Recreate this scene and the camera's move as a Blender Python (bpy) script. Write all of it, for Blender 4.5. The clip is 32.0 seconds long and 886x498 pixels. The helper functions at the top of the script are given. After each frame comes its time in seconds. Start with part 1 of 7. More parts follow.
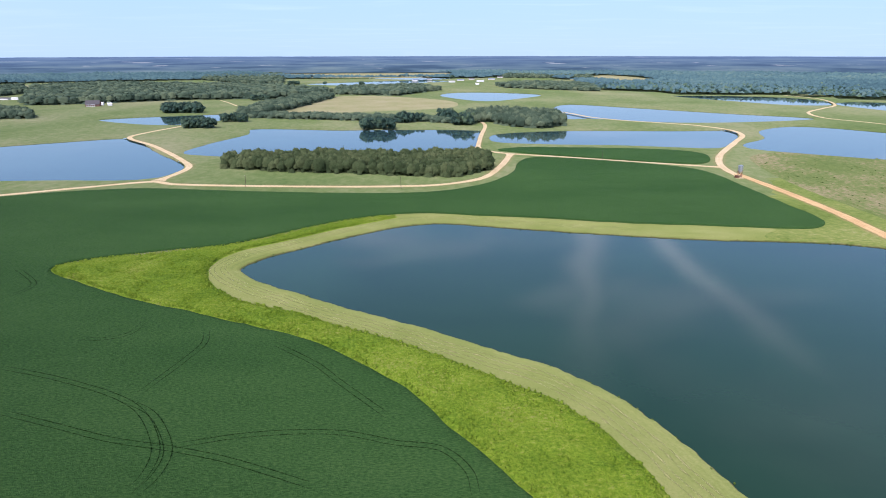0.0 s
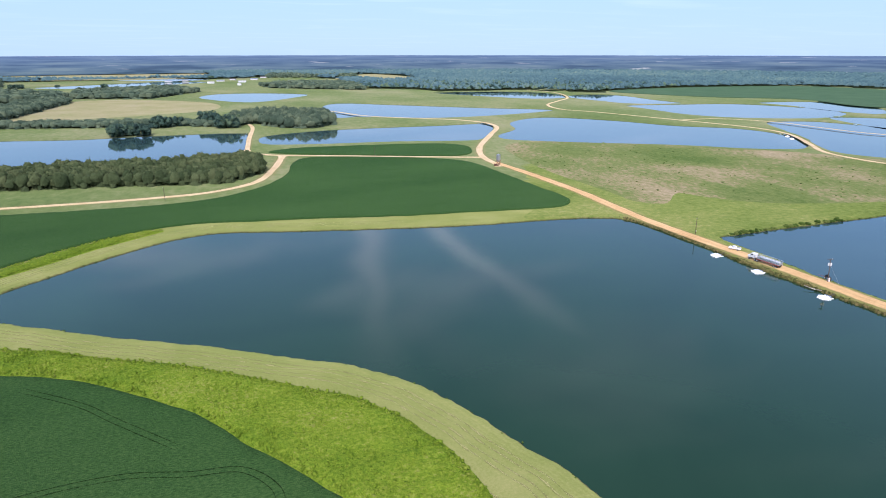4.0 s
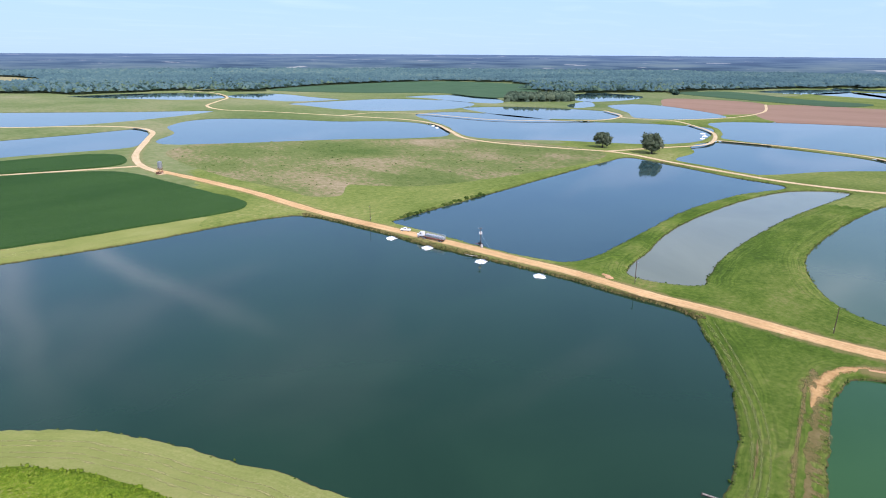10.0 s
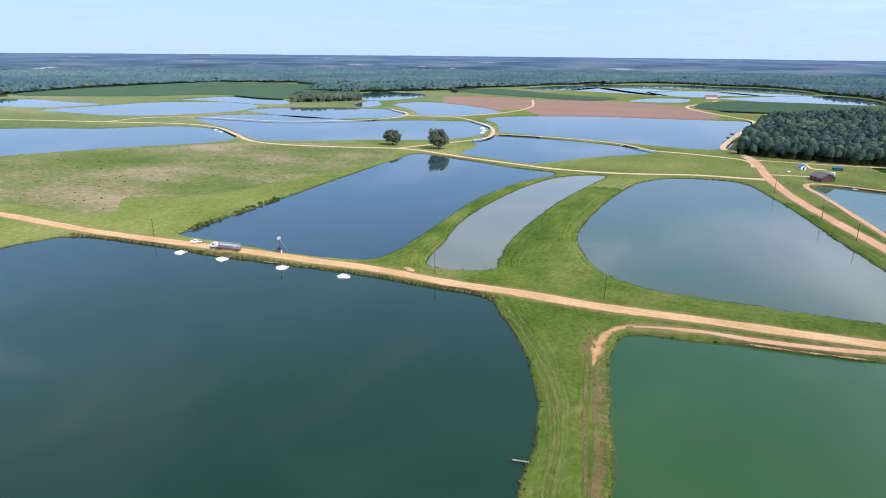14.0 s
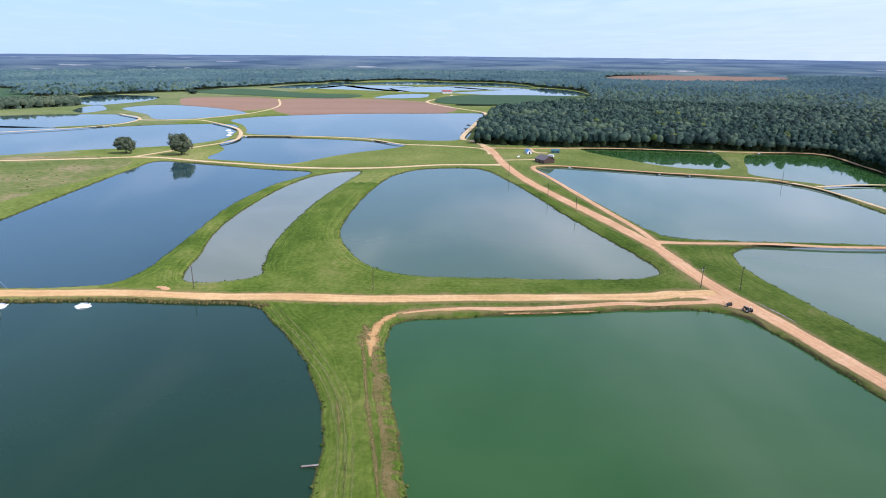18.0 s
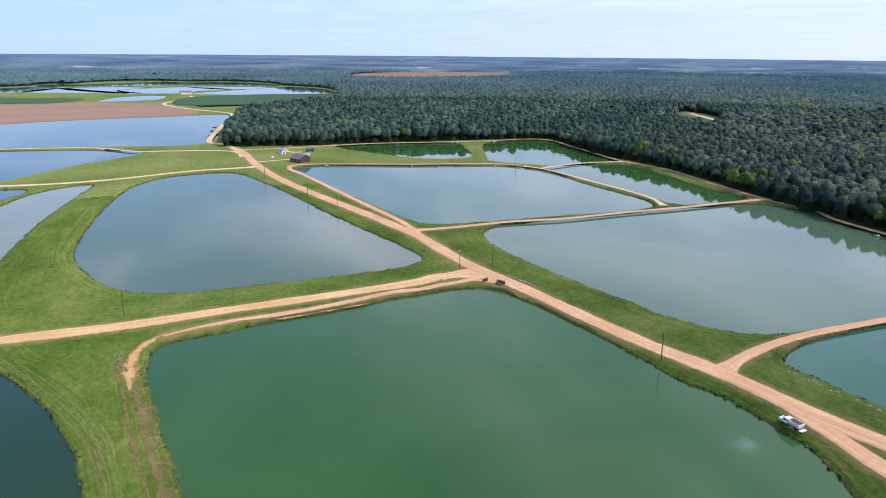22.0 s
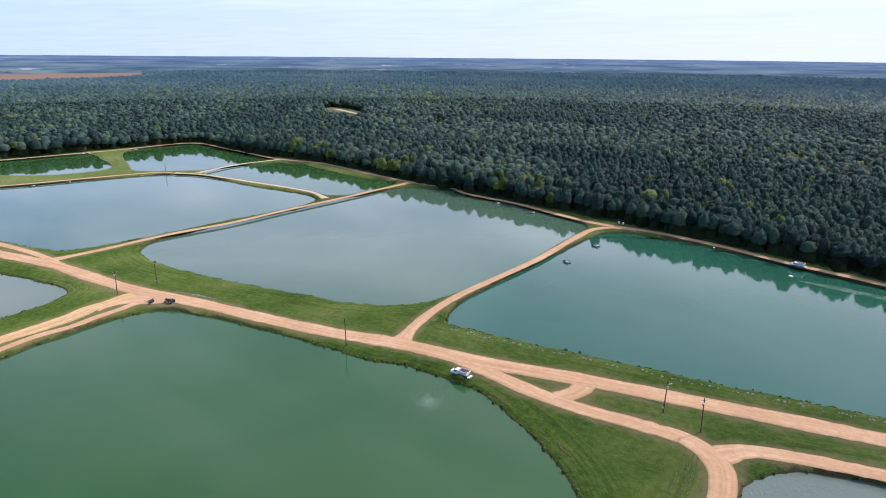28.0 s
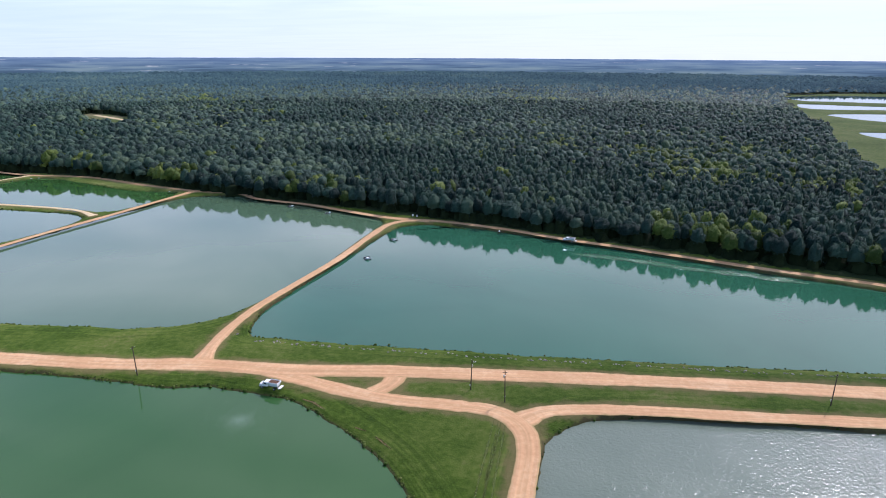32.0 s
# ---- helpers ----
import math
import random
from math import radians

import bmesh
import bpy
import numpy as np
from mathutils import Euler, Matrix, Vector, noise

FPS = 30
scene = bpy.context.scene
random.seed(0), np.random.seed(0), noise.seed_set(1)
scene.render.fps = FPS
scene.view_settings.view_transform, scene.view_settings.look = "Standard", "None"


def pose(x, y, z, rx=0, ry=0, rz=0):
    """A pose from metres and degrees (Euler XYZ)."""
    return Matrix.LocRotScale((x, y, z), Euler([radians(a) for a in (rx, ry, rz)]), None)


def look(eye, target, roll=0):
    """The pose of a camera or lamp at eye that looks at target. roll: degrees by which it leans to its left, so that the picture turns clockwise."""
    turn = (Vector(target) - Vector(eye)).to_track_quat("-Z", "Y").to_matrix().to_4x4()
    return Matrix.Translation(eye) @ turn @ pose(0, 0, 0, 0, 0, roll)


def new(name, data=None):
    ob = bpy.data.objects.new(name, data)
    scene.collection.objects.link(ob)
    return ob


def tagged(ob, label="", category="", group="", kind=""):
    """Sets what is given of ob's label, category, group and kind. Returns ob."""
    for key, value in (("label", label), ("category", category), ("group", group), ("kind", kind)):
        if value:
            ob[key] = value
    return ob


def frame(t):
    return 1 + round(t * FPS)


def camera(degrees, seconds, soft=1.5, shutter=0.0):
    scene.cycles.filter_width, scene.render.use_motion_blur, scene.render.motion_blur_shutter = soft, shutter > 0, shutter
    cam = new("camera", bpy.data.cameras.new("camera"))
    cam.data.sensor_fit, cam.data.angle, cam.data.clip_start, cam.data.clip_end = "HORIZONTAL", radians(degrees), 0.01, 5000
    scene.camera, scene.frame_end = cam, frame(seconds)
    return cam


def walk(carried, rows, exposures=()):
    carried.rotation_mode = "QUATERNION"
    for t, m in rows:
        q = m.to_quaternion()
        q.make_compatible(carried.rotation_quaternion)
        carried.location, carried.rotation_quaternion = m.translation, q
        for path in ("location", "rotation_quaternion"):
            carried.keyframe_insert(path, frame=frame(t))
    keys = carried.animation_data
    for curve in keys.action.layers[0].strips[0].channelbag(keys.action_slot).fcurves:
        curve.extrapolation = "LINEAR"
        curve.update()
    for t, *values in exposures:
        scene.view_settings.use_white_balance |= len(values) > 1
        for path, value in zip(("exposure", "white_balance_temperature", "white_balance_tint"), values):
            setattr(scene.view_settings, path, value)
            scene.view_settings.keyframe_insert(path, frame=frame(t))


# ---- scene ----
cam = camera(70.2, 32.0, soft=1.0)
EYE = (0.0, 0.0, 90.0)
# seconds, heading, tilt and lean in degrees
PATH = [
    (0.0, 0.00, -17.38, -0.06),
    (0.5, -2.83, -17.39, -0.04),
    (1.0, -5.82, -17.40, -0.03),
    (1.5, -8.49, -17.43, -0.03),
    (2.0, -11.01, -17.45, -0.03),
    (2.5, -13.52, -17.44, 0.00),
    (3.0, -15.92, -17.47, -0.01),
    (3.5, -18.22, -17.46, -0.03),
    (5.5, -27.07, -17.50, 0.07),
    (6.0, -29.55, -17.49, 0.08),
    (6.5, -32.03, -17.53, 0.10),
    (7.0, -34.58, -17.51, 0.16),
    (7.5, -37.23, -17.53, 0.15),
    (8.0, -39.77, -17.53, 0.21),
    (8.5, -42.15, -17.52, 0.23),
    (9.0, -44.63, -17.53, 0.20),
    (9.5, -47.27, -17.52, 0.25),
    (10.0, -49.83, -17.52, 0.29),
    (10.5, -52.26, -17.51, 0.27),
    (11.0, -54.63, -17.53, 0.27),
    (11.5, -57.02, -17.49, 0.32),
    (12.0, -59.23, -17.48, 0.32),
    (12.5, -61.33, -17.48, 0.49),
    (13.0, -63.62, -17.48, 0.44),
    (13.5, -66.12, -17.44, 0.48),
    (15.5, -76.17, -17.41, 0.42),
    (16.0, -79.06, -17.38, 0.41),
    (16.5, -82.16, -17.39, 0.38),
    (17.0, -85.23, -17.38, 0.44),
    (17.5, -88.11, -17.38, 0.52),
    (18.0, -90.72, -17.39, 0.47),
    (18.5, -93.20, -17.38, 0.47),
    (19.0, -95.74, -17.39, 0.41),
    (19.5, -98.49, -17.41, 0.40),
    (20.0, -101.56, -17.39, 0.41),
    (20.5, -104.76, -17.41, 0.40),
    (21.0, -107.75, -17.43, 0.46),
    (21.5, -110.50, -17.42, 0.42),
    (22.0, -112.71, -17.41, 0.44),
    (22.5, -114.88, -17.40, 0.44),
    (23.0, -117.21, -17.37, 0.45),
    (23.5, -119.52, -17.35, 0.46),
    (24.0, -121.76, -17.35, 0.45),
    (24.5, -124.12, -17.33, 0.49),
    (25.0, -126.73, -17.33, 0.48),
    (25.5, -129.46, -17.32, 0.42),
    (26.0, -132.38, -17.29, 0.44),
    (26.5, -135.22, -17.30, 0.45),
    (28.5, -145.74, -17.28, 0.45),
    (29.0, -148.07, -17.27, 0.41),
    (29.5, -150.31, -17.25, 0.42),
    (30.0, -152.57, -17.25, 0.37),
    (30.5, -154.82, -17.27, 0.29),
    (31.0, -157.22, -17.29, 0.21),
    (31.5, -159.67, -17.26, 0.27),
    (32.0, -162.17, -17.26, 0.26),
]


def aim(yaw, pitch):
    a, p = radians(yaw), radians(pitch)
    return (-math.sin(a) * math.cos(p), math.cos(a) * math.cos(p), EYE[2] + math.sin(p))


walk(cam, [(t, look(EYE, aim(yaw, pitch), roll)) for t, yaw, pitch, roll in PATH], exposures=[(0.0, 0.30, 5850, 25)])

# ---- light ----
SUN_AZIMUTH = math.atan2(-0.41, -0.91)  # clockwise from +y
SUN_ELEVATION = radians(48)
world = bpy.data.worlds.new("sky")
scene.world = world
world.use_nodes = True


def sky_nodes():
    nt = world.node_tree
    nt.nodes.clear()
    n, ln = nt.nodes, nt.links
    out = n.new("ShaderNodeOutputWorld")
    bg = n.new("ShaderNodeBackground")
    sky = n.new("ShaderNodeTexSky")
    sky.sky_type = "NISHITA"
    sky.sun_disc = False
    sky.sun_elevation = SUN_ELEVATION
    sky.sun_rotation = SUN_AZIMUTH
    sky.air_density, sky.dust_density, sky.ozone_density = 1.0, 0.25, 3.0
    # thin drawn-out cirrus
    co = n.new("ShaderNodeTexCoord")
    sep = n.new("ShaderNodeSeparateXYZ")
    ln.new(co.outputs["Generated"], sep.inputs[0])
    up = n.new("ShaderNodeMath")
    up.operation = "MAXIMUM"
    up.inputs[1].default_value = 0.0
    ln.new(sep.outputs["Z"], up.inputs[0])
    add = n.new("ShaderNodeMath")
    add.operation = "ADD"
    add.inputs[1].default_value = 0.03
    ln.new(up.outputs[0], add.inputs[0])
    dx, dy = n.new("ShaderNodeMath"), n.new("ShaderNodeMath")
    for d, axis in ((dx, "X"), (dy, "Y")):
        d.operation = "DIVIDE"
        ln.new(sep.outputs[axis], d.inputs[0])
        ln.new(add.outputs[0], d.inputs[1])
    com = n.new("ShaderNodeCombineXYZ")
    ln.new(dx.outputs[0], com.inputs[0])
    ln.new(dy.outputs[0], com.inputs[1])
    mp = n.new("ShaderNodeMapping")
    mp.inputs["Rotation"].default_value = (0, 0, radians(20))
    mp.inputs["Scale"].default_value = (0.42, 0.80, 1)
    ln.new(com.outputs[0], mp.inputs[0])
    no = n.new("ShaderNodeTexNoise")
    no.inputs["Scale"].default_value = 1.1
    no.inputs["Detail"].default_value = 5
    no.inputs["Roughness"].default_value = 0.5
    no.inputs["Distortion"].default_value = 0.5
    ln.new(mp.outputs[0], no.inputs["Vector"])
    ramp = n.new("ShaderNodeValToRGB")
    ramp.color_ramp.elements[0].position = 0.52
    ramp.color_ramp.elements[1].position = 0.86
    ramp.color_ramp.elements[0].color = (0, 0, 0, 1)
    ramp.color_ramp.elements[1].color = (CLOUD, CLOUD, CLOUD, 1)
    # cloud thickens towards the sun's side of the sky
    dot = n.new("ShaderNodeVectorMath")
    dot.operation = "DOT_PRODUCT"
    dot.inputs[1].default_value = (-0.46, -0.89, 0.0)
    ln.new(co.outputs["Generated"], dot.inputs[0])
    bank = n.new("ShaderNodeMapRange")
    bank.inputs["From Min"].default_value = -0.6
    bank.inputs["From Max"].default_value = 0.9
    bank.inputs["To Max"].default_value = 0.34
    ln.new(dot.outputs["Value"], bank.inputs["Value"])
    thick = n.new("ShaderNodeMath")
    ln.new(no.outputs["Fac"], thick.inputs[0])
    ln.new(bank.outputs[0], thick.inputs[1])
    ln.new(thick.outputs[0], ramp.inputs[0])

    def calc(op, *ins):
        k = n.new("ShaderNodeMath")
        k.operation = op
        for i, v in enumerate(ins):
            if isinstance(v, (int, float)):
                k.inputs[i].default_value = v
            else:
                ln.new(v, k.inputs[i])
        return k.outputs[0]

    # two long feathery fibres of cirrus, drawn out from south to north
    fray = n.new("ShaderNodeTexNoise")
    fray.inputs["Scale"].default_value = 1.6
    fray.inputs["Detail"].default_value = 4
    ln.new(com.outputs[0], fray.inputs["Vector"])
    fibres = None
    for lean, start, wide, strength in ((0.23, 0.03, 0.085, 0.34), (-0.06, 1.26, 0.060, 0.40)):
        across = calc("SUBTRACT", calc("SUBTRACT", dx.outputs[0], calc("MULTIPLY", dy.outputs[0], lean)), start)
        across = calc("ADD", across, calc("MULTIPLY_ADD", fray.outputs["Fac"], 0.24, -0.12))
        body = calc("EXPONENT", calc("MULTIPLY", calc("POWER", calc("ABSOLUTE", across), 2.0), -1.0 / wide ** 2))
        body = calc("MULTIPLY", calc("MULTIPLY", body, strength), calc("GREATER_THAN", dy.outputs[0], 0.0))
        fade = n.new("ShaderNodeMapRange")
        fade.interpolation_type = "SMOOTHSTEP"
        fade.inputs["From Min"].default_value = 1.2
        fade.inputs["From Max"].default_value = 2.6
        ln.new(dy.outputs[0], fade.inputs["Value"])
        low = n.new("ShaderNodeMapRange")
        low.interpolation_type = "SMOOTHSTEP"
        low.inputs["From Min"].default_value = 3.6
        low.inputs["From Max"].default_value = 5.2
        low.inputs["To Min"].default_value = 1.0
        low.inputs["To Max"].default_value = 0.0
        ln.new(dy.outputs[0], low.inputs["Value"])
        body = calc("MULTIPLY", calc("MULTIPLY", body, fade.outputs[0]), low.outputs[0])
        fibres = body if fibres is None else calc("MAXIMUM", fibres, body)
    mix = n.new("ShaderNodeMix")
    mix.data_type = "RGBA"
    thin = n.new("ShaderNodeMapRange")
    thin.inputs["From Min"].default_value = 0.05
    thin.inputs["From Max"].default_value = 0.27
    thin.inputs["To Min"].default_value = 0.06
    ln.new(sep.outputs["Z"], thin.inputs["Value"])
    amount = n.new("ShaderNodeMath")
    amount.operation = "MULTIPLY"
    ln.new(ramp.outputs[0], amount.inputs[0])
    ln.new(thin.outputs[0], amount.inputs[1])
    ln.new(calc("MAXIMUM", amount.outputs[0], fibres), mix.inputs["Factor"])
    mix.inputs["B"].default_value = (11.5, 11.9, 12.4, 1)
    veil = n.new("ShaderNodeMix")
    veil.data_type = "RGBA"
    low = n.new("ShaderNodeMapRange")
    low.interpolation_type = "SMOOTHSTEP"
    low.inputs["From Min"].default_value = 0.2
    low.inputs["From Max"].default_value = 0.68
    low.inputs["To Min"].default_value = VEIL
    low.inputs["To Max"].default_value = 0.08
    ln.new(sep.outputs["Z"], low.inputs["Value"])
    ln.new(low.outputs[0], veil.inputs["Factor"])
    ln.new(sky.outputs[0], veil.inputs["A"])
    # the veil is whiter and brighter on the sun's side
    side = n.new("ShaderNodeMapRange")
    side.inputs["From Min"].default_value = -0.6
    side.inputs["From Max"].default_value = 0.8
    ln.new(dot.outputs["Value"], side.inputs["Value"])

    def two(a, c):
        k = n.new("ShaderNodeMix")
        k.data_type = "RGBA"
        k.inputs["A"].default_value, k.inputs["B"].default_value = (*a, 1), (*c, 1)
        ln.new(side.outputs[0], k.inputs["Factor"])
        return k.outputs["Result"]

    ln.new(two((2.85, 5.2, 7.8), (5.4, 6.2, 6.9)), veil.inputs["B"])
    ground_haze = n.new("ShaderNodeMix")
    ground_haze.data_type = "RGBA"
    lowest = n.new("ShaderNodeMapRange")
    lowest.interpolation_type = "SMOOTHSTEP"
    lowest.inputs["From Min"].default_value = 0.04
    lowest.inputs["From Max"].default_value = 0.22
    lowest.inputs["To Min"].default_value = 0.72
    lowest.inputs["To Max"].default_value = 0.0
    ln.new(sep.outputs["Z"], lowest.inputs["Value"])
    ln.new(lowest.outputs[0], ground_haze.inputs["Factor"])
    ln.new(veil.outputs["Result"], ground_haze.inputs["A"])
    ln.new(two((3.45, 4.95, 6.0), (5.2, 6.0, 6.7)), ground_haze.inputs["B"])
    ln.new(ground_haze.outputs["Result"], mix.inputs["A"])
    ln.new(mix.outputs["Result"], bg.inputs["Color"])
    bg.inputs["Strength"].default_value = SKY
    ln.new(bg.outputs[0], out.inputs[0])


SKY, CLOUD, VEIL = 0.125, 0.82, 0.60
sky_nodes()
sun_data = bpy.data.lights.new("sun", "SUN")
sun_data.energy, sun_data.angle, sun_data.color = 3.2, radians(0.53), (1.0, 0.955, 0.88)
sun = new("sun", sun_data)
sun.matrix_world = look(
    (0, 0, 300),
    (-math.sin(SUN_AZIMUTH) * math.cos(SUN_ELEVATION), -math.cos(SUN_AZIMUTH) * math.cos(SUN_ELEVATION), 300 - math.sin(SUN_ELEVATION)),
)


# ---- materials ----
def material(name, stops, scale=0.05, detail=6, rough=0.9, bump=0.0, bump_scale=2.0, bump_dist=0.3, fine=None, fine_mix=0.5,
             island=0.0, objrandom=0.0, metal=0.0, specular=0.06, matte=1.0, stretch=(1, 1, 1), turn=0.0, ior=None, bump_detail=5):
    """A surface of several colours spread by large noise, broken up by finer noise, with relief."""
    m = bpy.data.materials.new(name)
    m.use_nodes = True
    nt = m.node_tree
    n, ln = nt.nodes, nt.links
    b = n["Principled BSDF"]
    b.inputs["Roughness"].default_value = rough
    b.inputs["Metallic"].default_value = metal
    b.inputs["Diffuse Roughness"].default_value = matte
    b.inputs["Specular IOR Level"].default_value = specular
    if ior:
        b.inputs["IOR"].default_value = ior
    geo = n.new("ShaderNodeNewGeometry")
    mp = n.new("ShaderNodeMapping")
    mp.inputs["Scale"].default_value = stretch
    mp.inputs["Rotation"].default_value = (0, 0, radians(turn))
    ln.new(geo.outputs["Position"], mp.inputs[0])
    no = n.new("ShaderNodeTexNoise")
    no.inputs["Scale"].default_value = scale
    no.inputs["Detail"].default_value = detail
    no.inputs["Roughness"].default_value = 0.62
    ln.new(mp.outputs[0], no.inputs["Vector"])
    fac = no.outputs["Fac"]
    if fine:
        nf = n.new("ShaderNodeTexNoise")
        nf.inputs["Scale"].default_value = fine
        nf.inputs["Detail"].default_value = 4
        nf.inputs["Roughness"].default_value = 0.7
        ln.new(mp.outputs[0], nf.inputs["Vector"])
        mx = n.new("ShaderNodeMix")
        mx.inputs["Factor"].default_value = fine_mix
        ln.new(fac, mx.inputs["A"])
        ln.new(nf.outputs["Fac"], mx.inputs["B"])
        fac = mx.outputs["Result"]
    if island or objrandom:
        if island:
            src, amount = geo.outputs["Random Per Island"], island
        else:
            src, amount = n.new("ShaderNodeObjectInfo").outputs["Random"], objrandom
        ma = n.new("ShaderNodeMath")
        ma.operation = "MULTIPLY_ADD"
        ma.inputs[1].default_value = amount
        ln.new(src, ma.inputs[0])
        sub = n.new("ShaderNodeMath")
        sub.operation = "SUBTRACT"
        sub.inputs[1].default_value = amount / 2
        ln.new(fac, sub.inputs[0])
        ln.new(sub.outputs[0], ma.inputs[2])
        fac = ma.outputs[0]
    ramp = n.new("ShaderNodeValToRGB")
    els = ramp.color_ramp.elements
    while len(els) < len(stops):
        els.new(0.5)
    for e, (p, c) in zip(els, stops):
        e.position, e.color = p, (*c, 1)
    ln.new(fac, ramp.inputs[0])
    ln.new(ramp.outputs[0], b.inputs["Base Color"])
    if bump:
        nb = n.new("ShaderNodeTexNoise")
        nb.inputs["Scale"].default_value = bump_scale
        nb.inputs["Detail"].default_value = bump_detail
        nb.inputs["Roughness"].default_value = 0.65 if bump_detail < 6 else 0.78
        ln.new(geo.outputs["Position"], nb.inputs["Vector"])
        bp = n.new("ShaderNodeBump")
        bp.inputs["Strength"].default_value = bump
        bp.inputs["Distance"].default_value = bump_dist
        ln.new(nb.outputs["Fac"], bp.inputs["Height"])
        ln.new(bp.outputs[0], b.inputs["Normal"])
    return m


def plain(name, colour, rough=0.6, metal=0.0, vary=0.12, scale=1.5):
    c0 = tuple(max(0, v * (1 - vary)) for v in colour)
    c1 = tuple(min(1, v * (1 + vary)) for v in colour)
    return material(name, [(0.3, c0), (0.7, c1)], scale=scale, detail=5, rough=rough, metal=metal, specular=0.4, matte=0.0)


GRASS = material("grass", [(0.34, (0.031, 0.062, 0.007)), (0.45, (0.062, 0.107, 0.012)), (0.55, (0.102, 0.142, 0.024)), (0.68, (0.190, 0.180, 0.062))],
                 scale=0.035, fine=0.5, fine_mix=0.42, bump=0.7, bump_scale=1.8, bump_dist=0.4)
LUSH = material("lush_meadow", [(0.36, (0.068, 0.102, 0.016)), (0.47, (0.112, 0.150, 0.031)), (0.57, (0.164, 0.188, 0.049)), (0.68, (0.250, 0.230, 0.105))],
                scale=0.015, fine=0.3, fine_mix=0.5, bump=0.5, bump_scale=1.4, bump_dist=0.4)
MEADOW = material("meadow", [(0.35, (0.072, 0.112, 0.030)), (0.46, (0.115, 0.148, 0.050)), (0.54, (0.156, 0.176, 0.074)), (0.66, (0.230, 0.215, 0.120))],
                  scale=0.006, fine=0.16, fine_mix=0.38, bump=0.4, bump_scale=1.2, bump_dist=0.3, stretch=(1.0, 0.6, 1), turn=15)
MOWN = material("mown_grass", [(0.34, (0.128, 0.158, 0.036)), (0.5, (0.176, 0.198, 0.055)), (0.66, (0.245, 0.242, 0.090))],
                scale=0.03, fine=1.4, fine_mix=0.45, bump=0.3, bump_scale=3.5, bump_dist=0.15)
TAN = material("dry_grass", [(0.3, (0.170, 0.185, 0.060)), (0.5, (0.235, 0.215, 0.105)), (0.7, (0.285, 0.250, 0.150))],
               scale=0.02, fine=0.15, fine_mix=0.4)
ROUGH = material("rough_pasture", [(0.38, (0.062, 0.100, 0.020)), (0.49, (0.112, 0.140, 0.040)), (0.55, (0.195, 0.170, 0.084)), (0.645, (0.310, 0.242, 0.158))],
                 scale=0.010, fine=0.3, fine_mix=0.36, bump=0.6, bump_scale=0.9, bump_dist=0.6, stretch=(1.0, 0.6, 1), turn=-40)
PLOUGH = material("ploughed_soil", [(0.3, (0.195, 0.125, 0.080)), (0.5, (0.240, 0.155, 0.105)), (0.7, (0.265, 0.185, 0.130))],
                  scale=0.012, fine=0.2, fine_mix=0.4, stretch=(1, 0.25, 1), turn=30)
FLOOR = material("woodland_floor", [(0.3, (0.020, 0.032, 0.012)), (0.7, (0.045, 0.060, 0.022))], scale=0.08)


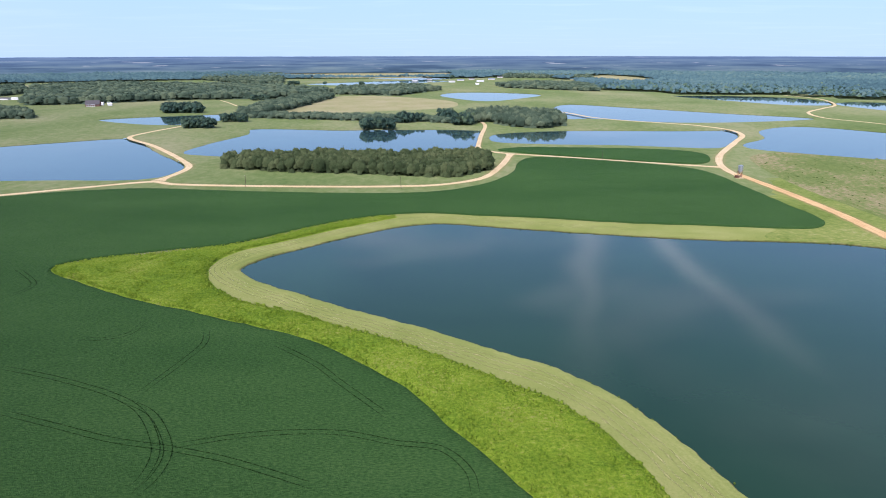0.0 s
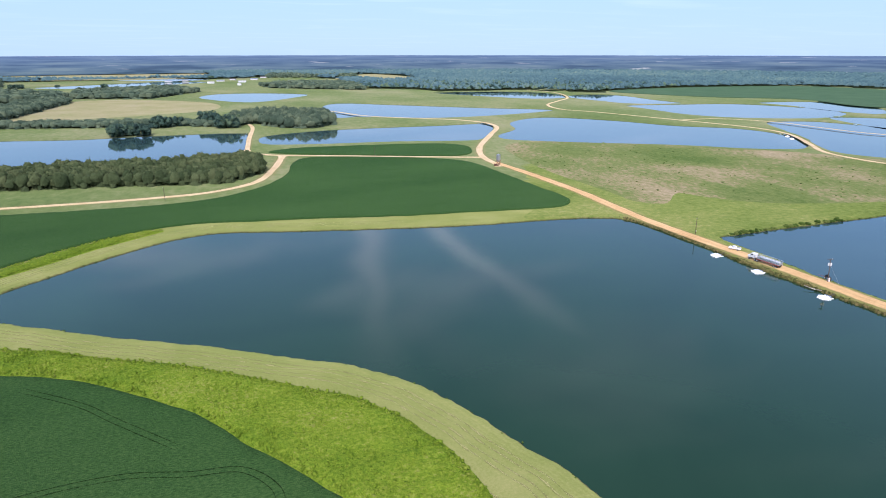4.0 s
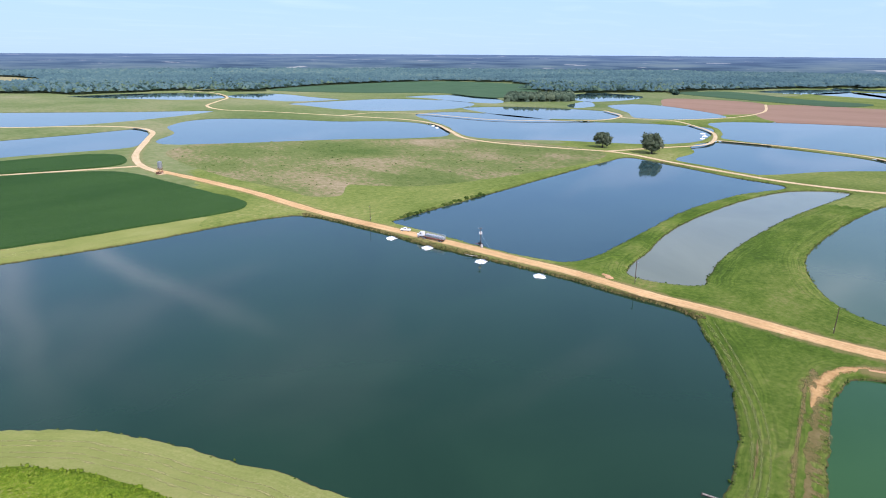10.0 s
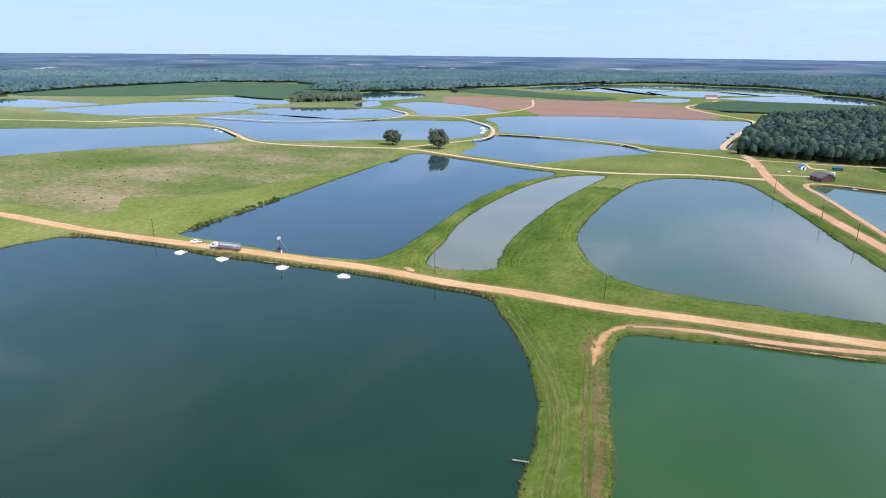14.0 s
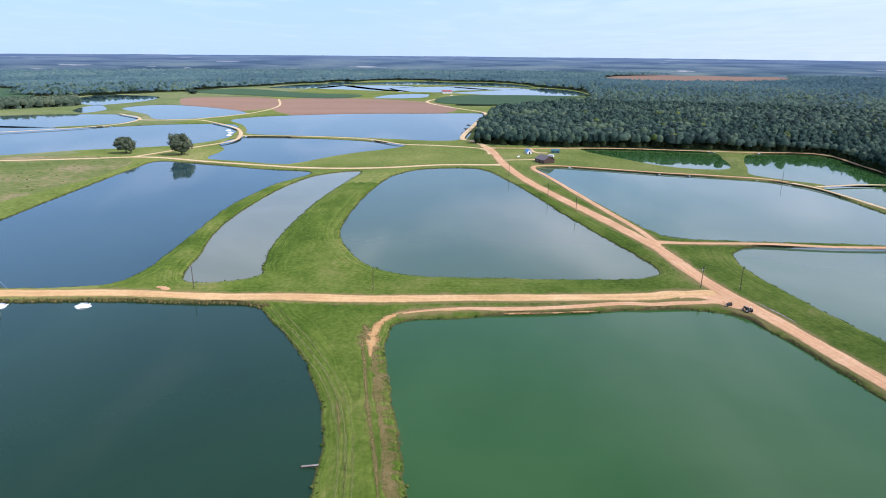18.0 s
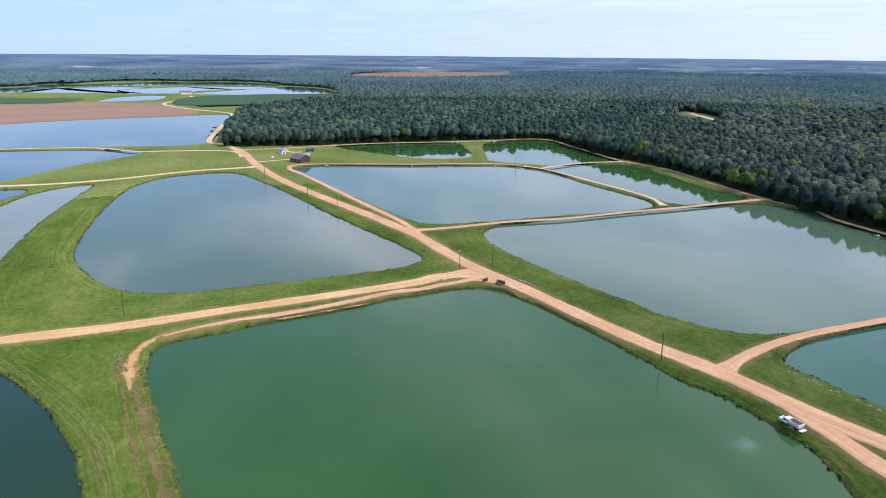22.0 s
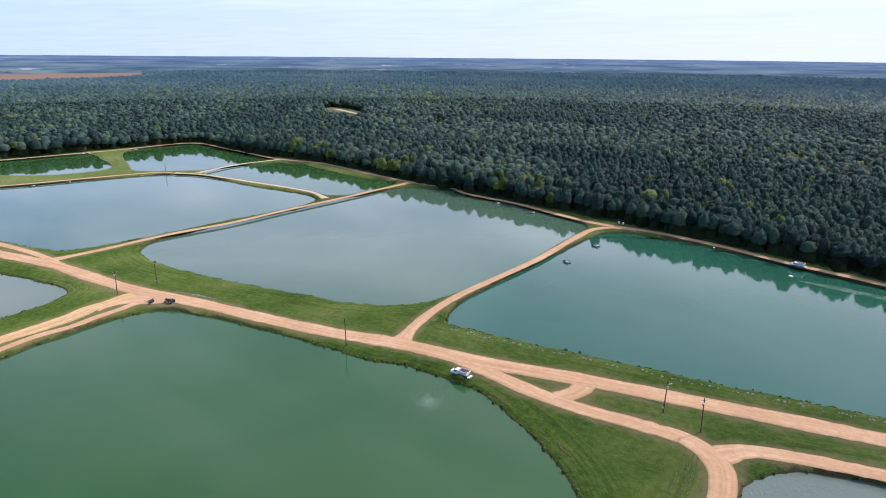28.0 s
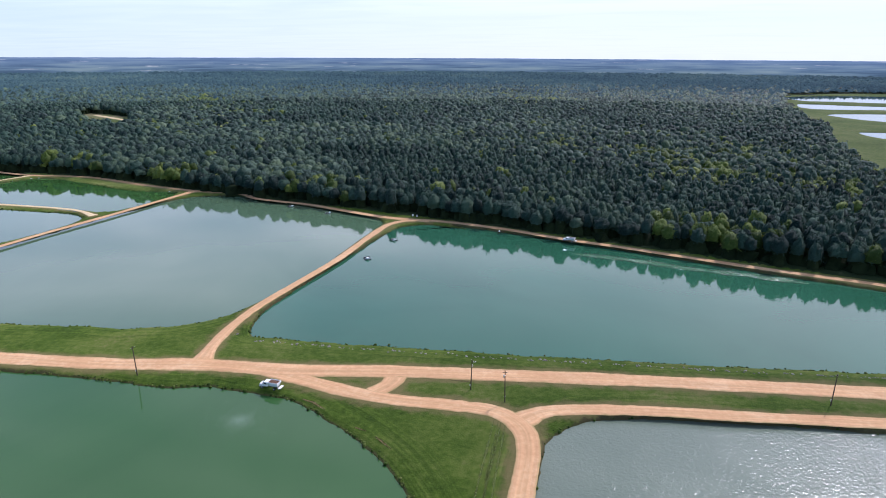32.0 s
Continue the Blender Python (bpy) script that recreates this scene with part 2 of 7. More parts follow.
def banked(m, stripes, dry, mud_and_shade=(0.075, 0.062, 0.030)):
    """Mowing lines along the water's edge, dry trampled verges along the roads, and bare mud at the waterline that also
    paints the cut bank's shade.
    """
    n, ln = m.node_tree.nodes, m.node_tree.links
    b = n["Principled BSDF"]
    colour = b.inputs["Base Color"].links[0].from_socket
    geo = n.new("ShaderNodeNewGeometry")
    sep = n.new("ShaderNodeSeparateXYZ")
    ln.new(geo.outputs["Position"], sep.inputs[0])
    shore, verge = n.new("ShaderNodeAttribute"), n.new("ShaderNodeAttribute")
    shore.attribute_name, verge.attribute_name = "shore", "verge"

    def calc(op, *ins):
        k = n.new("ShaderNodeMath")
        k.operation = op
        for i, v in enumerate(ins):
            if isinstance(v, (int, float)):
                k.inputs[i].default_value = v
            else:
                ln.new(v, k.inputs[i])
        return k.outputs[0]

    def patch(scale, detail, vector):
        no = n.new("ShaderNodeTexNoise")
        no.inputs["Scale"].default_value = scale
        no.inputs["Detail"].default_value = detail
        no.inputs["Roughness"].default_value = 0.65
        ln.new(vector, no.inputs["Vector"])
        return no.outputs["Fac"]

    def blend(kind, factor, other):
        nonlocal colour
        mx = n.new("ShaderNodeMix")
        mx.data_type = "RGBA"
        mx.blend_type = kind
        if isinstance(factor, float):
            mx.inputs["Factor"].default_value = factor
        else:
            ln.new(factor, mx.inputs["Factor"])
        ln.new(colour, mx.inputs["A"])
        if isinstance(other, tuple):
            mx.inputs["B"].default_value = (*other, 1)
        else:
            ln.new(other, mx.inputs["B"])
        colour = mx.outputs["Result"]

    def span(value, a, c, lo, hi):
        mr = n.new("ShaderNodeMapRange")
        mr.interpolation_type = "SMOOTHSTEP"
        for key, v in (("From Min", a), ("From Max", c), ("To Min", lo), ("To Max", hi)):
            mr.inputs[key].default_value = v
        ln.new(value, mr.inputs["Value"])
        return mr.outputs[0]

    run = n.new("ShaderNodeCombineXYZ")
    ln.new(calc("MULTIPLY", shore.outputs["Fac"], 1.15), run.inputs[0])
    ln.new(calc("MULTIPLY", sep.outputs["X"], 0.028), run.inputs[1])
    ln.new(calc("MULTIPLY", sep.outputs["Y"], 0.028), run.inputs[2])
    lines = patch(1.0, 5, run.outputs[0])
    lines = calc("MULTIPLY_ADD", calc("SUBTRACT", lines, 0.5), span(shore.outputs["Fac"], 5.0, 15.0, 1.0, 0.25), 0.5)
    tone = n.new("ShaderNodeCombineColor")
    ln.new(span(lines, 0.34, 0.66, 1.0 - stripes, 1.0 + stripes * 1.15), tone.inputs[0])
    ln.new(span(lines, 0.34, 0.66, 1.0 - stripes * 0.8, 1.0 + stripes * 0.85), tone.inputs[1])
    ln.new(span(lines, 0.34, 0.66, 1.0 - stripes, 1.0 + stripes), tone.inputs[2])
    blend("MULTIPLY", 1.0, tone.outputs[0])
    rag = calc("MULTIPLY_ADD", patch(0.16, 6, geo.outputs["Position"]), 9.0, -4.5)
    blend("MIX", span(calc("ADD", verge.outputs["Fac"], rag), 0.2, 3.4, dry, 0.0), (0.215, 0.165, 0.070))
    # mud brown that also darkens the cut step where its shade falls
    edge = calc("ADD", shore.outputs["Fac"], calc("MULTIPLY_ADD", patch(0.5, 4, geo.outputs["Position"]), 1.6, -0.8))
    blend("MIX", span(edge, 0.3, 1.0, 0.8, 0.0), mud_and_shade)
    ln.new(colour, b.inputs["Base Color"])


banked(GRASS, 0.27, 0.75)
banked(LUSH, 0.16, 0.6)
banked(MEADOW, 0.08, 0.4)
banked(MOWN, 0.07, 0.4)
SOY = material("soybean_leaves", [(0.36, (0.013, 0.041, 0.009)), (0.5, (0.029, 0.071, 0.017)), (0.64, (0.056, 0.108, 0.029))],
               scale=0.012, fine=2.3, fine_mix=0.68, bump=1.0, bump_scale=2.6, bump_dist=0.6, stretch=(0.42, 1.0, 1), turn=-9)
FARCROP = material("far_crop_leaves", [(0.3, (0.036, 0.076, 0.036)), (0.7, (0.060, 0.106, 0.052))], scale=0.02, fine=0.2, fine_mix=0.4)
WEED = material("tall_weeds", [(0.33, (0.050, 0.104, 0.007)), (0.44, (0.112, 0.186, 0.012)), (0.55, (0.178, 0.250, 0.020)), (0.68, (0.280, 0.270, 0.080))],
                scale=0.04, fine=0.9, fine_mix=0.6, bump=1.0, bump_scale=1.7, bump_dist=1.3)
def leafy(m, through_leaf, tint=(1.5, 1.45, 0.8)):
    """Lets part of the light through the leaves."""
    n, ln = m.node_tree.nodes, m.node_tree.links
    b = n["Principled BSDF"]
    mul = n.new("ShaderNodeMix")
    mul.data_type = "RGBA"
    mul.blend_type = "MULTIPLY"
    mul.inputs["Factor"].default_value = 1.0
    ln.new(b.inputs["Base Color"].links[0].from_socket, mul.inputs["A"])
    mul.inputs["B"].default_value = (*tint, 1)
    tr = n.new("ShaderNodeBsdfTranslucent")
    ln.new(mul.outputs["Result"], tr.inputs["Color"])
    mix = n.new("ShaderNodeMixShader")
    mix.inputs[0].default_value = through_leaf
    ln.new(b.outputs[0], mix.inputs[1])
    ln.new(tr.outputs[0], mix.inputs[2])
    ln.new(mix.outputs[0], n["Material Output"].inputs["Surface"])
    return m


# canopy and needle greens are pushed towards blue to paint in some haze
CROWN = leafy(material("leaf_canopy", [(0.28, (0.016, 0.037, 0.029)), (0.44, (0.036, 0.073, 0.054)), (0.60, (0.066, 0.117, 0.078)), (0.76, (0.118, 0.170, 0.088))],
                       scale=0.010, fine=1.1, fine_mix=0.38, island=0.46, rough=0.6, specular=0.14, matte=0.3, bump=1.0, bump_scale=1.5, bump_dist=1.2), 0.10)
# pine needles; the same darker green paints shade onto the woods' outer row
PINE = leafy(material("pine_needles", [(0.28, (0.012, 0.030, 0.024)), (0.44, (0.027, 0.061, 0.046)), (0.62, (0.050, 0.098, 0.066)), (0.76, (0.085, 0.134, 0.078))],
                      scale=0.010, fine=1.1, fine_mix=0.38, island=0.42, rough=0.6, specular=0.12, matte=0.3, bump=1.0, bump_scale=1.8, bump_dist=1.2), 0.08)
# aerial haze over the far woods is put into this leaf colour
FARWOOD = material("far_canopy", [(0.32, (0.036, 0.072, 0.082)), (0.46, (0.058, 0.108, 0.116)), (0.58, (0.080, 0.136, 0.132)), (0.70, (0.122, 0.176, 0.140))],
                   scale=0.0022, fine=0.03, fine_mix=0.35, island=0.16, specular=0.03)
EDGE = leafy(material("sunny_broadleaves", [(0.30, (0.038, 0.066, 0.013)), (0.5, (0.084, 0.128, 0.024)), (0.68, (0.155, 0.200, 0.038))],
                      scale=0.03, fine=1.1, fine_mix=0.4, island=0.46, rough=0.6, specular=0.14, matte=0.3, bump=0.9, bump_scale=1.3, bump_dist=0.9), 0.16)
# very dark green that paints the shade under the woods' outer crowns
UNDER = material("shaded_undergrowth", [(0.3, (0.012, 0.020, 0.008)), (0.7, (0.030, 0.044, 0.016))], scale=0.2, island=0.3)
GROVE = material("grove_leaves", [(0.28, (0.038, 0.062, 0.040)), (0.5, (0.074, 0.108, 0.068)), (0.74, (0.135, 0.168, 0.095))],
                 scale=0.02, fine=1.0, fine_mix=0.4, island=0.34, bump=0.8, bump_scale=1.2, bump_dist=0.9)
YOUNG = material("young_pine_canopy", [(0.3, (0.036, 0.054, 0.022)), (0.5, (0.066, 0.088, 0.036)), (0.75, (0.110, 0.130, 0.056))], scale=0.03, fine=0.8, fine_mix=0.4, island=0.3, bump=1.0, bump_scale=1.2, bump_dist=0.9)
SHRUB = material("bank_weeds", [(0.3, (0.026, 0.050, 0.009)), (0.5, (0.052, 0.088, 0.014)), (0.72, (0.115, 0.135, 0.036))], scale=0.05, fine=1.5, fine_mix=0.4, island=0.4)


def wear_or_shade_material(name, stops, cover, scale, most=1.0):
    """Wear, or painted gap shade, lying on another surface: patchy, thinning out towards both edges of its strip."""
    return patchy(material(name, stops, scale=0.12, fine=0.9, fine_mix=0.5, bump=0.3, bump_scale=2.5, bump_dist=0.1), cover, scale, most)


def patchy(m, cover, scale, most=1.0):
    """Thins a strip's surface out towards both of its edges."""
    n, ln = m.node_tree.nodes, m.node_tree.links
    b = n["Principled BSDF"]
    uv = n.new("ShaderNodeUVMap")
    uv.uv_map = "across"
    sep = n.new("ShaderNodeSeparateXYZ")
    ln.new(uv.outputs[0], sep.inputs[0])
    ab = n.new("ShaderNodeMath")
    ab.operation = "ABSOLUTE"
    ln.new(sep.outputs["X"], ab.inputs[0])
    geo = n.new("ShaderNodeNewGeometry")
    no = n.new("ShaderNodeTexNoise")
    no.inputs["Scale"].default_value = scale
    no.inputs["Detail"].default_value = 6
    no.inputs["Roughness"].default_value = 0.7
    ln.new(geo.outputs["Position"], no.inputs["Vector"])
    su = n.new("ShaderNodeMath")
    su.operation = "MULTIPLY_ADD"
    su.inputs[1].default_value = -0.8
    ln.new(ab.outputs[0], su.inputs[0])
    ln.new(no.outputs["Fac"], su.inputs[2])
    mr = n.new("ShaderNodeMapRange")
    mr.interpolation_type = "SMOOTHSTEP"
    mr.inputs["From Min"].default_value = 0.30 - cover
    mr.inputs["From Max"].default_value = 0.70 - cover
    ln.new(su.outputs[0], mr.inputs["Value"])
    mr.inputs["To Max"].default_value = most
    clear = n.new("ShaderNodeBsdfTransparent")
    mix = n.new("ShaderNodeMixShader")
    ln.new(mr.outputs[0], mix.inputs[0])
    ln.new(clear.outputs[0], mix.inputs[1])
    ln.new(b.outputs[0], mix.inputs[2])
    ln.new(mix.outputs[0], n["Material Output"].inputs["Surface"])
    return m


WORN = wear_or_shade_material("worn_grass", [(0.36, (0.105, 0.108, 0.028)), (0.5, (0.170, 0.138, 0.052)), (0.64, (0.250, 0.188, 0.088))], 0.26, 0.35, 0.75)
SCAR = wear_or_shade_material("bare_clay", [(0.36, (0.290, 0.170, 0.065)), (0.5, (0.420, 0.265, 0.110)), (0.64, (0.560, 0.380, 0.185))], 0.26, 0.22)
PUDDLE = wear_or_shade_material("wet_gravel", [(0.36, (0.120, 0.090, 0.055)), (0.5, (0.260, 0.225, 0.180)), (0.64, (0.480, 0.450, 0.410))], 0.24, 0.7)
# near-black strips laid on the crop paint the shade in its wheel gaps
TRAM_SHADE = wear_or_shade_material("crushed_leaves", [(0.3, (0.005, 0.014, 0.004)), (0.7, (0.014, 0.034, 0.009))], 0.11, 1.1)
DRY = wear_or_shade_material("dry_wheel_marks", [(0.3, (0.125, 0.170, 0.038)), (0.7, (0.190, 0.205, 0.066))], 0.14, 0.35, 0.7)
SWATH = wear_or_shade_material("pale_cuttings", [(0.3, (0.230, 0.235, 0.078)), (0.7, (0.320, 0.295, 0.130))], 0.04, 0.25)


def road_material(name, dark, mid, pale, worn):
    """Packed dirt with two paler wheel lines and grass creeping in from the verges."""
    m = material(name, [(0.3, dark), (0.5, mid), (0.7, pale)], scale=0.05, fine=0.6, fine_mix=0.45, bump=0.35, bump_scale=2.5, bump_dist=0.12, matte=0.2, specular=0.25)
    n, ln = m.node_tree.nodes, m.node_tree.links
    b = n["Principled BSDF"]
    base = b.inputs["Base Color"].links[0].from_socket
    uv = n.new("ShaderNodeUVMap")
    uv.uv_map = "across"
    sep = n.new("ShaderNodeSeparateXYZ")
    ln.new(uv.outputs[0], sep.inputs[0])
    ab = n.new("ShaderNodeMath")
    ab.operation = "ABSOLUTE"
    ln.new(sep.outputs["X"], ab.inputs[0])
    geo = n.new("ShaderNodeNewGeometry")
    no = n.new("ShaderNodeTexNoise")
    no.inputs["Scale"].default_value = 0.35
    no.inputs["Detail"].default_value = 5
    ln.new(geo.outputs["Position"], no.inputs["Vector"])
    ad = n.new("ShaderNodeMath")
    ad.operation = "MULTIPLY_ADD"
    ad.inputs[1].default_value = 0.22
    ln.new(no.outputs["Fac"], ad.inputs[0])
    ln.new(ab.outputs[0], ad.inputs[2])
    ramp = n.new("ShaderNodeValToRGB")
    els = ramp.color_ramp.elements
    for p, v in ((0.14, 0.07), (0.22, 0.07), (0.32, 0.0), (0.50, 0.0), (0.57, 0.30), (0.63, 0.80)):
        e = els.new(p)
        e.color = (v, v, v, 1)
    els[0].color = (0.07, 0.07, 0.07, 1)
    els[len(els) - 1].color = (1, 1, 1, 1)
    ln.new(ad.outputs[0], ramp.inputs[0])
    along = n.new("ShaderNodeMapping")
    along.inputs["Scale"].default_value = (7.0, 0.035, 1)
    ln.new(uv.outputs[0], along.inputs[0])
    streak = n.new("ShaderNodeTexNoise")
    streak.inputs["Scale"].default_value = 1.0
    streak.inputs["Detail"].default_value = 5
    ln.new(along.outputs[0], streak.inputs["Vector"])
    tone = n.new("ShaderNodeMapRange")
    tone.inputs["From Min"].default_value = 0.36
    tone.inputs["From Max"].default_value = 0.64
    tone.inputs["To Min"].default_value = 0.88
    tone.inputs["To Max"].default_value = 1.10
    ln.new(streak.outputs["Fac"], tone.inputs["Value"])
    lanes = n.new("ShaderNodeMix")
    lanes.data_type = "RGBA"
    lanes.blend_type = "MULTIPLY"
    lanes.inputs["Factor"].default_value = 1.0
    ln.new(base, lanes.inputs["A"])
    ln.new(tone.outputs[0], lanes.inputs["B"])
    base = lanes.outputs["Result"]
    mix = n.new("ShaderNodeMix")
    mix.data_type = "RGBA"
    ln.new(ramp.outputs[0], mix.inputs["Factor"])
    ln.new(base, mix.inputs["A"])
    mix.inputs["B"].default_value = (*worn, 1)
    ln.new(mix.outputs["Result"], b.inputs["Base Color"])
    return m


DIRT = road_material("tan_dirt", (0.448, 0.315, 0.150), (0.565, 0.425, 0.230), (0.680, 0.540, 0.335), (0.258, 0.213, 0.078))
BUFF = road_material("buff_clay_dirt", (0.425, 0.252, 0.098), (0.545, 0.346, 0.148), (0.670, 0.468, 0.228), (0.246, 0.196, 0.069))
CLAY = road_material("orange_clay_dirt", (0.430, 0.232, 0.108), (0.525, 0.308, 0.152), (0.640, 0.430, 0.248), (0.228, 0.188, 0.067))
BRUSH = material("brown_brush", [(0.3, (0.042, 0.052, 0.014)), (0.5, (0.094, 0.092, 0.030)), (0.72, (0.185, 0.150, 0.062))], scale=0.08, fine=1.5, fine_mix=0.4, island=0.5)
STONE = material("pale_stones", [(0.3, (0.190, 0.175, 0.140)), (0.7, (0.360, 0.335, 0.280))], scale=0.5, island=0.5)
OAKLEAF = material("oak_leaves", [(0.28, (0.034, 0.054, 0.028)), (0.5, (0.072, 0.098, 0.050)), (0.72, (0.130, 0.155, 0.085))], scale=0.1, fine=1.6, fine_mix=0.5, island=0.4, specular=0.2, rough=0.6)


def water(name, shallow, deep, ripple=0.022, ripple_scale=0.6, rough=0.025):
    m = bpy.data.materials.new(name)
    m.use_nodes = True
    n, ln = m.node_tree.nodes, m.node_tree.links
    b = n["Principled BSDF"]
    b.inputs["Roughness"].default_value = rough
    b.inputs["IOR"].default_value = 1.333
    b.inputs["Specular IOR Level"].default_value = 0.5
    geo = n.new("ShaderNodeNewGeometry")
    no = n.new("ShaderNodeTexNoise")
    no.inputs["Scale"].default_value = 0.012
    no.inputs["Detail"].default_value = 5
    no.inputs["Distortion"].default_value = 1.2
    ln.new(geo.outputs["Position"], no.inputs["Vector"])
    ramp = n.new("ShaderNodeValToRGB")
    ramp.color_ramp.elements[0].position, ramp.color_ramp.elements[0].color = 0.3, (*deep, 1)
    ramp.color_ramp.elements[1].position, ramp.color_ramp.elements[1].color = 0.72, (*shallow, 1)
    ln.new(no.outputs["Fac"], ramp.inputs[0])
    ln.new(ramp.outputs[0], b.inputs["Base Color"])
    wv = n.new("ShaderNodeTexNoise")
    wv.inputs["Scale"].default_value = ripple_scale
    wv.inputs["Detail"].default_value = 3
    ln.new(geo.outputs["Position"], wv.inputs["Vector"])
    bp = n.new("ShaderNodeBump")
    bp.inputs["Strength"].default_value = 1.0
    bp.inputs["Distance"].default_value = ripple
    ln.new(wv.outputs["Fac"], bp.inputs["Height"])
    ln.new(bp.outputs[0], b.inputs["Normal"])
    return m


LAKE = water("dark_lake_water", (0.018, 0.049, 0.023), (0.012, 0.036, 0.017), ripple=0.013)
BLUE = water("clear_pond_water", (0.034, 0.072, 0.068), (0.024, 0.056, 0.058), ripple=0.006)
SILT = water("silty_water", (0.205, 0.215, 0.135), (0.160, 0.172, 0.108))
MURKY = water("murky_green_water", (0.072, 0.112, 0.062), (0.058, 0.095, 0.052), ripple=0.010)
PALE = water("pale_cloudy_water", (0.070, 0.124, 0.072), (0.052, 0.104, 0.058), ripple=0.006)
GREEN = water("algae_green_water", (0.034, 0.092, 0.025), (0.024, 0.075, 0.018), ripple=0.008)
STILL = water("still_green_water", (0.034, 0.092, 0.025), (0.024, 0.075, 0.018), ripple=0.004)
TEAL = water("teal_water", (0.024, 0.098, 0.056), (0.017, 0.078, 0.043), ripple=0.010)
SPARKLE = water("rippled_grey_water", (0.125, 0.155, 0.115), (0.100, 0.130, 0.095), ripple=0.185, ripple_scale=1.2, rough=0.12)
CHURNED = patchy(water("churned_teal_water", (0.040, 0.120, 0.060), (0.028, 0.100, 0.050), ripple=0.9, ripple_scale=0.75, rough=0.2), 0.30, 0.12)
FEED = plain("wet_feed_foam", (0.42, 0.50, 0.44), rough=0.7, vary=0.1, scale=3.0)
FOAM = plain("white_foam", (0.86, 0.88, 0.88), rough=0.7, vary=0.06, scale=3.0)


def distance_material():
    """Woods and fields far off, with aerial haze put into their colour and glow."""
    m = bpy.data.materials.new("hazy_distance")
    m.use_nodes = True
    n, ln = m.node_tree.nodes, m.node_tree.links
    b = n["Principled BSDF"]
    b.inputs["Roughness"].default_value = 1.0
    b.inputs["Specular IOR Level"].default_value = 0.0
    geo = n.new("ShaderNodeNewGeometry")
    sep = n.new("ShaderNodeSeparateXYZ")
    ln.new(geo.outputs["Position"], sep.inputs[0])

    def spread(scale, detail, stops):
        no = n.new("ShaderNodeTexNoise")
        no.inputs["Scale"].default_value = scale
        no.inputs["Detail"].default_value = detail
        no.inputs["Roughness"].default_value = 0.6
        ln.new(geo.outputs["Position"], no.inputs["Vector"])
        ramp = n.new("ShaderNodeValToRGB")
        els = ramp.color_ramp.elements
        while len(els) < len(stops):
            els.new(0.5)
        for e, (p, c) in zip(els, stops):
            e.position, e.color = p, (*c, 1)
        ln.new(no.outputs["Fac"], ramp.inputs[0])
        return ramp.outputs[0]

    # stands of woods of different age in haze-blued tones, and pale fields between them
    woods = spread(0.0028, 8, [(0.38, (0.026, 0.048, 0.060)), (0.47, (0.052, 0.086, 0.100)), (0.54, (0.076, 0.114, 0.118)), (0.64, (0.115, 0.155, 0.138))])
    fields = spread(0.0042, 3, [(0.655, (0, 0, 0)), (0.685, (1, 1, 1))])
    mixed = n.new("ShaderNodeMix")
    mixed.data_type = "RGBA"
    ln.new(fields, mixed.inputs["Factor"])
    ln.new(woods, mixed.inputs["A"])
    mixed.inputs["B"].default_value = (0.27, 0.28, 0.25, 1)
    # haze blue is painted in more strongly with height, towards the skyline
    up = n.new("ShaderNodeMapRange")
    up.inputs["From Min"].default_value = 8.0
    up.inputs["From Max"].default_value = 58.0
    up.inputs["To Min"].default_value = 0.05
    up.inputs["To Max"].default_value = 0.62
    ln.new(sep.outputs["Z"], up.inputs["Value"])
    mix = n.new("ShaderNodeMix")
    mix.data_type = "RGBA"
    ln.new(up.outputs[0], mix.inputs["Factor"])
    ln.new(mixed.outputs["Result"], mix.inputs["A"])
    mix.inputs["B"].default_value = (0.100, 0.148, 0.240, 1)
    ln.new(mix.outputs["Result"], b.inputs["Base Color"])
    # the glow imitates haze over the land, which gives off no light itself
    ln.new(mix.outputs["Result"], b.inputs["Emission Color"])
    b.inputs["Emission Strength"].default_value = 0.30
    return m


DISTANCE = distance_material()


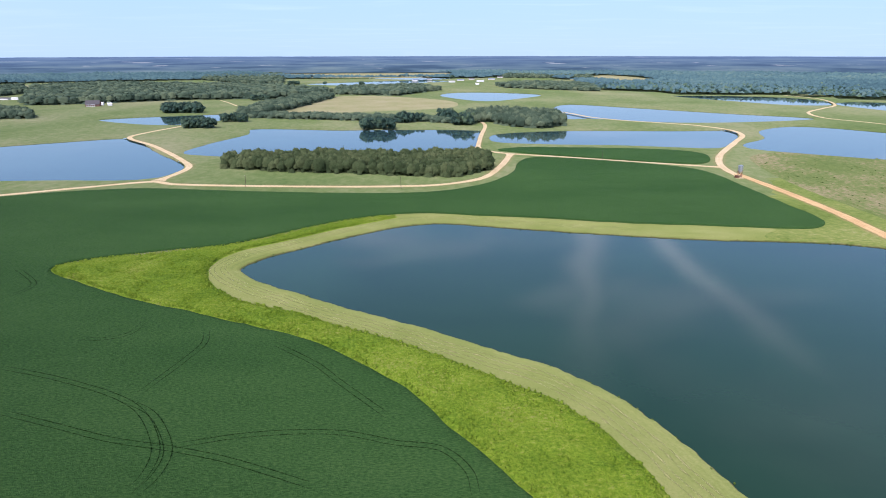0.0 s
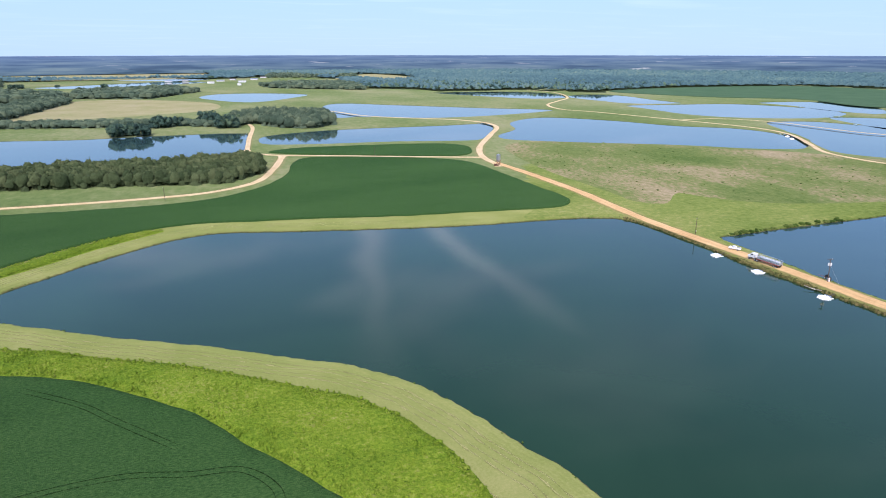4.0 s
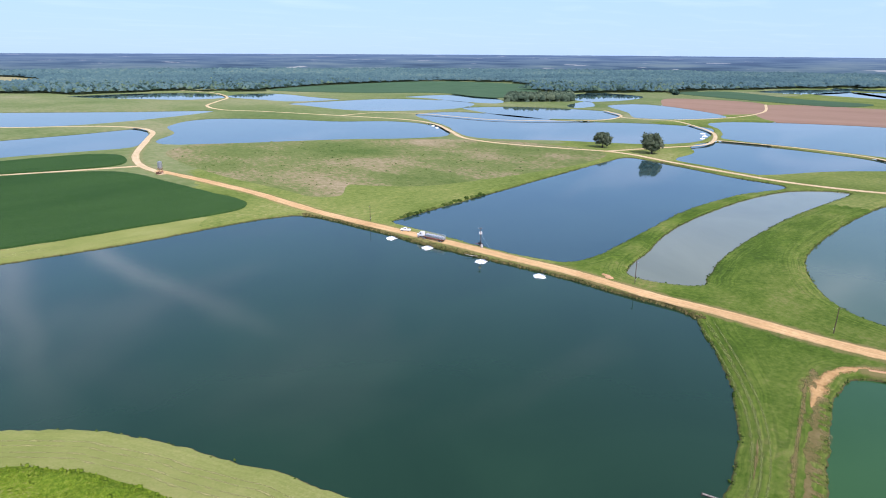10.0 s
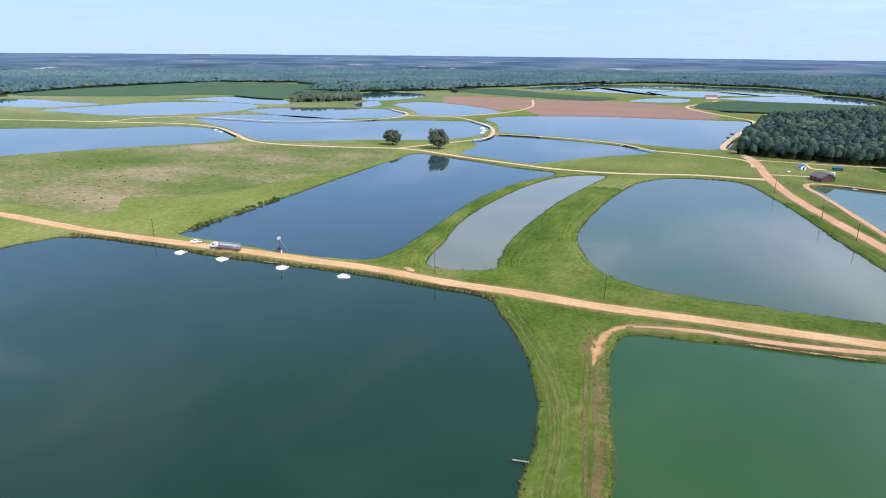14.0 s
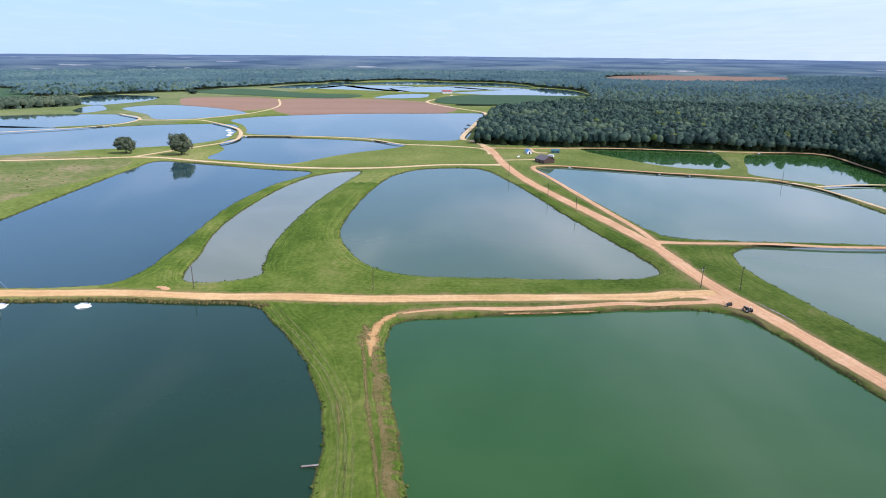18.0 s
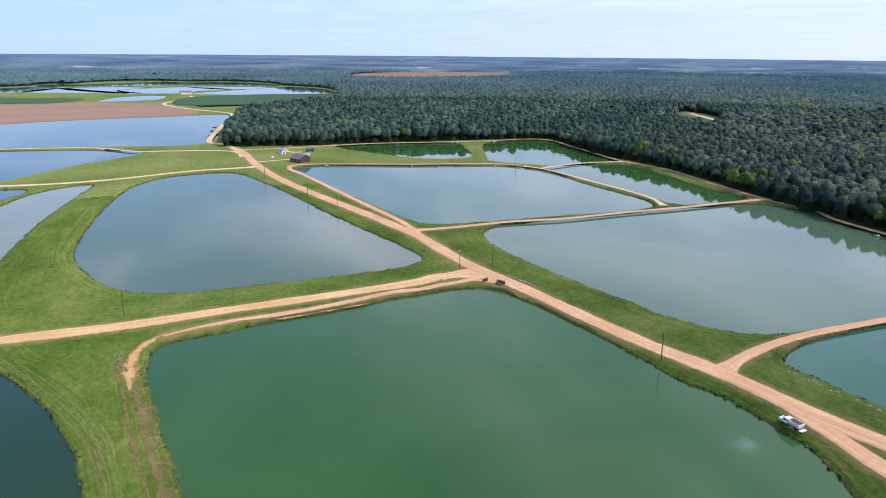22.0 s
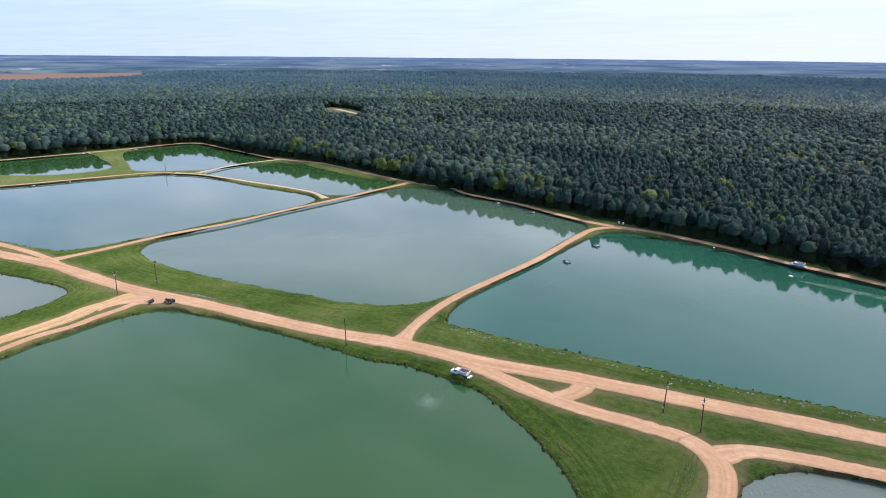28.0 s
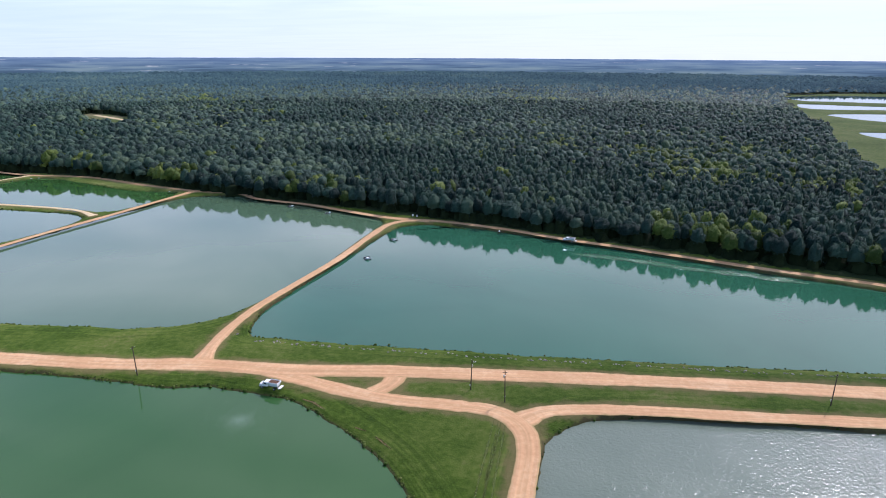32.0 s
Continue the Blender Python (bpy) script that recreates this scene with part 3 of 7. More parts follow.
# ---- the plan ----
# outlines of the water, in metres east and north of the point under the camera
PONDS = {
    "main_lake": [(-88.4, 261.0), (-86.4, 269.5), (-75.8, 283.6), (-25.7, 329.4), (-1.2, 337.5), (44.2, 325.7), (121.8, 307.4), (153.5, 303.1), (173.2, 301.7), (202.9, 295.8), (216.3, 286.6), (221.4, 234.6), (219.7, 193.0), (222.4, 148.8), (223.2, 121.5), (221.4, 96.7), (218.9, 68.0), (205.1, 57.5), (188.3, 47.4), (175.1, 40.6), (156.5, 33.1), (139.7, 28.7), (123.6, 27.2), (112.3, 26.8), (96.6, 27.7), (67.9, 28.8), (77.5, 62.7), (73.1, 87.2), (68.7, 105.0), (63.2, 119.1), (59.7, 130.6), (49.5, 153.3), (49.2, 153.5), (36.4, 168.7), (17.3, 182.9), (-12.7, 203.7), (-33.8, 216.4), (-59.2, 233.8), (-77.7, 247.4)],
    "parking_pond": [(240.5, 239.5), (251.8, 240.1), (286.1, 240.8), (359.1, 241.3), (406, 242), (502, 241), (537, 237), (531, 207), (503, 139), (490, 98), (438, 116), (370.9, 126.1), (322.3, 125.8), (282.9, 125.5), (257.0, 125.7), (242.4, 131.5), (238.3, 142.7), (236.2, 172.8), (238.6, 209.3)],
    "narrow_pond": [(497, 60), (492, 74), (475, 92), (440, 104), (391.1, 112.0), (345.5, 115.4), (314.7, 114.5), (281.3, 109.4), (252.8, 106.3), (245.3, 103.6), (242.9, 96.7), (246.3, 82.2), (251.0, 74.9), (264.0, 76.4), (286.7, 79.2), (320.3, 79.9), (362.6, 77.8), (416.5, 71.9), (472, 62)],
    "round_pond": [(316.2, 49.4), (356.7, 50.2), (424.9, 43.6), (479, 32), (504, 15), (513, -12), (509, -35), (462, -53), (408.7, -65.9), (361.1, -75.5), (305.8, -88.2), (279.3, -94.9), (258.3, -97.3), (251.9, -91.3), (248.8, -75.3), (248.4, -53.1), (249.6, -29.0), (250.8, -5.2), (253.7, 13.8), (265.9, 29.1), (285.3, 40.0)],
    "green_pond": [(190.9, 15.9), (201.5, 14.0), (206.2, 8.2), (207.3, -7.7), (211.7, -27.1), (212.3, -47.6), (215.2, -70.4), (216.6, -89.8), (215.0, -99.0), (208.9, -111.1), (197.6, -115.1), (174.6, -120.6), (147.9, -124.6), (125.2, -127.2), (109.1, -132.3), (106.8, -132.1), (88.8, -132.6), (76.4, -128.9), (63.1, -121.9), (52.8, -115.7), (46.4, -110.3), (41.6, -105.6), (31.2, -89.6), (33.2, -56.7), (65.6, -2.0), (98.6, 3.2), (119.9, 6.6), (142.2, 9.7), (155.9, 12.1), (175.9, 14.9), (187.1, 15.8)],
    "grey_pond": [(505, -80), (518, -89), (512, -120), (496, -164), (480, -208), (455, -259), (435, -269), (368, -270), (313.1, -274.4), (302.5, -267.7), (297.4, -248.5), (302.7, -203.9), (305.5, -160.9), (309.0, -134.6), (314.1, -121.5), (328.4, -115.0), (383.0, -103.7), (451, -89)],
    "pale_pond": [(284.1, -142.4), (292.9, -150.8), (297.6, -167.6), (295.1, -234.9), (290.7, -305.9), (278.5, -338.5), (255.5, -347.2), (204.8, -339.2), (159.1, -328.6), (136.9, -315.5), (134.9, -300.1), (133.4, -264.3), (130.7, -217.3), (135.6, -186.8), (141.2, -172.8), (148.3, -164.9), (163.2, -156.5), (180.4, -152.8), (219.1, -143.5), (250.7, -138.9), (271.3, -138.6)],
    "teal_pond": [(123.8, -170.1), (127.1, -178.7), (128.6, -196.4), (127.9, -237.1), (126.8, -282.6), (123.9, -308.7), (113.2, -318.5), (88.2, -317.8), (98.4, -322.0), (35.0, -311.2), (-18.8, -298.4), (-64.0, -287.6), (-97.1, -280.4), (-135.0, -267.8), (-155.7, -245.6), (-130.5, -210.7), (-109.7, -208.6), (-74.5, -201.6), (-31.9, -192.3), (1.1, -185.2), (35.5, -178.6), (71.4, -172.2), (97.5, -167.5), (117.4, -165.0), (120.0, -164.9)],
    "glitter_pond": [(15.3, -114.2), (16.4, -124.4), (15.6, -136.3), (11.7, -143.6), (5.1, -149.1), (-7.5, -153.5), (-21.5, -157.0), (-42.0, -161.3), (-64.1, -165.2), (-93.1, -169.8), (-115.8, -154.0), (-58.0, -105.9), (-4.0, -77.7), (11.1, -96.2)],
    "small_green_pond": [(624, -142), (629, -188), (623, -233), (606, -267), (567, -260), (535, -252), (515, -239), (517, -209), (533, -190), (572, -166), (605, -147)],
    "woods_pond": [(576, -285), (596, -301), (598, -351), (581, -377), (544, -376), (505, -370), (450, -355), (447, -334), (449, -295), (462, -275), (488, -251), (520, -261)],
    "corner_pond": [(445, -279), (452, -301), (444, -330), (429, -354), (389, -349), (331, -339), (301, -344), (294.7, -327.2), (300.4, -285.9), (315.7, -281.1), (375, -280)],
    "wide_pond": [(870, 277), (914, 265), (976, 144), (991, 19), (998, -70), (911, -61), (806, -45), (689, -29), (676, -4), (688, 44), (704, 106), (728, 213), (770, 227), (824, 250)],
    "levee_pond": [(555, 200), (595, 201), (616, 205), (642, 219), (696, 210), (692, 133), (648, 30), (626, 40), (579, 88), (534, 118), (526, 126), (539, 160)],
    "aerated_pond": [(706, 648), (770, 633), (786, 538), (774, 437), (820, 336), (825, 265), (749, 234), (672, 231), (631, 257), (595, 334), (552, 414), (574, 463), (618, 517), (653, 577)],
    "long_pond": [(307, 646), (352, 694), (382, 765), (456, 811), (524, 737), (560, 659), (611, 608), (614, 536), (579, 479), (540, 454), (507, 463), (442, 518), (366, 565), (304, 615)],
    "strip_pond": [(57, 725), (77, 745), (147, 767), (283, 765), (349, 765), (335, 722), (290, 641), (270, 622), (181, 642), (102, 651), (57, 668)],
    "sandbar_pond": [(193, 1106), (231, 1166), (307, 1105), (380, 1038), (445, 980), (527, 911), (460, 873), (314, 853), (246, 883), (205, 906), (171, 899), (177, 1001)],
    "wooded_pond": [(-243, 593), (-244, 645), (-225, 737), (-233, 788), (-126, 775), (-58, 780), (42, 768), (38, 700), (30, 627), (-18, 605), (-96, 582), (-155, 566), (-197, 573)],
    "west_pond": [(-513, 568), (-468, 620), (-407, 668), (-354, 699), (-330, 680), (-268, 593), (-216, 523), (-209, 492), (-222, 467), (-287, 463), (-352, 459), (-421, 443)],
    "north_west_pond": [(-486, 906), (-454, 929), (-407, 954), (-331, 980), (-311, 896), (-334, 833), (-379, 833)],
    "far_pond": [(-5, 1418), (35, 1517), (127, 1515), (214, 1433), (156, 1311), (83, 1236), (19, 1329)],
    "tree_line_pond": [(493, 1391), (626, 1389), (722, 1318), (726, 1227), (683, 1135), (614, 1136), (555, 1229), (504, 1322)],
    "dark_pond": [(707, 1162), (788, 1222), (833, 1176), (822, 1042), (813, 945), (722, 964), (707, 1035)],
    "oval_pond": [(689, 938), (786, 929), (898, 899), (940, 801), (919, 707), (816, 662), (742, 683), (696, 718), (676, 771), (681, 862)],
    "back_pond": [(948, 904), (1053, 899), (1097, 840), (992, 692), (937, 673), (935, 749), (952, 838)],
    "grove_pond": [(837, 664), (887, 643), (931, 581), (946, 504), (941, 452), (894, 411), (830, 398), (787, 444), (770, 507), (791, 584)],
    "middle_pond": [(1055, 509), (1120, 480), (1099, 415), (973, 287), (884, 333), (871, 372), (947, 425)],
    "reed_pond": [(1253, 692), (1356, 681), (1314, 563), (1169, 537), (1094, 574)],
    "inlet_pond": [(998, 560), (1104, 577), (1008, 516), (958, 521)],
    "nursery_pond": [(1647, 417), (1809, 379), (1867, 311), (1826, 264), (1650, 304), (1625, 355)],
    "nursery_pond_two": [(1900, 313), (1992, 297), (1967, 225), (2039, 127), (2077, 22), (2030, -49), (2026, -137), (1949, -217), (1870, -244), (1752, -249), (1805, -154), (1864, -13), (1864, 116), (1850, 252)],
    "nursery_pond_three": [(1631, 293), (1788, 254), (1680, 178), (1549, 97), (1572, 167), (1610, 240)],
    "nursery_pond_four": [(1801, 244), (1818, 129), (1757, 59), (1674, 122), (1537, 72), (1531, 82)],
    "nursery_pond_five": [(1663, 110), (1742, 48), (1771, -20), (1631, -125), (1584, -39), (1526, -24), (1520, 29), (1534, 59)],
    "nursery_pond_six": [(1808, -32), (1758, -150), (1709, -232), (1640, -134)],
    "nursery_pond_seven": [(1501, -43), (1601, -137), (1684, -239), (1715, -281), (1645, -327), (1511, -338), (1450, -330), (1428, -297), (1421, -234), (1426, -160), (1447, -99)],
    "small_far_pond": [(1305, 121), (1444, 88), (1464, 26), (1321, 35)],
    "ditch_pond": [(1138, -29), (1188, -71), (1201, -130), (1137, -108)],
    "east_pond": [(-289, -1626), (-395, -1710), (-514, -1736), (-657, -1731), (-568, -1490), (-438, -1470), (-356, -1486), (-304, -1483)],
    "east_pond_two": [(-280, -1409), (-353, -1393), (-442, -1385), (-521, -1364), (-491, -1281), (-386, -1288), (-271, -1268)],
    "east_pond_three": [(-270, -1166), (-339, -1203), (-464, -1209), (-399, -1032), (-319, -1056), (-283, -1103)],
    "east_pond_four": [(-250, -910), (-279, -914), (-342, -907), (-310, -818), (-257, -838)],
    "fish_farm_far": [(-409, 1932), (-289, 2038), (-83, 2197), (30, 2109), (-140, 1926), (-292, 1832)],
    "fish_farm_far_two": [(-271, 2343), (-132, 2391), (33, 2335), (-45, 2196)],
}
# width and centre line of each dirt road
ROADS = {
    "farm_road": (8, [(226, 481), (229, 426), (229.7, 354.0), (226.9, 316.8), (224.8, 279.9), (225.6, 238.2), (227.3, 201.0), (228.0, 169.5), (228.0, 154.5), (228.5, 119.8), (225.0, 82.0), (225.3, 58.8), (223.3, 26.7), (224.6, -9.1), (225.4, -50.9), (227.1, -85.2), (229.5, -93.0), (229.8, -101.6), (230.8, -107.9), (228.6, -112.5)]),
    "levee_road": (9, [(634, -47), (606, -53), (531, -57), (462, -66), (404.2, -79.2), (341.9, -95.7), (295.9, -106.6), (293.6, -107.2), (255.5, -110.5), (234.8, -113.2), (218.2, -117.3), (201.9, -121.0), (170.7, -127.2), (145.0, -133.1), (126.6, -139.1), (114.0, -142.2), (96.6, -145.4), (64.4, -155.0), (32.1, -163.1), (0.6, -170.8), (-30.2, -177.6), (-69.9, -186.1), (-116.6, -196.0)]),
    "pond_track": (4.5, [(212.3, -116.7), (218.4, -112.1), (221.4, -105.9), (220.6, -99.4), (220.1, -90.8), (218.7, -81.4), (219.7, -71.9), (215.9, -48.5), (213.9, -27.5), (214.1, -8.3), (211.8, 4.5), (209.6, 11.5)]),
    "crossing": (13, [(226.2, -94.0), (227.5, -98.9), (228.0, -104.0), (226.1, -109.0), (220.6, -113.2), (213.6, -116.5), (207.1, -118.9)]),
    "fork_road": (8, [(101.4, -143.8), (87.0, -141.8), (71.9, -140.1), (58.4, -140.2), (43.0, -142.3), (30.8, -142.8), (22.9, -137.2), (19.8, -128.3), (18.9, -119.8), (18.3, -111.7), (16.6, -99.0)]),
    "fork_road_east": (7, [(25.2, -139.1), (19.5, -146.5), (12.6, -150.0), (-7.4, -156.0), (-28.4, -160.4), (-64.9, -168.8), (-101.8, -177.0)]),
    "fork_link": (9, [(63.1, -153.9), (63.2, -147.6), (65.8, -141.8)]),
    "cross_levee_road": (5.2, [(122.8, -141.6), (126.8, -153.3), (130.2, -169.5), (131.6, -187.5), (130.6, -211.5), (129.3, -245.4), (131.1, -287.3), (130.5, -310.2), (124.3, -320.1), (112.3, -324.1)]),
    "woods_edge_road": (5.5, [(621, -52), (619, -102), (623, -171), (612, -240), (602, -294), (592, -363), (525, -362), (446, -355), (399, -363), (335, -353), (287, -348), (252.1, -349.6), (238.1, -341.9), (194.3, -336.9), (163.6, -328.9), (135.7, -322.9), (102.5, -324.9), (66.1, -319.8), (35.0, -311.2), (7.1, -306.2), (-30.8, -297.7), (-64.5, -291.0), (-98.4, -285.6), (-137.4, -274.1)]),
    "link_road": (5, [(300.4, -109.8), (298.6, -130.1), (298.1, -164.0), (293.2, -197.6), (292.5, -236.2), (290.5, -276.8), (289.9, -307.8), (289, -346)]),
    "pump_track": (5, [(294.8, -109.4), (305.7, -109.5), (322.5, -108.4), (362.8, -102.1), (414.1, -94.2), (479, -84), (505, -79), (518, -82), (522, -92), (511, -129), (491, -179), (477, -226), (466, -251), (455, -260)]),
    "thin_levee": (3.5, [(298.4, -272.8), (319.4, -279.6), (377, -276), (436, -269), (453, -261)]),
    "thin_levee_two": (3.5, [(440, -272), (448, -315), (442, -357)]),
    "north_road": (6, [(524, -54), (523, -40), (522, -7), (505, 51), (504, 102), (515, 142), (534, 200), (550, 240), (552, 265), (543, 297), (528, 380), (537, 425), (568, 467), (617, 538), (629, 594), (603, 708), (563, 849), (541, 901), (560, 984), (627, 1062), (684, 1124), (746, 1285), (734, 1393)]),
    "oak_road": (5, [(552, 265), (584, 249), (617, 231), (658, 211), (700, 215), (764, 237), (817, 275), (865, 326), (855, 374), (860, 399)]),
    "dike_road": (4.5, [(701, 214), (698, 132), (679, 72), (642, 33), (636, 4), (615, -45), (580, -51)]),
    "wide_pond_road": (7, [(616, -53), (675, -37), (680, -30), (828, -50), (994, -75), (1055, -45), (1123, -9), (1214, 17), (1336, -22), (1407, -36)]),
    "field_track": (5, [(875, 325), (923, 294), (990, 270), (1089, 266), (1246, 302)]),
    "far_track": (5, [(602, 704), (665, 699), (704, 644), (706, 570), (708, 512), (743, 453), (802, 400), (874, 402), (940, 461)]),
    "silo_road": (7, [(223, 462), (228, 510), (247, 562), (303, 657), (338, 718), (344, 766), (322, 815), (300, 835), (245, 879), (215, 918), (195, 979), (180, 1017)]),
    "crop_road": (6, [(230, 508), (176, 532), (109, 563), (61, 583), (42, 597)]),
    "wood_road": (6.5, [(63, 583), (47, 514), (28, 463), (-1.6, 440.5), (-33.2, 434.8), (-112.5, 435.2), (-195, 444), (-209, 452), (-250, 432), (-292, 407), (-345, 381)]),
    "west_pond_road": (6.5, [(-209, 456), (-206, 490), (-208, 513), (-229, 550), (-292, 637), (-347, 704), (-345, 750), (-332, 809), (-326, 842)]),
    "grove_lane": (5.5, [(34, 619), (43, 715), (54, 818), (51, 873)]),
    "woods_lane": (10, [(781, -746), (731, -724), (680, -702)]),
    "workshop_lane": (3.5, [(547.8, -56.9), (548.6, -65.3), (550.1, -75.2), (552.0, -87.9)]),
    "shed_lane": (4.5, [(616.7, -92.1), (600.1, -92.3), (590.4, -96.9), (590.7, -105.0)]),
    "house_lane": (4, [(-433, 1257), (-398, 1199), (-358, 1122)]),
}
FIELDS = {
    "soybean_field": [(-370, 309), (-341, 377), (-287, 400), (-259, 414), (-207, 426), (-146.7, 418.5), (-69.1, 411.0), (-9.0, 414.2), (26.4, 438.4), (53, 484), (65, 536), (78, 557), (108, 554), (192, 510), (206, 488), (210, 422), (211.3, 372.9), (212.8, 348.2), (209.6, 333.3), (197.0, 323.0), (179.1, 323.1), (142.3, 328.9), (98.2, 335.0), (53.2, 346.3), (21.5, 351.6), (-14.5, 357.1), (-43.1, 348.0), (-71.2, 327.5), (-94.6, 303.1), (-105.6, 293.4), (-130.1, 286.2), (-151.9, 275.9), (-166.0, 268.6), (-169.3, 257.9), (-144.9, 239.1), (-113.8, 220.9), (-93.2, 211.7), (-64.6, 197.8), (-43.1, 186.8), (-24.6, 171.2), (-10.1, 156.2), (2.2, 136.8), (11.2, 124.3), (16.6, 115.3), (19.1, 111.3), (23.4, 93.2), (1.2, 63.1), (-131.7, 63.2)],
    "soybean_strip": [(52, 604), (75, 619), (120, 619), (223, 599), (239, 578), (233, 547), (219, 527), (197, 527), (155, 544), (110, 566), (81, 580)],
    "weed_strip": [(-168.6, 257.9), (-161.4, 269.4), (-128.3, 281.8), (-93.8, 300.1), (-70.5, 324.1), (-45.8, 344.2), (-27.1, 349.2), (-55.6, 325.2), (-80.0, 301.0), (-95.4, 287.0), (-103.0, 270.0), (-101.3, 252.5), (-90.8, 234.5), (-75.1, 219.7), (-58.4, 212.1), (-35.6, 197.7), (-15.4, 185.9), (2.7, 172.2), (18.5, 158.6), (28.6, 151.0), (38.8, 135.4), (45.8, 115.8), (47.2, 100.2), (44.3, 86.4), (30.0, 90.6), (19.7, 111.3), (17.3, 115.7), (11.8, 124.7), (2.9, 137.3), (-9.4, 156.8), (-23.8, 171.9), (-42.3, 187.6), (-63.9, 198.8), (-92.5, 212.7), (-113.2, 222.0), (-144.5, 240.4)],
    "rough_field": [(279, 568), (325, 588), (433, 510), (517, 426), (553, 346), (543, 263), (485, 249), (388, 265), (319.9, 287.6), (297.1, 314.7), (289.6, 329.9), (260.2, 307.7), (248.5, 316.5), (248.3, 353.4), (248, 426), (258, 507)],
    "brown_field": [(1113, 437), (1280, 484), (1282, 328), (1050, 267), (996, 318), (1050, 396)],
    "brown_field_two": [(1253, 291), (1279, 145), (1202, 18), (1050, -34), (996, -15), (942, 104), (950, 216)],
    "far_crop": [(881, 1268), (1125, 1333), (1485, 1273), (1490, 941), (1054, 736), (1043, 786), (1078, 921), (960, 1044)],
    "far_crop_two": [(1450, 541), (1576, 476), (1431, 280), (1373, 156), (1279, 196), (1346, 381)],
    "far_crop_three": [(1173, -9), (1371, -35), (1408, -159), (1372, -308), (1198, -286), (1159, -183)],
    "tan_field": [(-257, 993), (-266, 1300), (-174, 1384), (7, 1250), (16, 1094), (-76, 1030), (-162, 1002)],
}
# the edge of the woods round the farm, and stands of trees inside it
CLEARING = [(-2483, 2425), (-1882, 2462), (-1703, 2513), (-1323, 2622), (-845, 2546), (-687, 2803), (-207, 2861), (159, 2775), (325, 2571), (423, 2155), (380, 1580), (489, 1532), (518, 1428), (634, 1407), (755, 1405), (877, 1403), (727, 1376), (845, 1262), (919, 1299), (1143, 1355), (1511, 1296), (1590, 1084), (1431, 876), (1443, 783), (1311, 872), (1277, 728), (1372, 660), (1467, 555), (1561, 559), (1683, 466), (1826, 415), (1964, 283), (2170, 130), (2057, -53), (1852, -209), (1707, -313), (1512, -346), (1287, -313), (1158, -276), (1109, -205), (1013, -115), (923, -80), (766, -53), (649, -41), (628, -129), (631, -173), (610, -297), (592, -374)]
CLEARING += [(495, -360), (389, -366), (289, -350), (175.8, -338.4), (104.1, -329.6), (36.0, -318.5), (-31.2, -304.1), (-99.7, -290.3), (-123.6, -284.7), (-500, -300), (-900, -500), (-3500, -800), (-4000, 1500)]
EAST_CLEARING = [(-165, -517), (-159, -547), (-165, -618), (-174, -717), (-201, -857), (-198, -939), (-212, -1184), (-291, -1692), (-426, -1793), (-536, -1814), (-837, -1912), (-339, -656), (-223, -512)]
WOODS = {
    "pine_wood": [(-178, 508), (-126, 490), (-72, 482), (-27, 473), (7, 468), (36, 494), (40, 528), (36, 557), (-41, 546), (-115, 546), (-162, 541), (-183, 529)],
    "round_grove": [(23, 825), (58, 859), (86, 805), (122, 780), (155, 817), (160, 902), (98, 953), (37, 920)],
    "tree_belt": [(-743, 1139), (-646, 1163), (-532, 1258), (-345, 1302), (-264, 1350), (-250, 1481), (-406, 1644), (-576, 1727), (-923, 1821), (-1043, 1656)],
    "hedgerow": [(-288, 923), (-253, 1013), (-225, 1332), (-259, 1403), (-305, 1146), (-307, 958)],
    "field_hedge": [(-277, 915), (-176, 891), (-111, 875), (-65, 874), (19, 838), (22, 866), (-67, 905), (-183, 931), (-290, 957)],
    "far_belt": [(-243, 1441), (-101, 1382), (-5, 1587), (-66, 1744), (-262, 1641)],
    "island_grove": [(979, 676), (1065, 589), (1145, 633), (1065, 729)],
    "west_clump": [(-747, 897), (-661, 888), (-581, 911), (-653, 998), (-755, 1019)],
    "west_trees": [(-1174, 1238), (-955, 1235), (-942, 1473), (-1106, 1710), (-1381, 1613)],
    "mid_belt": [(-803, 2186), (-518, 1844), (-470, 1908), (-638, 2601), (-1005, 2814)],
    "far_trees": [(216, 2349), (430, 2293), (507, 2197), (555, 2504), (265, 2636)],
    "far_hedge": [(150, 1798), (228, 1927), (390, 1824), (366, 1707), (170, 1684)],
    "lane_trees": [(170, 1684), (298, 1582), (369, 1534), (415, 1793), (278, 1925)],
}
OPENINGS = {
    "tan_opening": [(2105, -581), (2010, -805), (2090, -1098), (2480, -1303), (2586, -1035), (2522, -696)],
    "logging_yard": [(697, -640), (812, -765), (716, -742), (640, -665), (585, -605), (640, -600)],
    "far_meadow": [(-842, 2986), (-430, 2974), (3, 2740), (2, 2436), (-342, 2355), (-642, 2465)],
    "far_meadow_two": [(425, 2159), (617, 2496), (718, 2262), (607, 1973)],
}
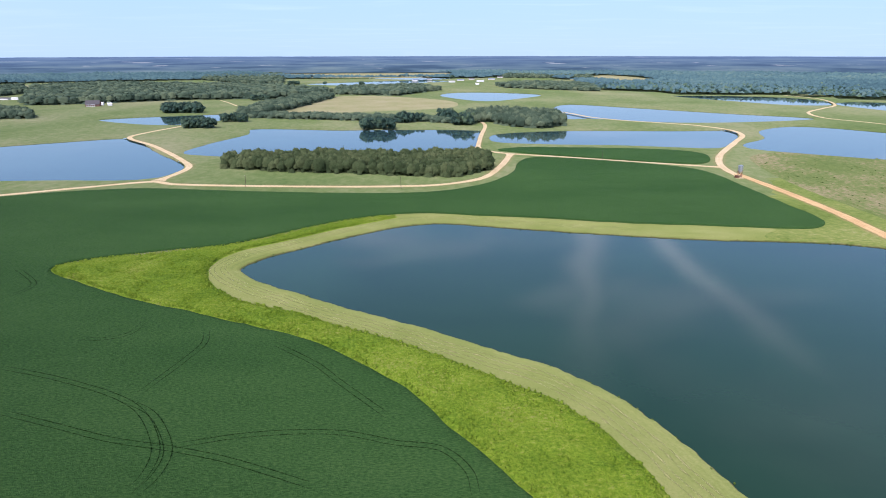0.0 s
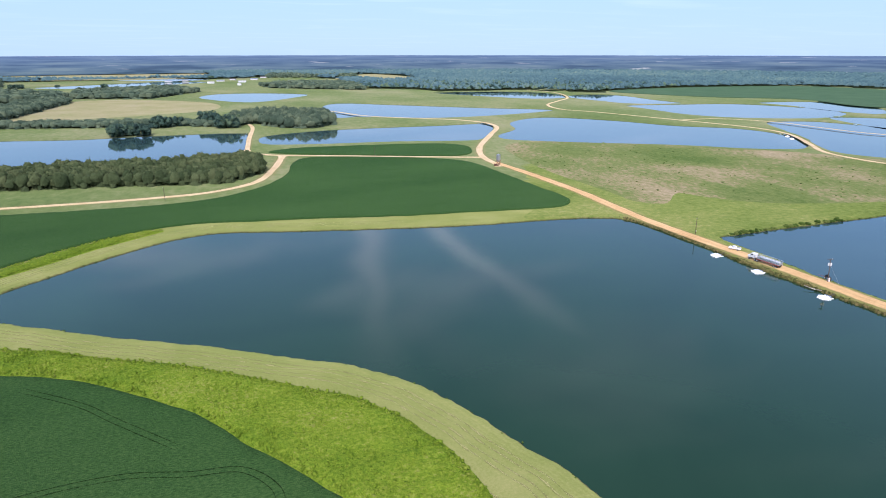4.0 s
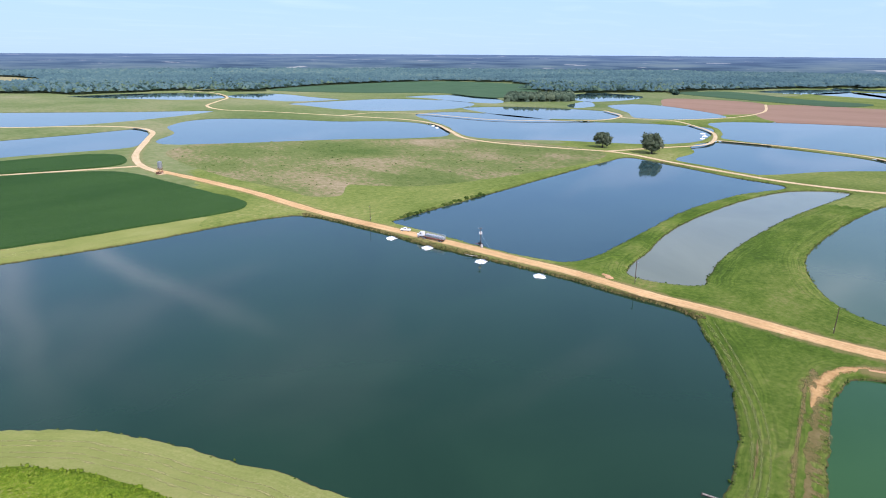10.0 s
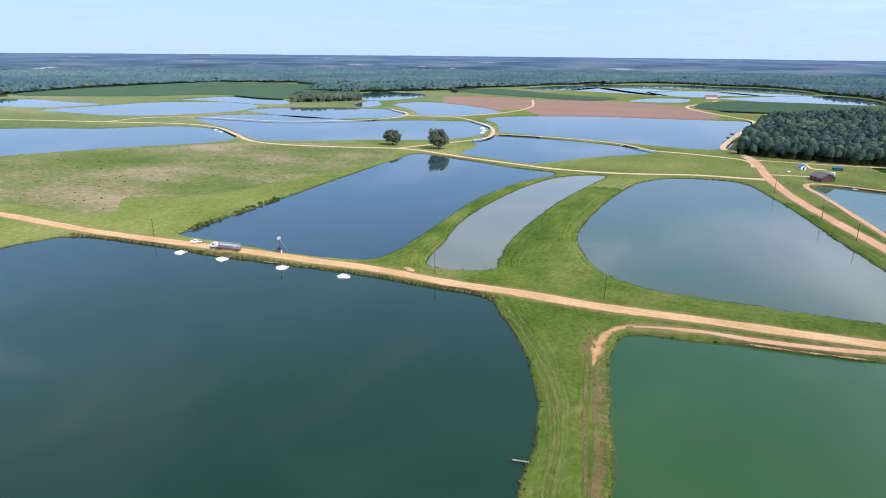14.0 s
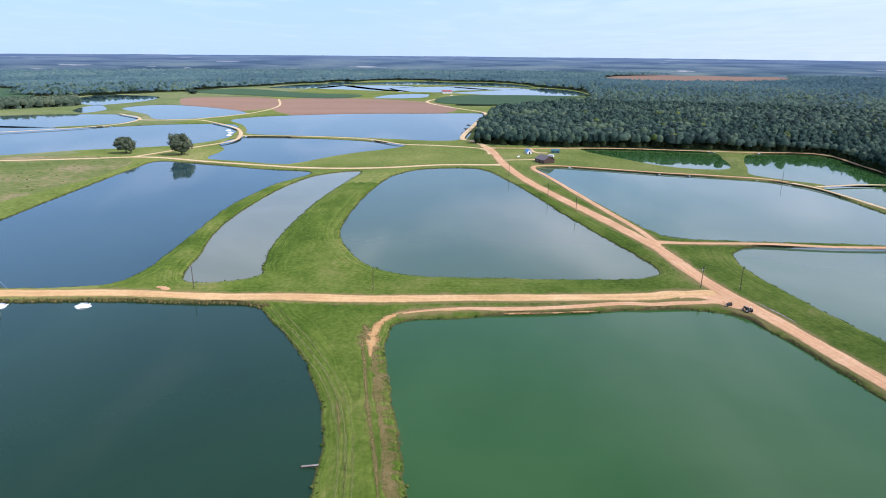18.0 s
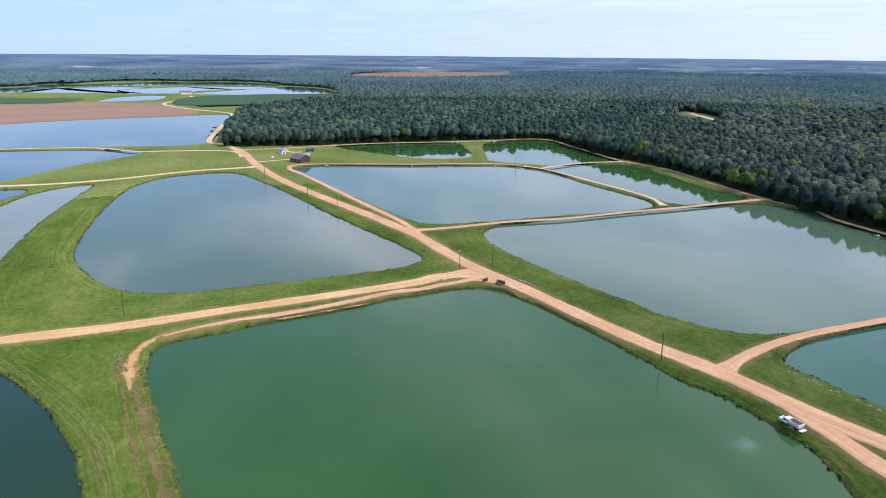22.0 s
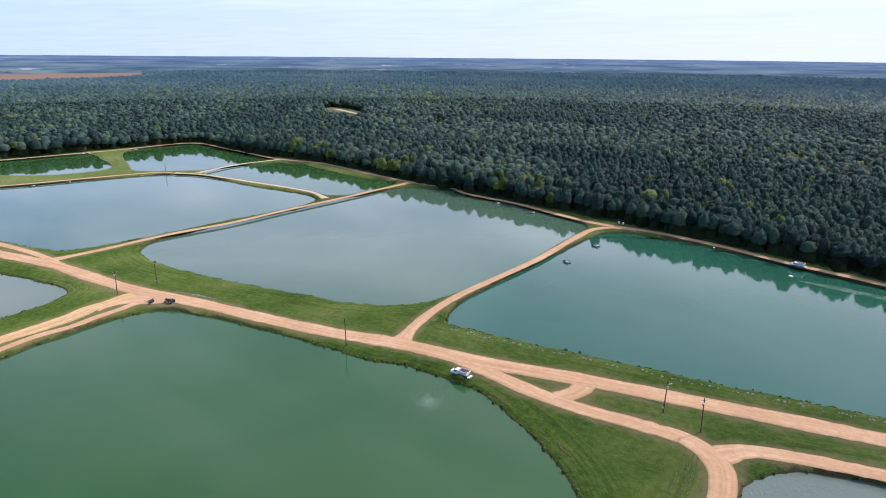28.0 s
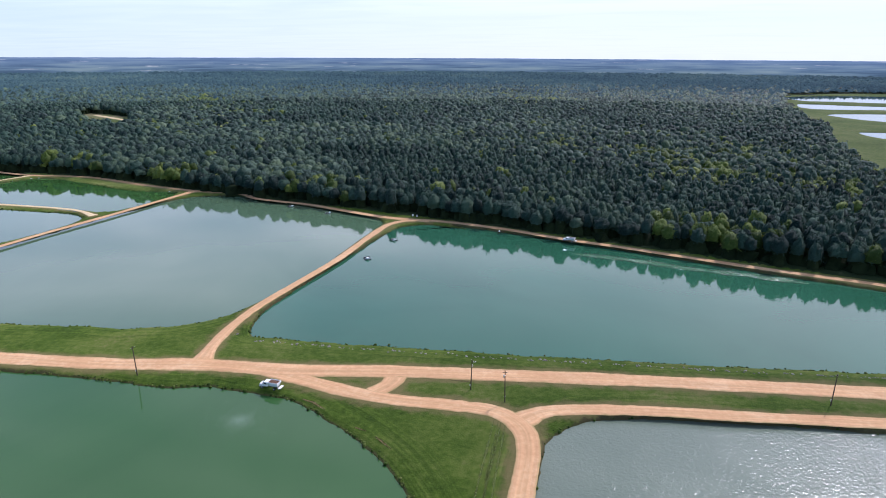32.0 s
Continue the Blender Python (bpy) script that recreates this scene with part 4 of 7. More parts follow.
TRACKS = {
    "tram_a": [(-131.5, 167.9), (-110.8, 161.1), (-89.9, 151.8), (-79.8, 144.7), (-71.6, 134.5), (-66.9, 125.5), (-65.9, 117.4), (-66.8, 112.7)],
    "tram_b": [(-86.6, 149.8), (-76.2, 143.4), (-68.8, 134.5), (-64.0, 125.5), (-63.4, 117.3), (-65.0, 111.5)],
    "tram_c": [(-115.1, 143.5), (-96.7, 137.0), (-79.6, 131.0), (-64.5, 127.6), (-49.8, 123.3), (-35.4, 117.3), (-27.2, 113.6)],
    "tram_d": [(-63.7, 128.7), (-46.2, 133.3), (-25.6, 134.0), (-11.4, 129.8), (-0.6, 127.5), (5.7, 119.2), (6.9, 111.3)],
    "tram_e": [(-79.2, 193.3), (-76.6, 184.0), (-78.2, 173.1), (-82.9, 153.3)],
    "tram_f": [(-103.4, 200.3), (-104.0, 191.2), (-111.2, 186.9), (-119.0, 187.8)],
    "tram_g": [(-55.4, 184.7), (-37.9, 169.4), (-29.6, 159.3), (-13.6, 140.6)],
    "tram_h": [(-167.9, 222.2), (-164.2, 229.8), (-164.4, 237.2), (-175.4, 249.3), (-183.6, 256.4)],
    "mow_a": [(215.2, 62.0), (183.9, 42.7), (159.6, 30.4), (139.9, 24.1), (121.5, 21.0), (106.5, 19.5)],
    "mow_b": [(216.8, 59.8), (185.2, 40.7), (160.7, 28.6), (140.3, 22.2), (121.8, 19.5), (106.8, 18.1)],
    "worn_strip": [(199.9, 24.3), (179.5, 19.5), (165.0, 17.0), (152.3, 15.7), (141.2, 13.8), (133.1, 12.3), (111.0, 9.2), (98.5, 7.6)],
    "worn_edge": [(191.6, 24.5), (171.6, 21.3), (152.0, 18.6), (135.9, 15.8), (120.5, 13.1), (107.6, 11.4)],
    "clay_scar": [(214.8, -62.8), (213.2, -42.6), (212.4, -24.5), (212.6, -6.3), (211.4, 4.7), (208.4, 13.9), (202.9, 18.5), (195.2, 20.3), (186.3, 20.5), (175.5, 20.0)],
    "wet_rut": [(222.7, -121.5), (217.0, -123.2), (210.9, -125.1), (205.7, -126.4), (200.8, -127.3)],
    "scrape_a": [(83.0, -139.1), (79.9, -139.3), (76.5, -138.9), (72.7, -138.3)],
    "scrape_b": [(83.0, -133.3), (79.4, -132.6), (74.7, -130.5)],
    "scrape_c": [(63.5, -125.4), (61.7, -124.9), (60.0, -124.5)],
    "scrape_d": [(56.9, -123.0), (54.3, -121.4), (51.2, -119.5)],
    "scrape_e": [(52.1, -156.0), (47.0, -155.8), (41.5, -155.8)],
    "bare_patch": [(151.2, 26.9), (145.5, 25.4), (138.9, 24.1), (134.0, 23.2)],
    "verge_a": [(29.8, -138.9), (28.6, -127.8), (27.4, -114.9), (26.3, -105.8)],
    "verge_b": [(28.6, -138.8), (27.3, -128.2), (25.9, -115.4), (24.6, -106.3)],
}
POLES = [(135.3, -129.6), (40.5, -151.8), (30.0, -148.4), (-53.6, -174.2), (236.4, -106.8), (234.6, -122.0), (233.8, 95.3), (232.3, 24.5), (361.9, -83.1), (401.0, -73.0), (475.2, -55.8), (434.9, -366.3), (104.1, -333.3), (138.9, 547.4), (-28.7, 425.2), (-137.2, 431.5), (230.6, 247.1), (458.9, -257.2)]
DUMP_REAR = (91.2, -135.4)
DUMP_FRONT = (97.4, -135.4)
TANKER_FRONT = (224.8, 206.4)
TANKER_REAR = (226.2, 189.8)
PICKUP_FRONT = (227.4, 220.6)
PICKUP_REAR = (229.7, 216.3)
MAST = (231.1, 171.3)
PIER_END = (122.9, 30.6)
PIER_START = (123.5, 26.6)
PLANKS = (220.3, 168.0)
BARN = (537.0, -93.2)
BLUE_SHED = (585.5, -85.9)
TEAL_SHED = (591.1, -112.1)
PROPANE = (562.8, -73.9)
TRAILER = (564.4, -103.5)
TRACTOR = (212.2, -114.3)
PADDLE_CART = (217.2, -109.8)
BANK_PADDLE = (234.4, 174.6)
WOODS_TRUCK_FRONT = (35.3, -309.2)
WOODS_TRUCK_REAR = (30.0, -308.1)
FEED_BIN = (221.9, 466.3)
HOUSE = (-608.1, 1113.6)
OAK_A = (571.0, 279.1)
OAK_B = (565.3, 227.2)
BOX_A = (123.8, -328.2)
BOX_B = (121.2, -327.8)
FAR_BARN = (1465.1, -24.4)
FAR_BIN = (1426.9, -125.8)
DIRT_PILE = (234.1, 107.6)
SHRUBS = (288.2, 242.5)
SPLASH = (33.3, -296.9)
SPRAY = (93.9, -120.0)
AERATORS = [(216.5, 217.2), (216.3, 192.9), (217.1, 160.9), (217.7, 130.8)]
FLOATS = [(118.4, -253.6), (118.4, -285.5), (206.2, -333.3), (176.6, -325.2), (487.4, -174.5), (481.1, -195.5), (203.9, -329.5)]
FAR_AERATORS = [(618.7, 547.2), (605.6, 528.5), (592.7, 511.1), (757.1, 245.9), (735.9, 236.8), (713.9, 231.6), (747.1, -32.3), (789.0, -37.2), (829.7, -42.3)]
BUSHES = [(-402, 995, 63.5, 1.00), (-427, 1005, 29.4, 1.00), (-302, 790, 42.4, 1.00), (-281, 862, 37.4, 1.00), (-80, 782, 43.7, 0.80), (-51, 853, 27.6, 1.00), (5, 874, 31.3, 0.80), (26, 825, 32.5, 1.00), (1390, 519, 18.6, 1.00), (1439, 545, 19.3, 1.00), (-429, 1874, 34.5, 1.00), (-229, 1838, 19.9, 1.00), (-345, 1905, 13.9, 1.00), (33, 2304, 20.7, 1.00), (-355, 1255, 35.1, 1.00), (-33, 867, 21.8, 0.90)]
FAR_BUILDINGS = [(28, 2003, 25), (58, 2122, 38), (98, 2208, 24), (117, 2039, 29), (165, 2206, 36), (206, 2350, 25), (99, 1862, 13), (264, 2513, 32), (-865, 1278, 25), (-844, 1278, 19), (-90, 2125, 27), (-44, 2167, 23), (-608, 1150, 9), (-587, 1137, 9)]


WATER_Z = -1.2
WATER_OF = {"main_lake": LAKE, "narrow_pond": SILT, "round_pond": MURKY, "green_pond": GREEN, "grey_pond": PALE, "pale_pond": PALE, "teal_pond": TEAL,
            "glitter_pond": SPARKLE, "small_green_pond": STILL, "woods_pond": STILL, "corner_pond": STILL}
WATER_LABEL = {"main_lake": "wide dark green lake with a smooth surface", "narrow_pond": "narrow pond of pale silty grey water", "green_pond": "large algae-green fish pond beside the dirt road",
               "teal_pond": "teal green fish pond along the woods", "glitter_pond": "rippled grey fish pond glittering in the sun", "round_pond": "rounded grey-green fish pond inside a grass levee",
               "pale_pond": "pale grey-green fish pond between dirt roads", "grey_pond": "long pale grey-green fish pond"}


def smooth_loop(pts, step, closed=True):
    """A Catmull-Rom curve through the points, with vertices about step metres apart."""
    P = np.array(pts, float)
    n = len(P)
    out = []
    for i in range(n if closed else n - 1):
        p1, p2 = P[i], P[(i + 1) % n]
        p0 = P[i - 1] if closed or i else 2 * p1 - p2
        p3 = P[(i + 2) % n] if closed or i + 2 < n else 2 * p2 - p1
        length = np.linalg.norm(p2 - p1)
        k = max(1, int(length / step))
        # centripetal knots keep the curve from looping
        d = [max(np.linalg.norm(b - a), 0.01) ** 0.5 for a, b in ((p0, p1), (p1, p2), (p2, p3))]
        t0, t1 = 0.0, d[0]
        t2, t3 = t1 + d[1], t1 + d[1] + d[2]
        for j in range(k):
            t = t1 + (t2 - t1) * j / k
            a1 = (t1 - t) / (t1 - t0) * p0 + (t - t0) / (t1 - t0) * p1
            a2 = (t2 - t) / (t2 - t1) * p1 + (t - t1) / (t2 - t1) * p2
            a3 = (t3 - t) / (t3 - t2) * p2 + (t - t2) / (t3 - t2) * p3
            b1 = (t2 - t) / (t2 - t0) * a1 + (t - t0) / (t2 - t0) * a2
            b2 = (t3 - t) / (t3 - t1) * a2 + (t - t1) / (t3 - t1) * a3
            out.append((t2 - t) / (t2 - t1) * b1 + (t - t1) / (t2 - t1) * b2)
    if not closed:
        out.append(P[-1])
    return np.array(out)


def step_for(pts, near=2.0):
    r = np.linalg.norm(np.array(pts, float), axis=1).mean()
    return max(near, r / 90)


def wobble(loop, amount, scale):
    return np.array([(x + amount * noise.noise((x * scale, y * scale, 1.7)), y + amount * noise.noise((x * scale, y * scale, 8.3))) for x, y in loop])


def inside(poly, P):
    """Which of the points P lie in the polygon."""
    x, y = P[:, 0], P[:, 1]
    res = np.zeros(len(P), bool)
    box = (x >= poly[:, 0].min()) & (x <= poly[:, 0].max()) & (y >= poly[:, 1].min()) & (y <= poly[:, 1].max())
    idx = np.nonzero(box)[0]
    if not len(idx):
        return res
    px, py = x[idx], y[idx]
    c = np.zeros(len(idx), bool)
    q = np.roll(poly, 1, axis=0)
    for (x1, y1), (x2, y2) in zip(poly, q):
        if y1 == y2:
            continue
        hit = ((y1 > py) != (y2 > py)) & (px < (x2 - x1) * (py - y1) / (y2 - y1) + x1)
        c ^= hit
    res[idx] = c
    return res


def offset(loop, d):
    """The closed loop moved outwards by d metres."""
    area = np.sum(loop[:, 0] * np.roll(loop[:, 1], -1) - np.roll(loop[:, 0], -1) * loop[:, 1])
    t = np.roll(loop, -1, axis=0) - np.roll(loop, 1, axis=0)
    t /= np.maximum(np.linalg.norm(t, axis=1, keepdims=True), 1e-6)
    nrm = np.stack([t[:, 1], -t[:, 0]], 1) * (1 if area > 0 else -1)
    return loop + nrm * d


def far_rise(r):
    """Raises the far land, fitted so that its skyline meets the camera's horizon."""
    return 47 * np.clip((r - 2400) / 2500, 0, 1)


def mesh_from(name, verts, faces, mats, smooth=True, index=None):
    me = bpy.data.meshes.new(name)
    me.from_pydata([tuple(v) for v in verts], [], [tuple(f) for f in faces])
    for m in mats:
        me.materials.append(m)
    if index is not None:
        me.polygons.foreach_set("material_index", np.asarray(index, np.int32))
    me.polygons.foreach_set("use_smooth", np.full(len(me.polygons), smooth))
    me.update()
    return me


def fast_mesh(name, V, Tri, mat, smooth=True):
    """A mesh from arrays of vertices and triangles."""
    me = bpy.data.meshes.new(name)
    V = np.asarray(V, np.float32)
    Tri = np.asarray(Tri, np.int32)
    me.vertices.add(len(V))
    me.vertices.foreach_set("co", V.ravel())
    me.loops.add(Tri.size)
    me.loops.foreach_set("vertex_index", Tri.ravel())
    me.polygons.add(len(Tri))
    me.polygons.foreach_set("loop_start", np.arange(0, Tri.size, 3, dtype=np.int32))
    me.polygons.foreach_set("use_smooth", np.full(len(Tri), smooth))
    me.materials.append(mat)
    me.update(calc_edges=True)
    me.validate()
    return me


SHORES = {k: wobble(smooth_loop(v, step_for(v, 2.2)), 0.5 if np.linalg.norm(v, axis=1).mean() < 450 else 0.9, 0.16) for k, v in PONDS.items()}
for key in ("main_lake", "green_pond", "teal_pond", "glitter_pond", "round_pond", "pale_pond", "narrow_pond", "parking_pond"):
    loop = smooth_loop(PONDS[key], 1.4)
    SHORES[key] = wobble(wobble(loop, 0.7, 0.13), 0.55, 0.55)
for key in PONDS:
    if key.startswith("nursery"):
        # only thin dikes part the nursery ponds
        SHORES[key] = offset(SHORES[key], 8.0)
MARGIN = offset(SHORES["main_lake"], 31)[::6]
ZONES = {k: wobble(smooth_loop(v, step_for(v, 3.0)), 0.7, 0.12) for k, v in FIELDS.items()}
ZONES["weed_strip"] = offset(ZONES["weed_strip"], 1.3)
CLEAR = np.array([np.array(p) * (min(1.0, 2330 / math.hypot(*p)) if p[1] > 1500 and p[0] < 300 else 1.0) for p in CLEARING], float)
EAST = np.array(EAST_CLEARING, float)
STANDS = {k: np.array(v, float) for k, v in WOODS.items()}
OPEN = {k: smooth_loop(v, 40.0) for k, v in OPENINGS.items()}


def wooded(P):
    far = ~inside(CLEAR, P) & ~inside(EAST, P)
    for loop in OPEN.values():
        far &= ~inside(loop, P)
    for key, loop in SHORES.items():
        if key.startswith("nursery"):
            far &= ~inside(offset(loop, 14.0), P)
    return far


CLAY_ROADS = {"levee_road", "fork_road", "fork_road_east", "fork_link", "cross_levee_road", "woods_edge_road", "link_road", "pump_track", "pond_track", "crossing"}


def road_width(key, width):
    return width * (0.78 if key == "levee_road" else 0.85 if key == "crossing" else 0.72 if key in CLAY_ROADS else 0.85)


def road_centre(line, step):
    return smooth_loop(line, max(step, np.linalg.norm(np.array(line), axis=1).mean() / 120), closed=False)


def road_edges(line, half):
    c = road_centre(line, 4.0)
    t = np.gradient(c, axis=0)
    t /= np.maximum(np.linalg.norm(t, axis=1, keepdims=True), 1e-6)
    nrm = np.stack([-t[:, 1], t[:, 0]], 1)
    return c + nrm * half, c - nrm * half


# ---- ground ----
def build_ground():
    from mathutils.geometry import delaunay_2d_cdt
    pts, edges = [], []

    def add_loop(loop):
        base = len(pts)
        pts.extend(Vector(p) for p in loop)
        n = len(loop)
        edges.extend((base + i, base + (i + 1) % n) for i in range(n))

    for loop in SHORES.values():
        add_loop(loop)
        if np.linalg.norm(loop, axis=1).min() < 330:
            add_loop(offset(loop, 0.8))
            add_loop(offset(loop, 2.8)[::2])
            add_loop(offset(loop, 11.0)[::3])
        add_loop(offset(loop, 6.0)[::2])
    for key, (width, line) in ROADS.items():
        near_road = np.linalg.norm(np.array(line), axis=1).min() < 330
        sides = [e for d in ((0.7, 3.0, 6.5) if near_road else (0.7, 3.5)) for e in road_edges(line, road_width(key, width) / 2 + d)]
        for side in sides:
            base = len(pts)
            pts.extend(Vector(v) for v in side)
            edges.extend((base + i, base + i + 1) for i in range(len(side) - 1))
    add_loop(MARGIN)
    for key in ("rough_field", "brown_field", "brown_field_two", "tan_field"):
        add_loop(ZONES[key])
    for loop in OPEN.values():
        add_loop(loop)
    r = 25.0
    while r < 4900:
        n = int(max(40, min(150, 2 * math.pi * r / max(14, r / 22))))
        pts.extend(Vector((r * math.cos(2 * math.pi * (k + random.random() * 0.6) / n), r * math.sin(2 * math.pi * (k + random.random() * 0.6) / n))) for k in range(n))
        r *= 1.05
    add_loop(np.array([(4950 * math.cos(a), 4950 * math.sin(a)) for a in np.linspace(0, 2 * math.pi, 160, endpoint=False)]))
    co, _, faces, _, _, _ = delaunay_2d_cdt(pts, edges, [], 0, 0.05)
    co = np.array([tuple(c) for c in co])
    faces = np.array([f for f in faces if len(f) == 3])
    cen = co[faces].mean(1)
    wet = np.zeros(len(faces), bool)
    for loop in SHORES.values():
        wet |= inside(loop, cen)
    # depth of the banks by the distance from the nearest water's edge
    shore = np.concatenate([np.concatenate([l, (l + np.roll(l, 1, axis=0)) / 2]) for l in SHORES.values()])
    near = np.full(len(co), 1e9)
    for s in range(0, len(co), 2000):
        near[s:s + 2000] = np.sqrt(((co[s:s + 2000, None] - shore[None]) ** 2).sum(-1).min(1))
    # a small cut step at the water, then a grass slope
    z = np.interp(near, (0, 0.75, 2.5, 5.8), (-1.34, -0.78, -0.45, 0.0))
    lines = [(road_centre(line, 2.0), road_width(key, width)) for key, (width, line) in ROADS.items()]
    road = np.concatenate([c for c, _ in lines])
    half = np.concatenate([np.full(len(c), w / 2) for c, w in lines])
    keep = np.full(len(co), 30.0)
    low = np.nonzero((z < -0.01) | (np.linalg.norm(co, axis=1) < 760))[0]
    for s in range(0, len(low), 1000):
        part_ = low[s:s + 1000]
        keep[part_] = (np.sqrt(((co[part_, None] - road[None]) ** 2).sum(-1)) - half[None]).min(1)
    z = np.where(near > 0.4, z * np.clip((keep - 0.8) / 2.2, 0, 1), z)
    z += far_rise(np.linalg.norm(co, axis=1))
    faces, cen = faces[~wet], cen[~wet]
    idx = np.zeros(len(faces), np.int32)
    r = np.linalg.norm(cen, axis=1)
    north = cen[:, 1] > 0.62 * cen[:, 0] - 12
    idx[r > 450] = 7
    idx[north | (cen[:, 1] > 330)] = 1
    idx[inside(MARGIN, cen) & north] = 2
    east = np.degrees(np.arctan2(cen[:, 0], cen[:, 1]))
    idx[north & (east > 28) & (r > 245) & (r < 640)] = 7
    idx[inside(ZONES["tan_field"], cen)] = 3
    idx[inside(ZONES["rough_field"], cen)] = 4
    idx[inside(ZONES["brown_field"], cen) | inside(ZONES["brown_field_two"], cen)] = 5
    idx[wooded(cen)] = 6
    for loop in OPEN.values():
        idx[inside(loop, cen)] = 3
    idx[inside(OPEN["logging_yard"], cen)] = 4
    idx[inside(OPEN["tan_opening"], cen)] = 5
    V = np.column_stack([co, z])
    me = mesh_from("ground", V, faces, [GRASS, MEADOW, MOWN, TAN, ROUGH, PLOUGH, FLOOR, LUSH], True, idx)
    for name, values in (("shore", near), ("verge", keep)):
        me.attributes.new(name, "FLOAT", "POINT").data.foreach_set("value", np.clip(values, 0, 30).astype(np.float32))
    tagged(new("ground", me), "flat grassy farmland with levee banks, mown margins and bare fields", "ground", kind="structure")


build_ground()

for key, loop in SHORES.items():
    wide = offset(loop, 1.4)
    bm = bmesh.new()
    f = bm.faces.new([bm.verts.new((x, y, WATER_Z)) for x, y in wide])
    f.normal_update()
    if f.normal.z < 0:
        f.normal_flip()
    bmesh.ops.triangulate(bm, faces=[f])
    me = bpy.data.meshes.new("water")
    bm.to_mesh(me)
    bm.free()
    me.materials.append(WATER_OF.get(key, BLUE))
    ob = new(key.replace("_two", "").replace("_three", "").replace("_four", "").replace("_five", "").replace("_six", "").replace("_seven", ""), me)
    tagged(ob, WATER_LABEL.get(key, "still fish pond reflecting the pale blue sky"), "pond", kind="structure")

# ---- dirt roads ----
PLAIN_ENDS = {"farm_road", "pump_track", "levee_road", "woods_edge_road", "fork_road", "fork_link", "field_track", "far_track", "workshop_lane", "shed_lane", "house_lane", "woods_lane"}


def build_road(key, width, line, lift):
    width = road_width(key, width)
    c = road_centre(line, 2.0)
    run = np.concatenate([[0], np.cumsum(np.linalg.norm(np.diff(c, axis=0), axis=1))])
    from_end = np.minimum(run, run[-1] - run)
    flare = 1 + (1.3 if width > 5.5 else 0.8) * np.clip(1 - from_end / 13.0, 0, 1) ** 2
    if key == "crossing":
        flare = np.clip(from_end / 14.0, 0.25, 1)
    if key == "pond_track":
        flare = np.interp(run[-1] - run, (0, 40), (0.35, 1.0)) * np.interp(run, (0, 13), (1.6, 1.0))
    sink = 0.04 * np.clip(1 - from_end / 5.0, 0, 1)
    t = np.gradient(c, axis=0)
    t /= np.maximum(np.linalg.norm(t, axis=1, keepdims=True), 1e-6)
    nrm = np.stack([-t[:, 1], t[:, 0]], 1)
    V, Fc = [], []
    cols = (-0.52, -0.45, -0.22, 0.0, 0.22, 0.45, 0.52)
    rise = (-0.10, 0.0, -0.008, 0.012, -0.008, 0.0, -0.10)
    for i, (p, q) in enumerate(zip(c, nrm)):
        wl = width * (1 + 0.16 * noise.noise((p[0] * 0.06, p[1] * 0.06, 3.0)) + 0.12 * noise.noise((p[0] * 0.4, p[1] * 0.4, 5.0))) * (flare[i] if key not in PLAIN_ENDS else 1)
        for u, h in zip(cols, rise):
            w = p + q * u * wl
            V.append((w[0], w[1], lift + h - sink[i]))
    m = len(cols)
    for i in range(len(c) - 1):
        for j in range(m - 1):
            Fc.append((i * m + j, i * m + j + 1, (i + 1) * m + j + 1, (i + 1) * m + j))
    me = mesh_from(key, V, Fc, [CLAY if key in CLAY_ROADS else BUFF if key == "farm_road" else DIRT], True)
    lay = me.uv_layers.new(name="across")
    lay.data.foreach_set("uv", np.array([(cols[l.vertex_index % m], run[l.vertex_index // m]) for l in me.loops], np.float32).ravel())
    bm = bmesh.new()
    bm.from_mesh(me)
    bmesh.ops.recalc_face_normals(bm, faces=bm.faces)
    if sum(f.normal.z for f in bm.faces) < 0:
        bmesh.ops.reverse_faces(bm, faces=bm.faces)
    bm.to_mesh(me)
    bm.free()
    tagged(new(key.replace("_two", ""), me), "orange clay dirt road packed by wheels" if key in CLAY_ROADS else "pale tan dirt farm road", "road", kind="structure")


for i, (key, (width, line)) in enumerate(ROADS.items()):
    build_road(key, width, np.array(line, float), 0.055 + 0.004 * (len(ROADS) - i))


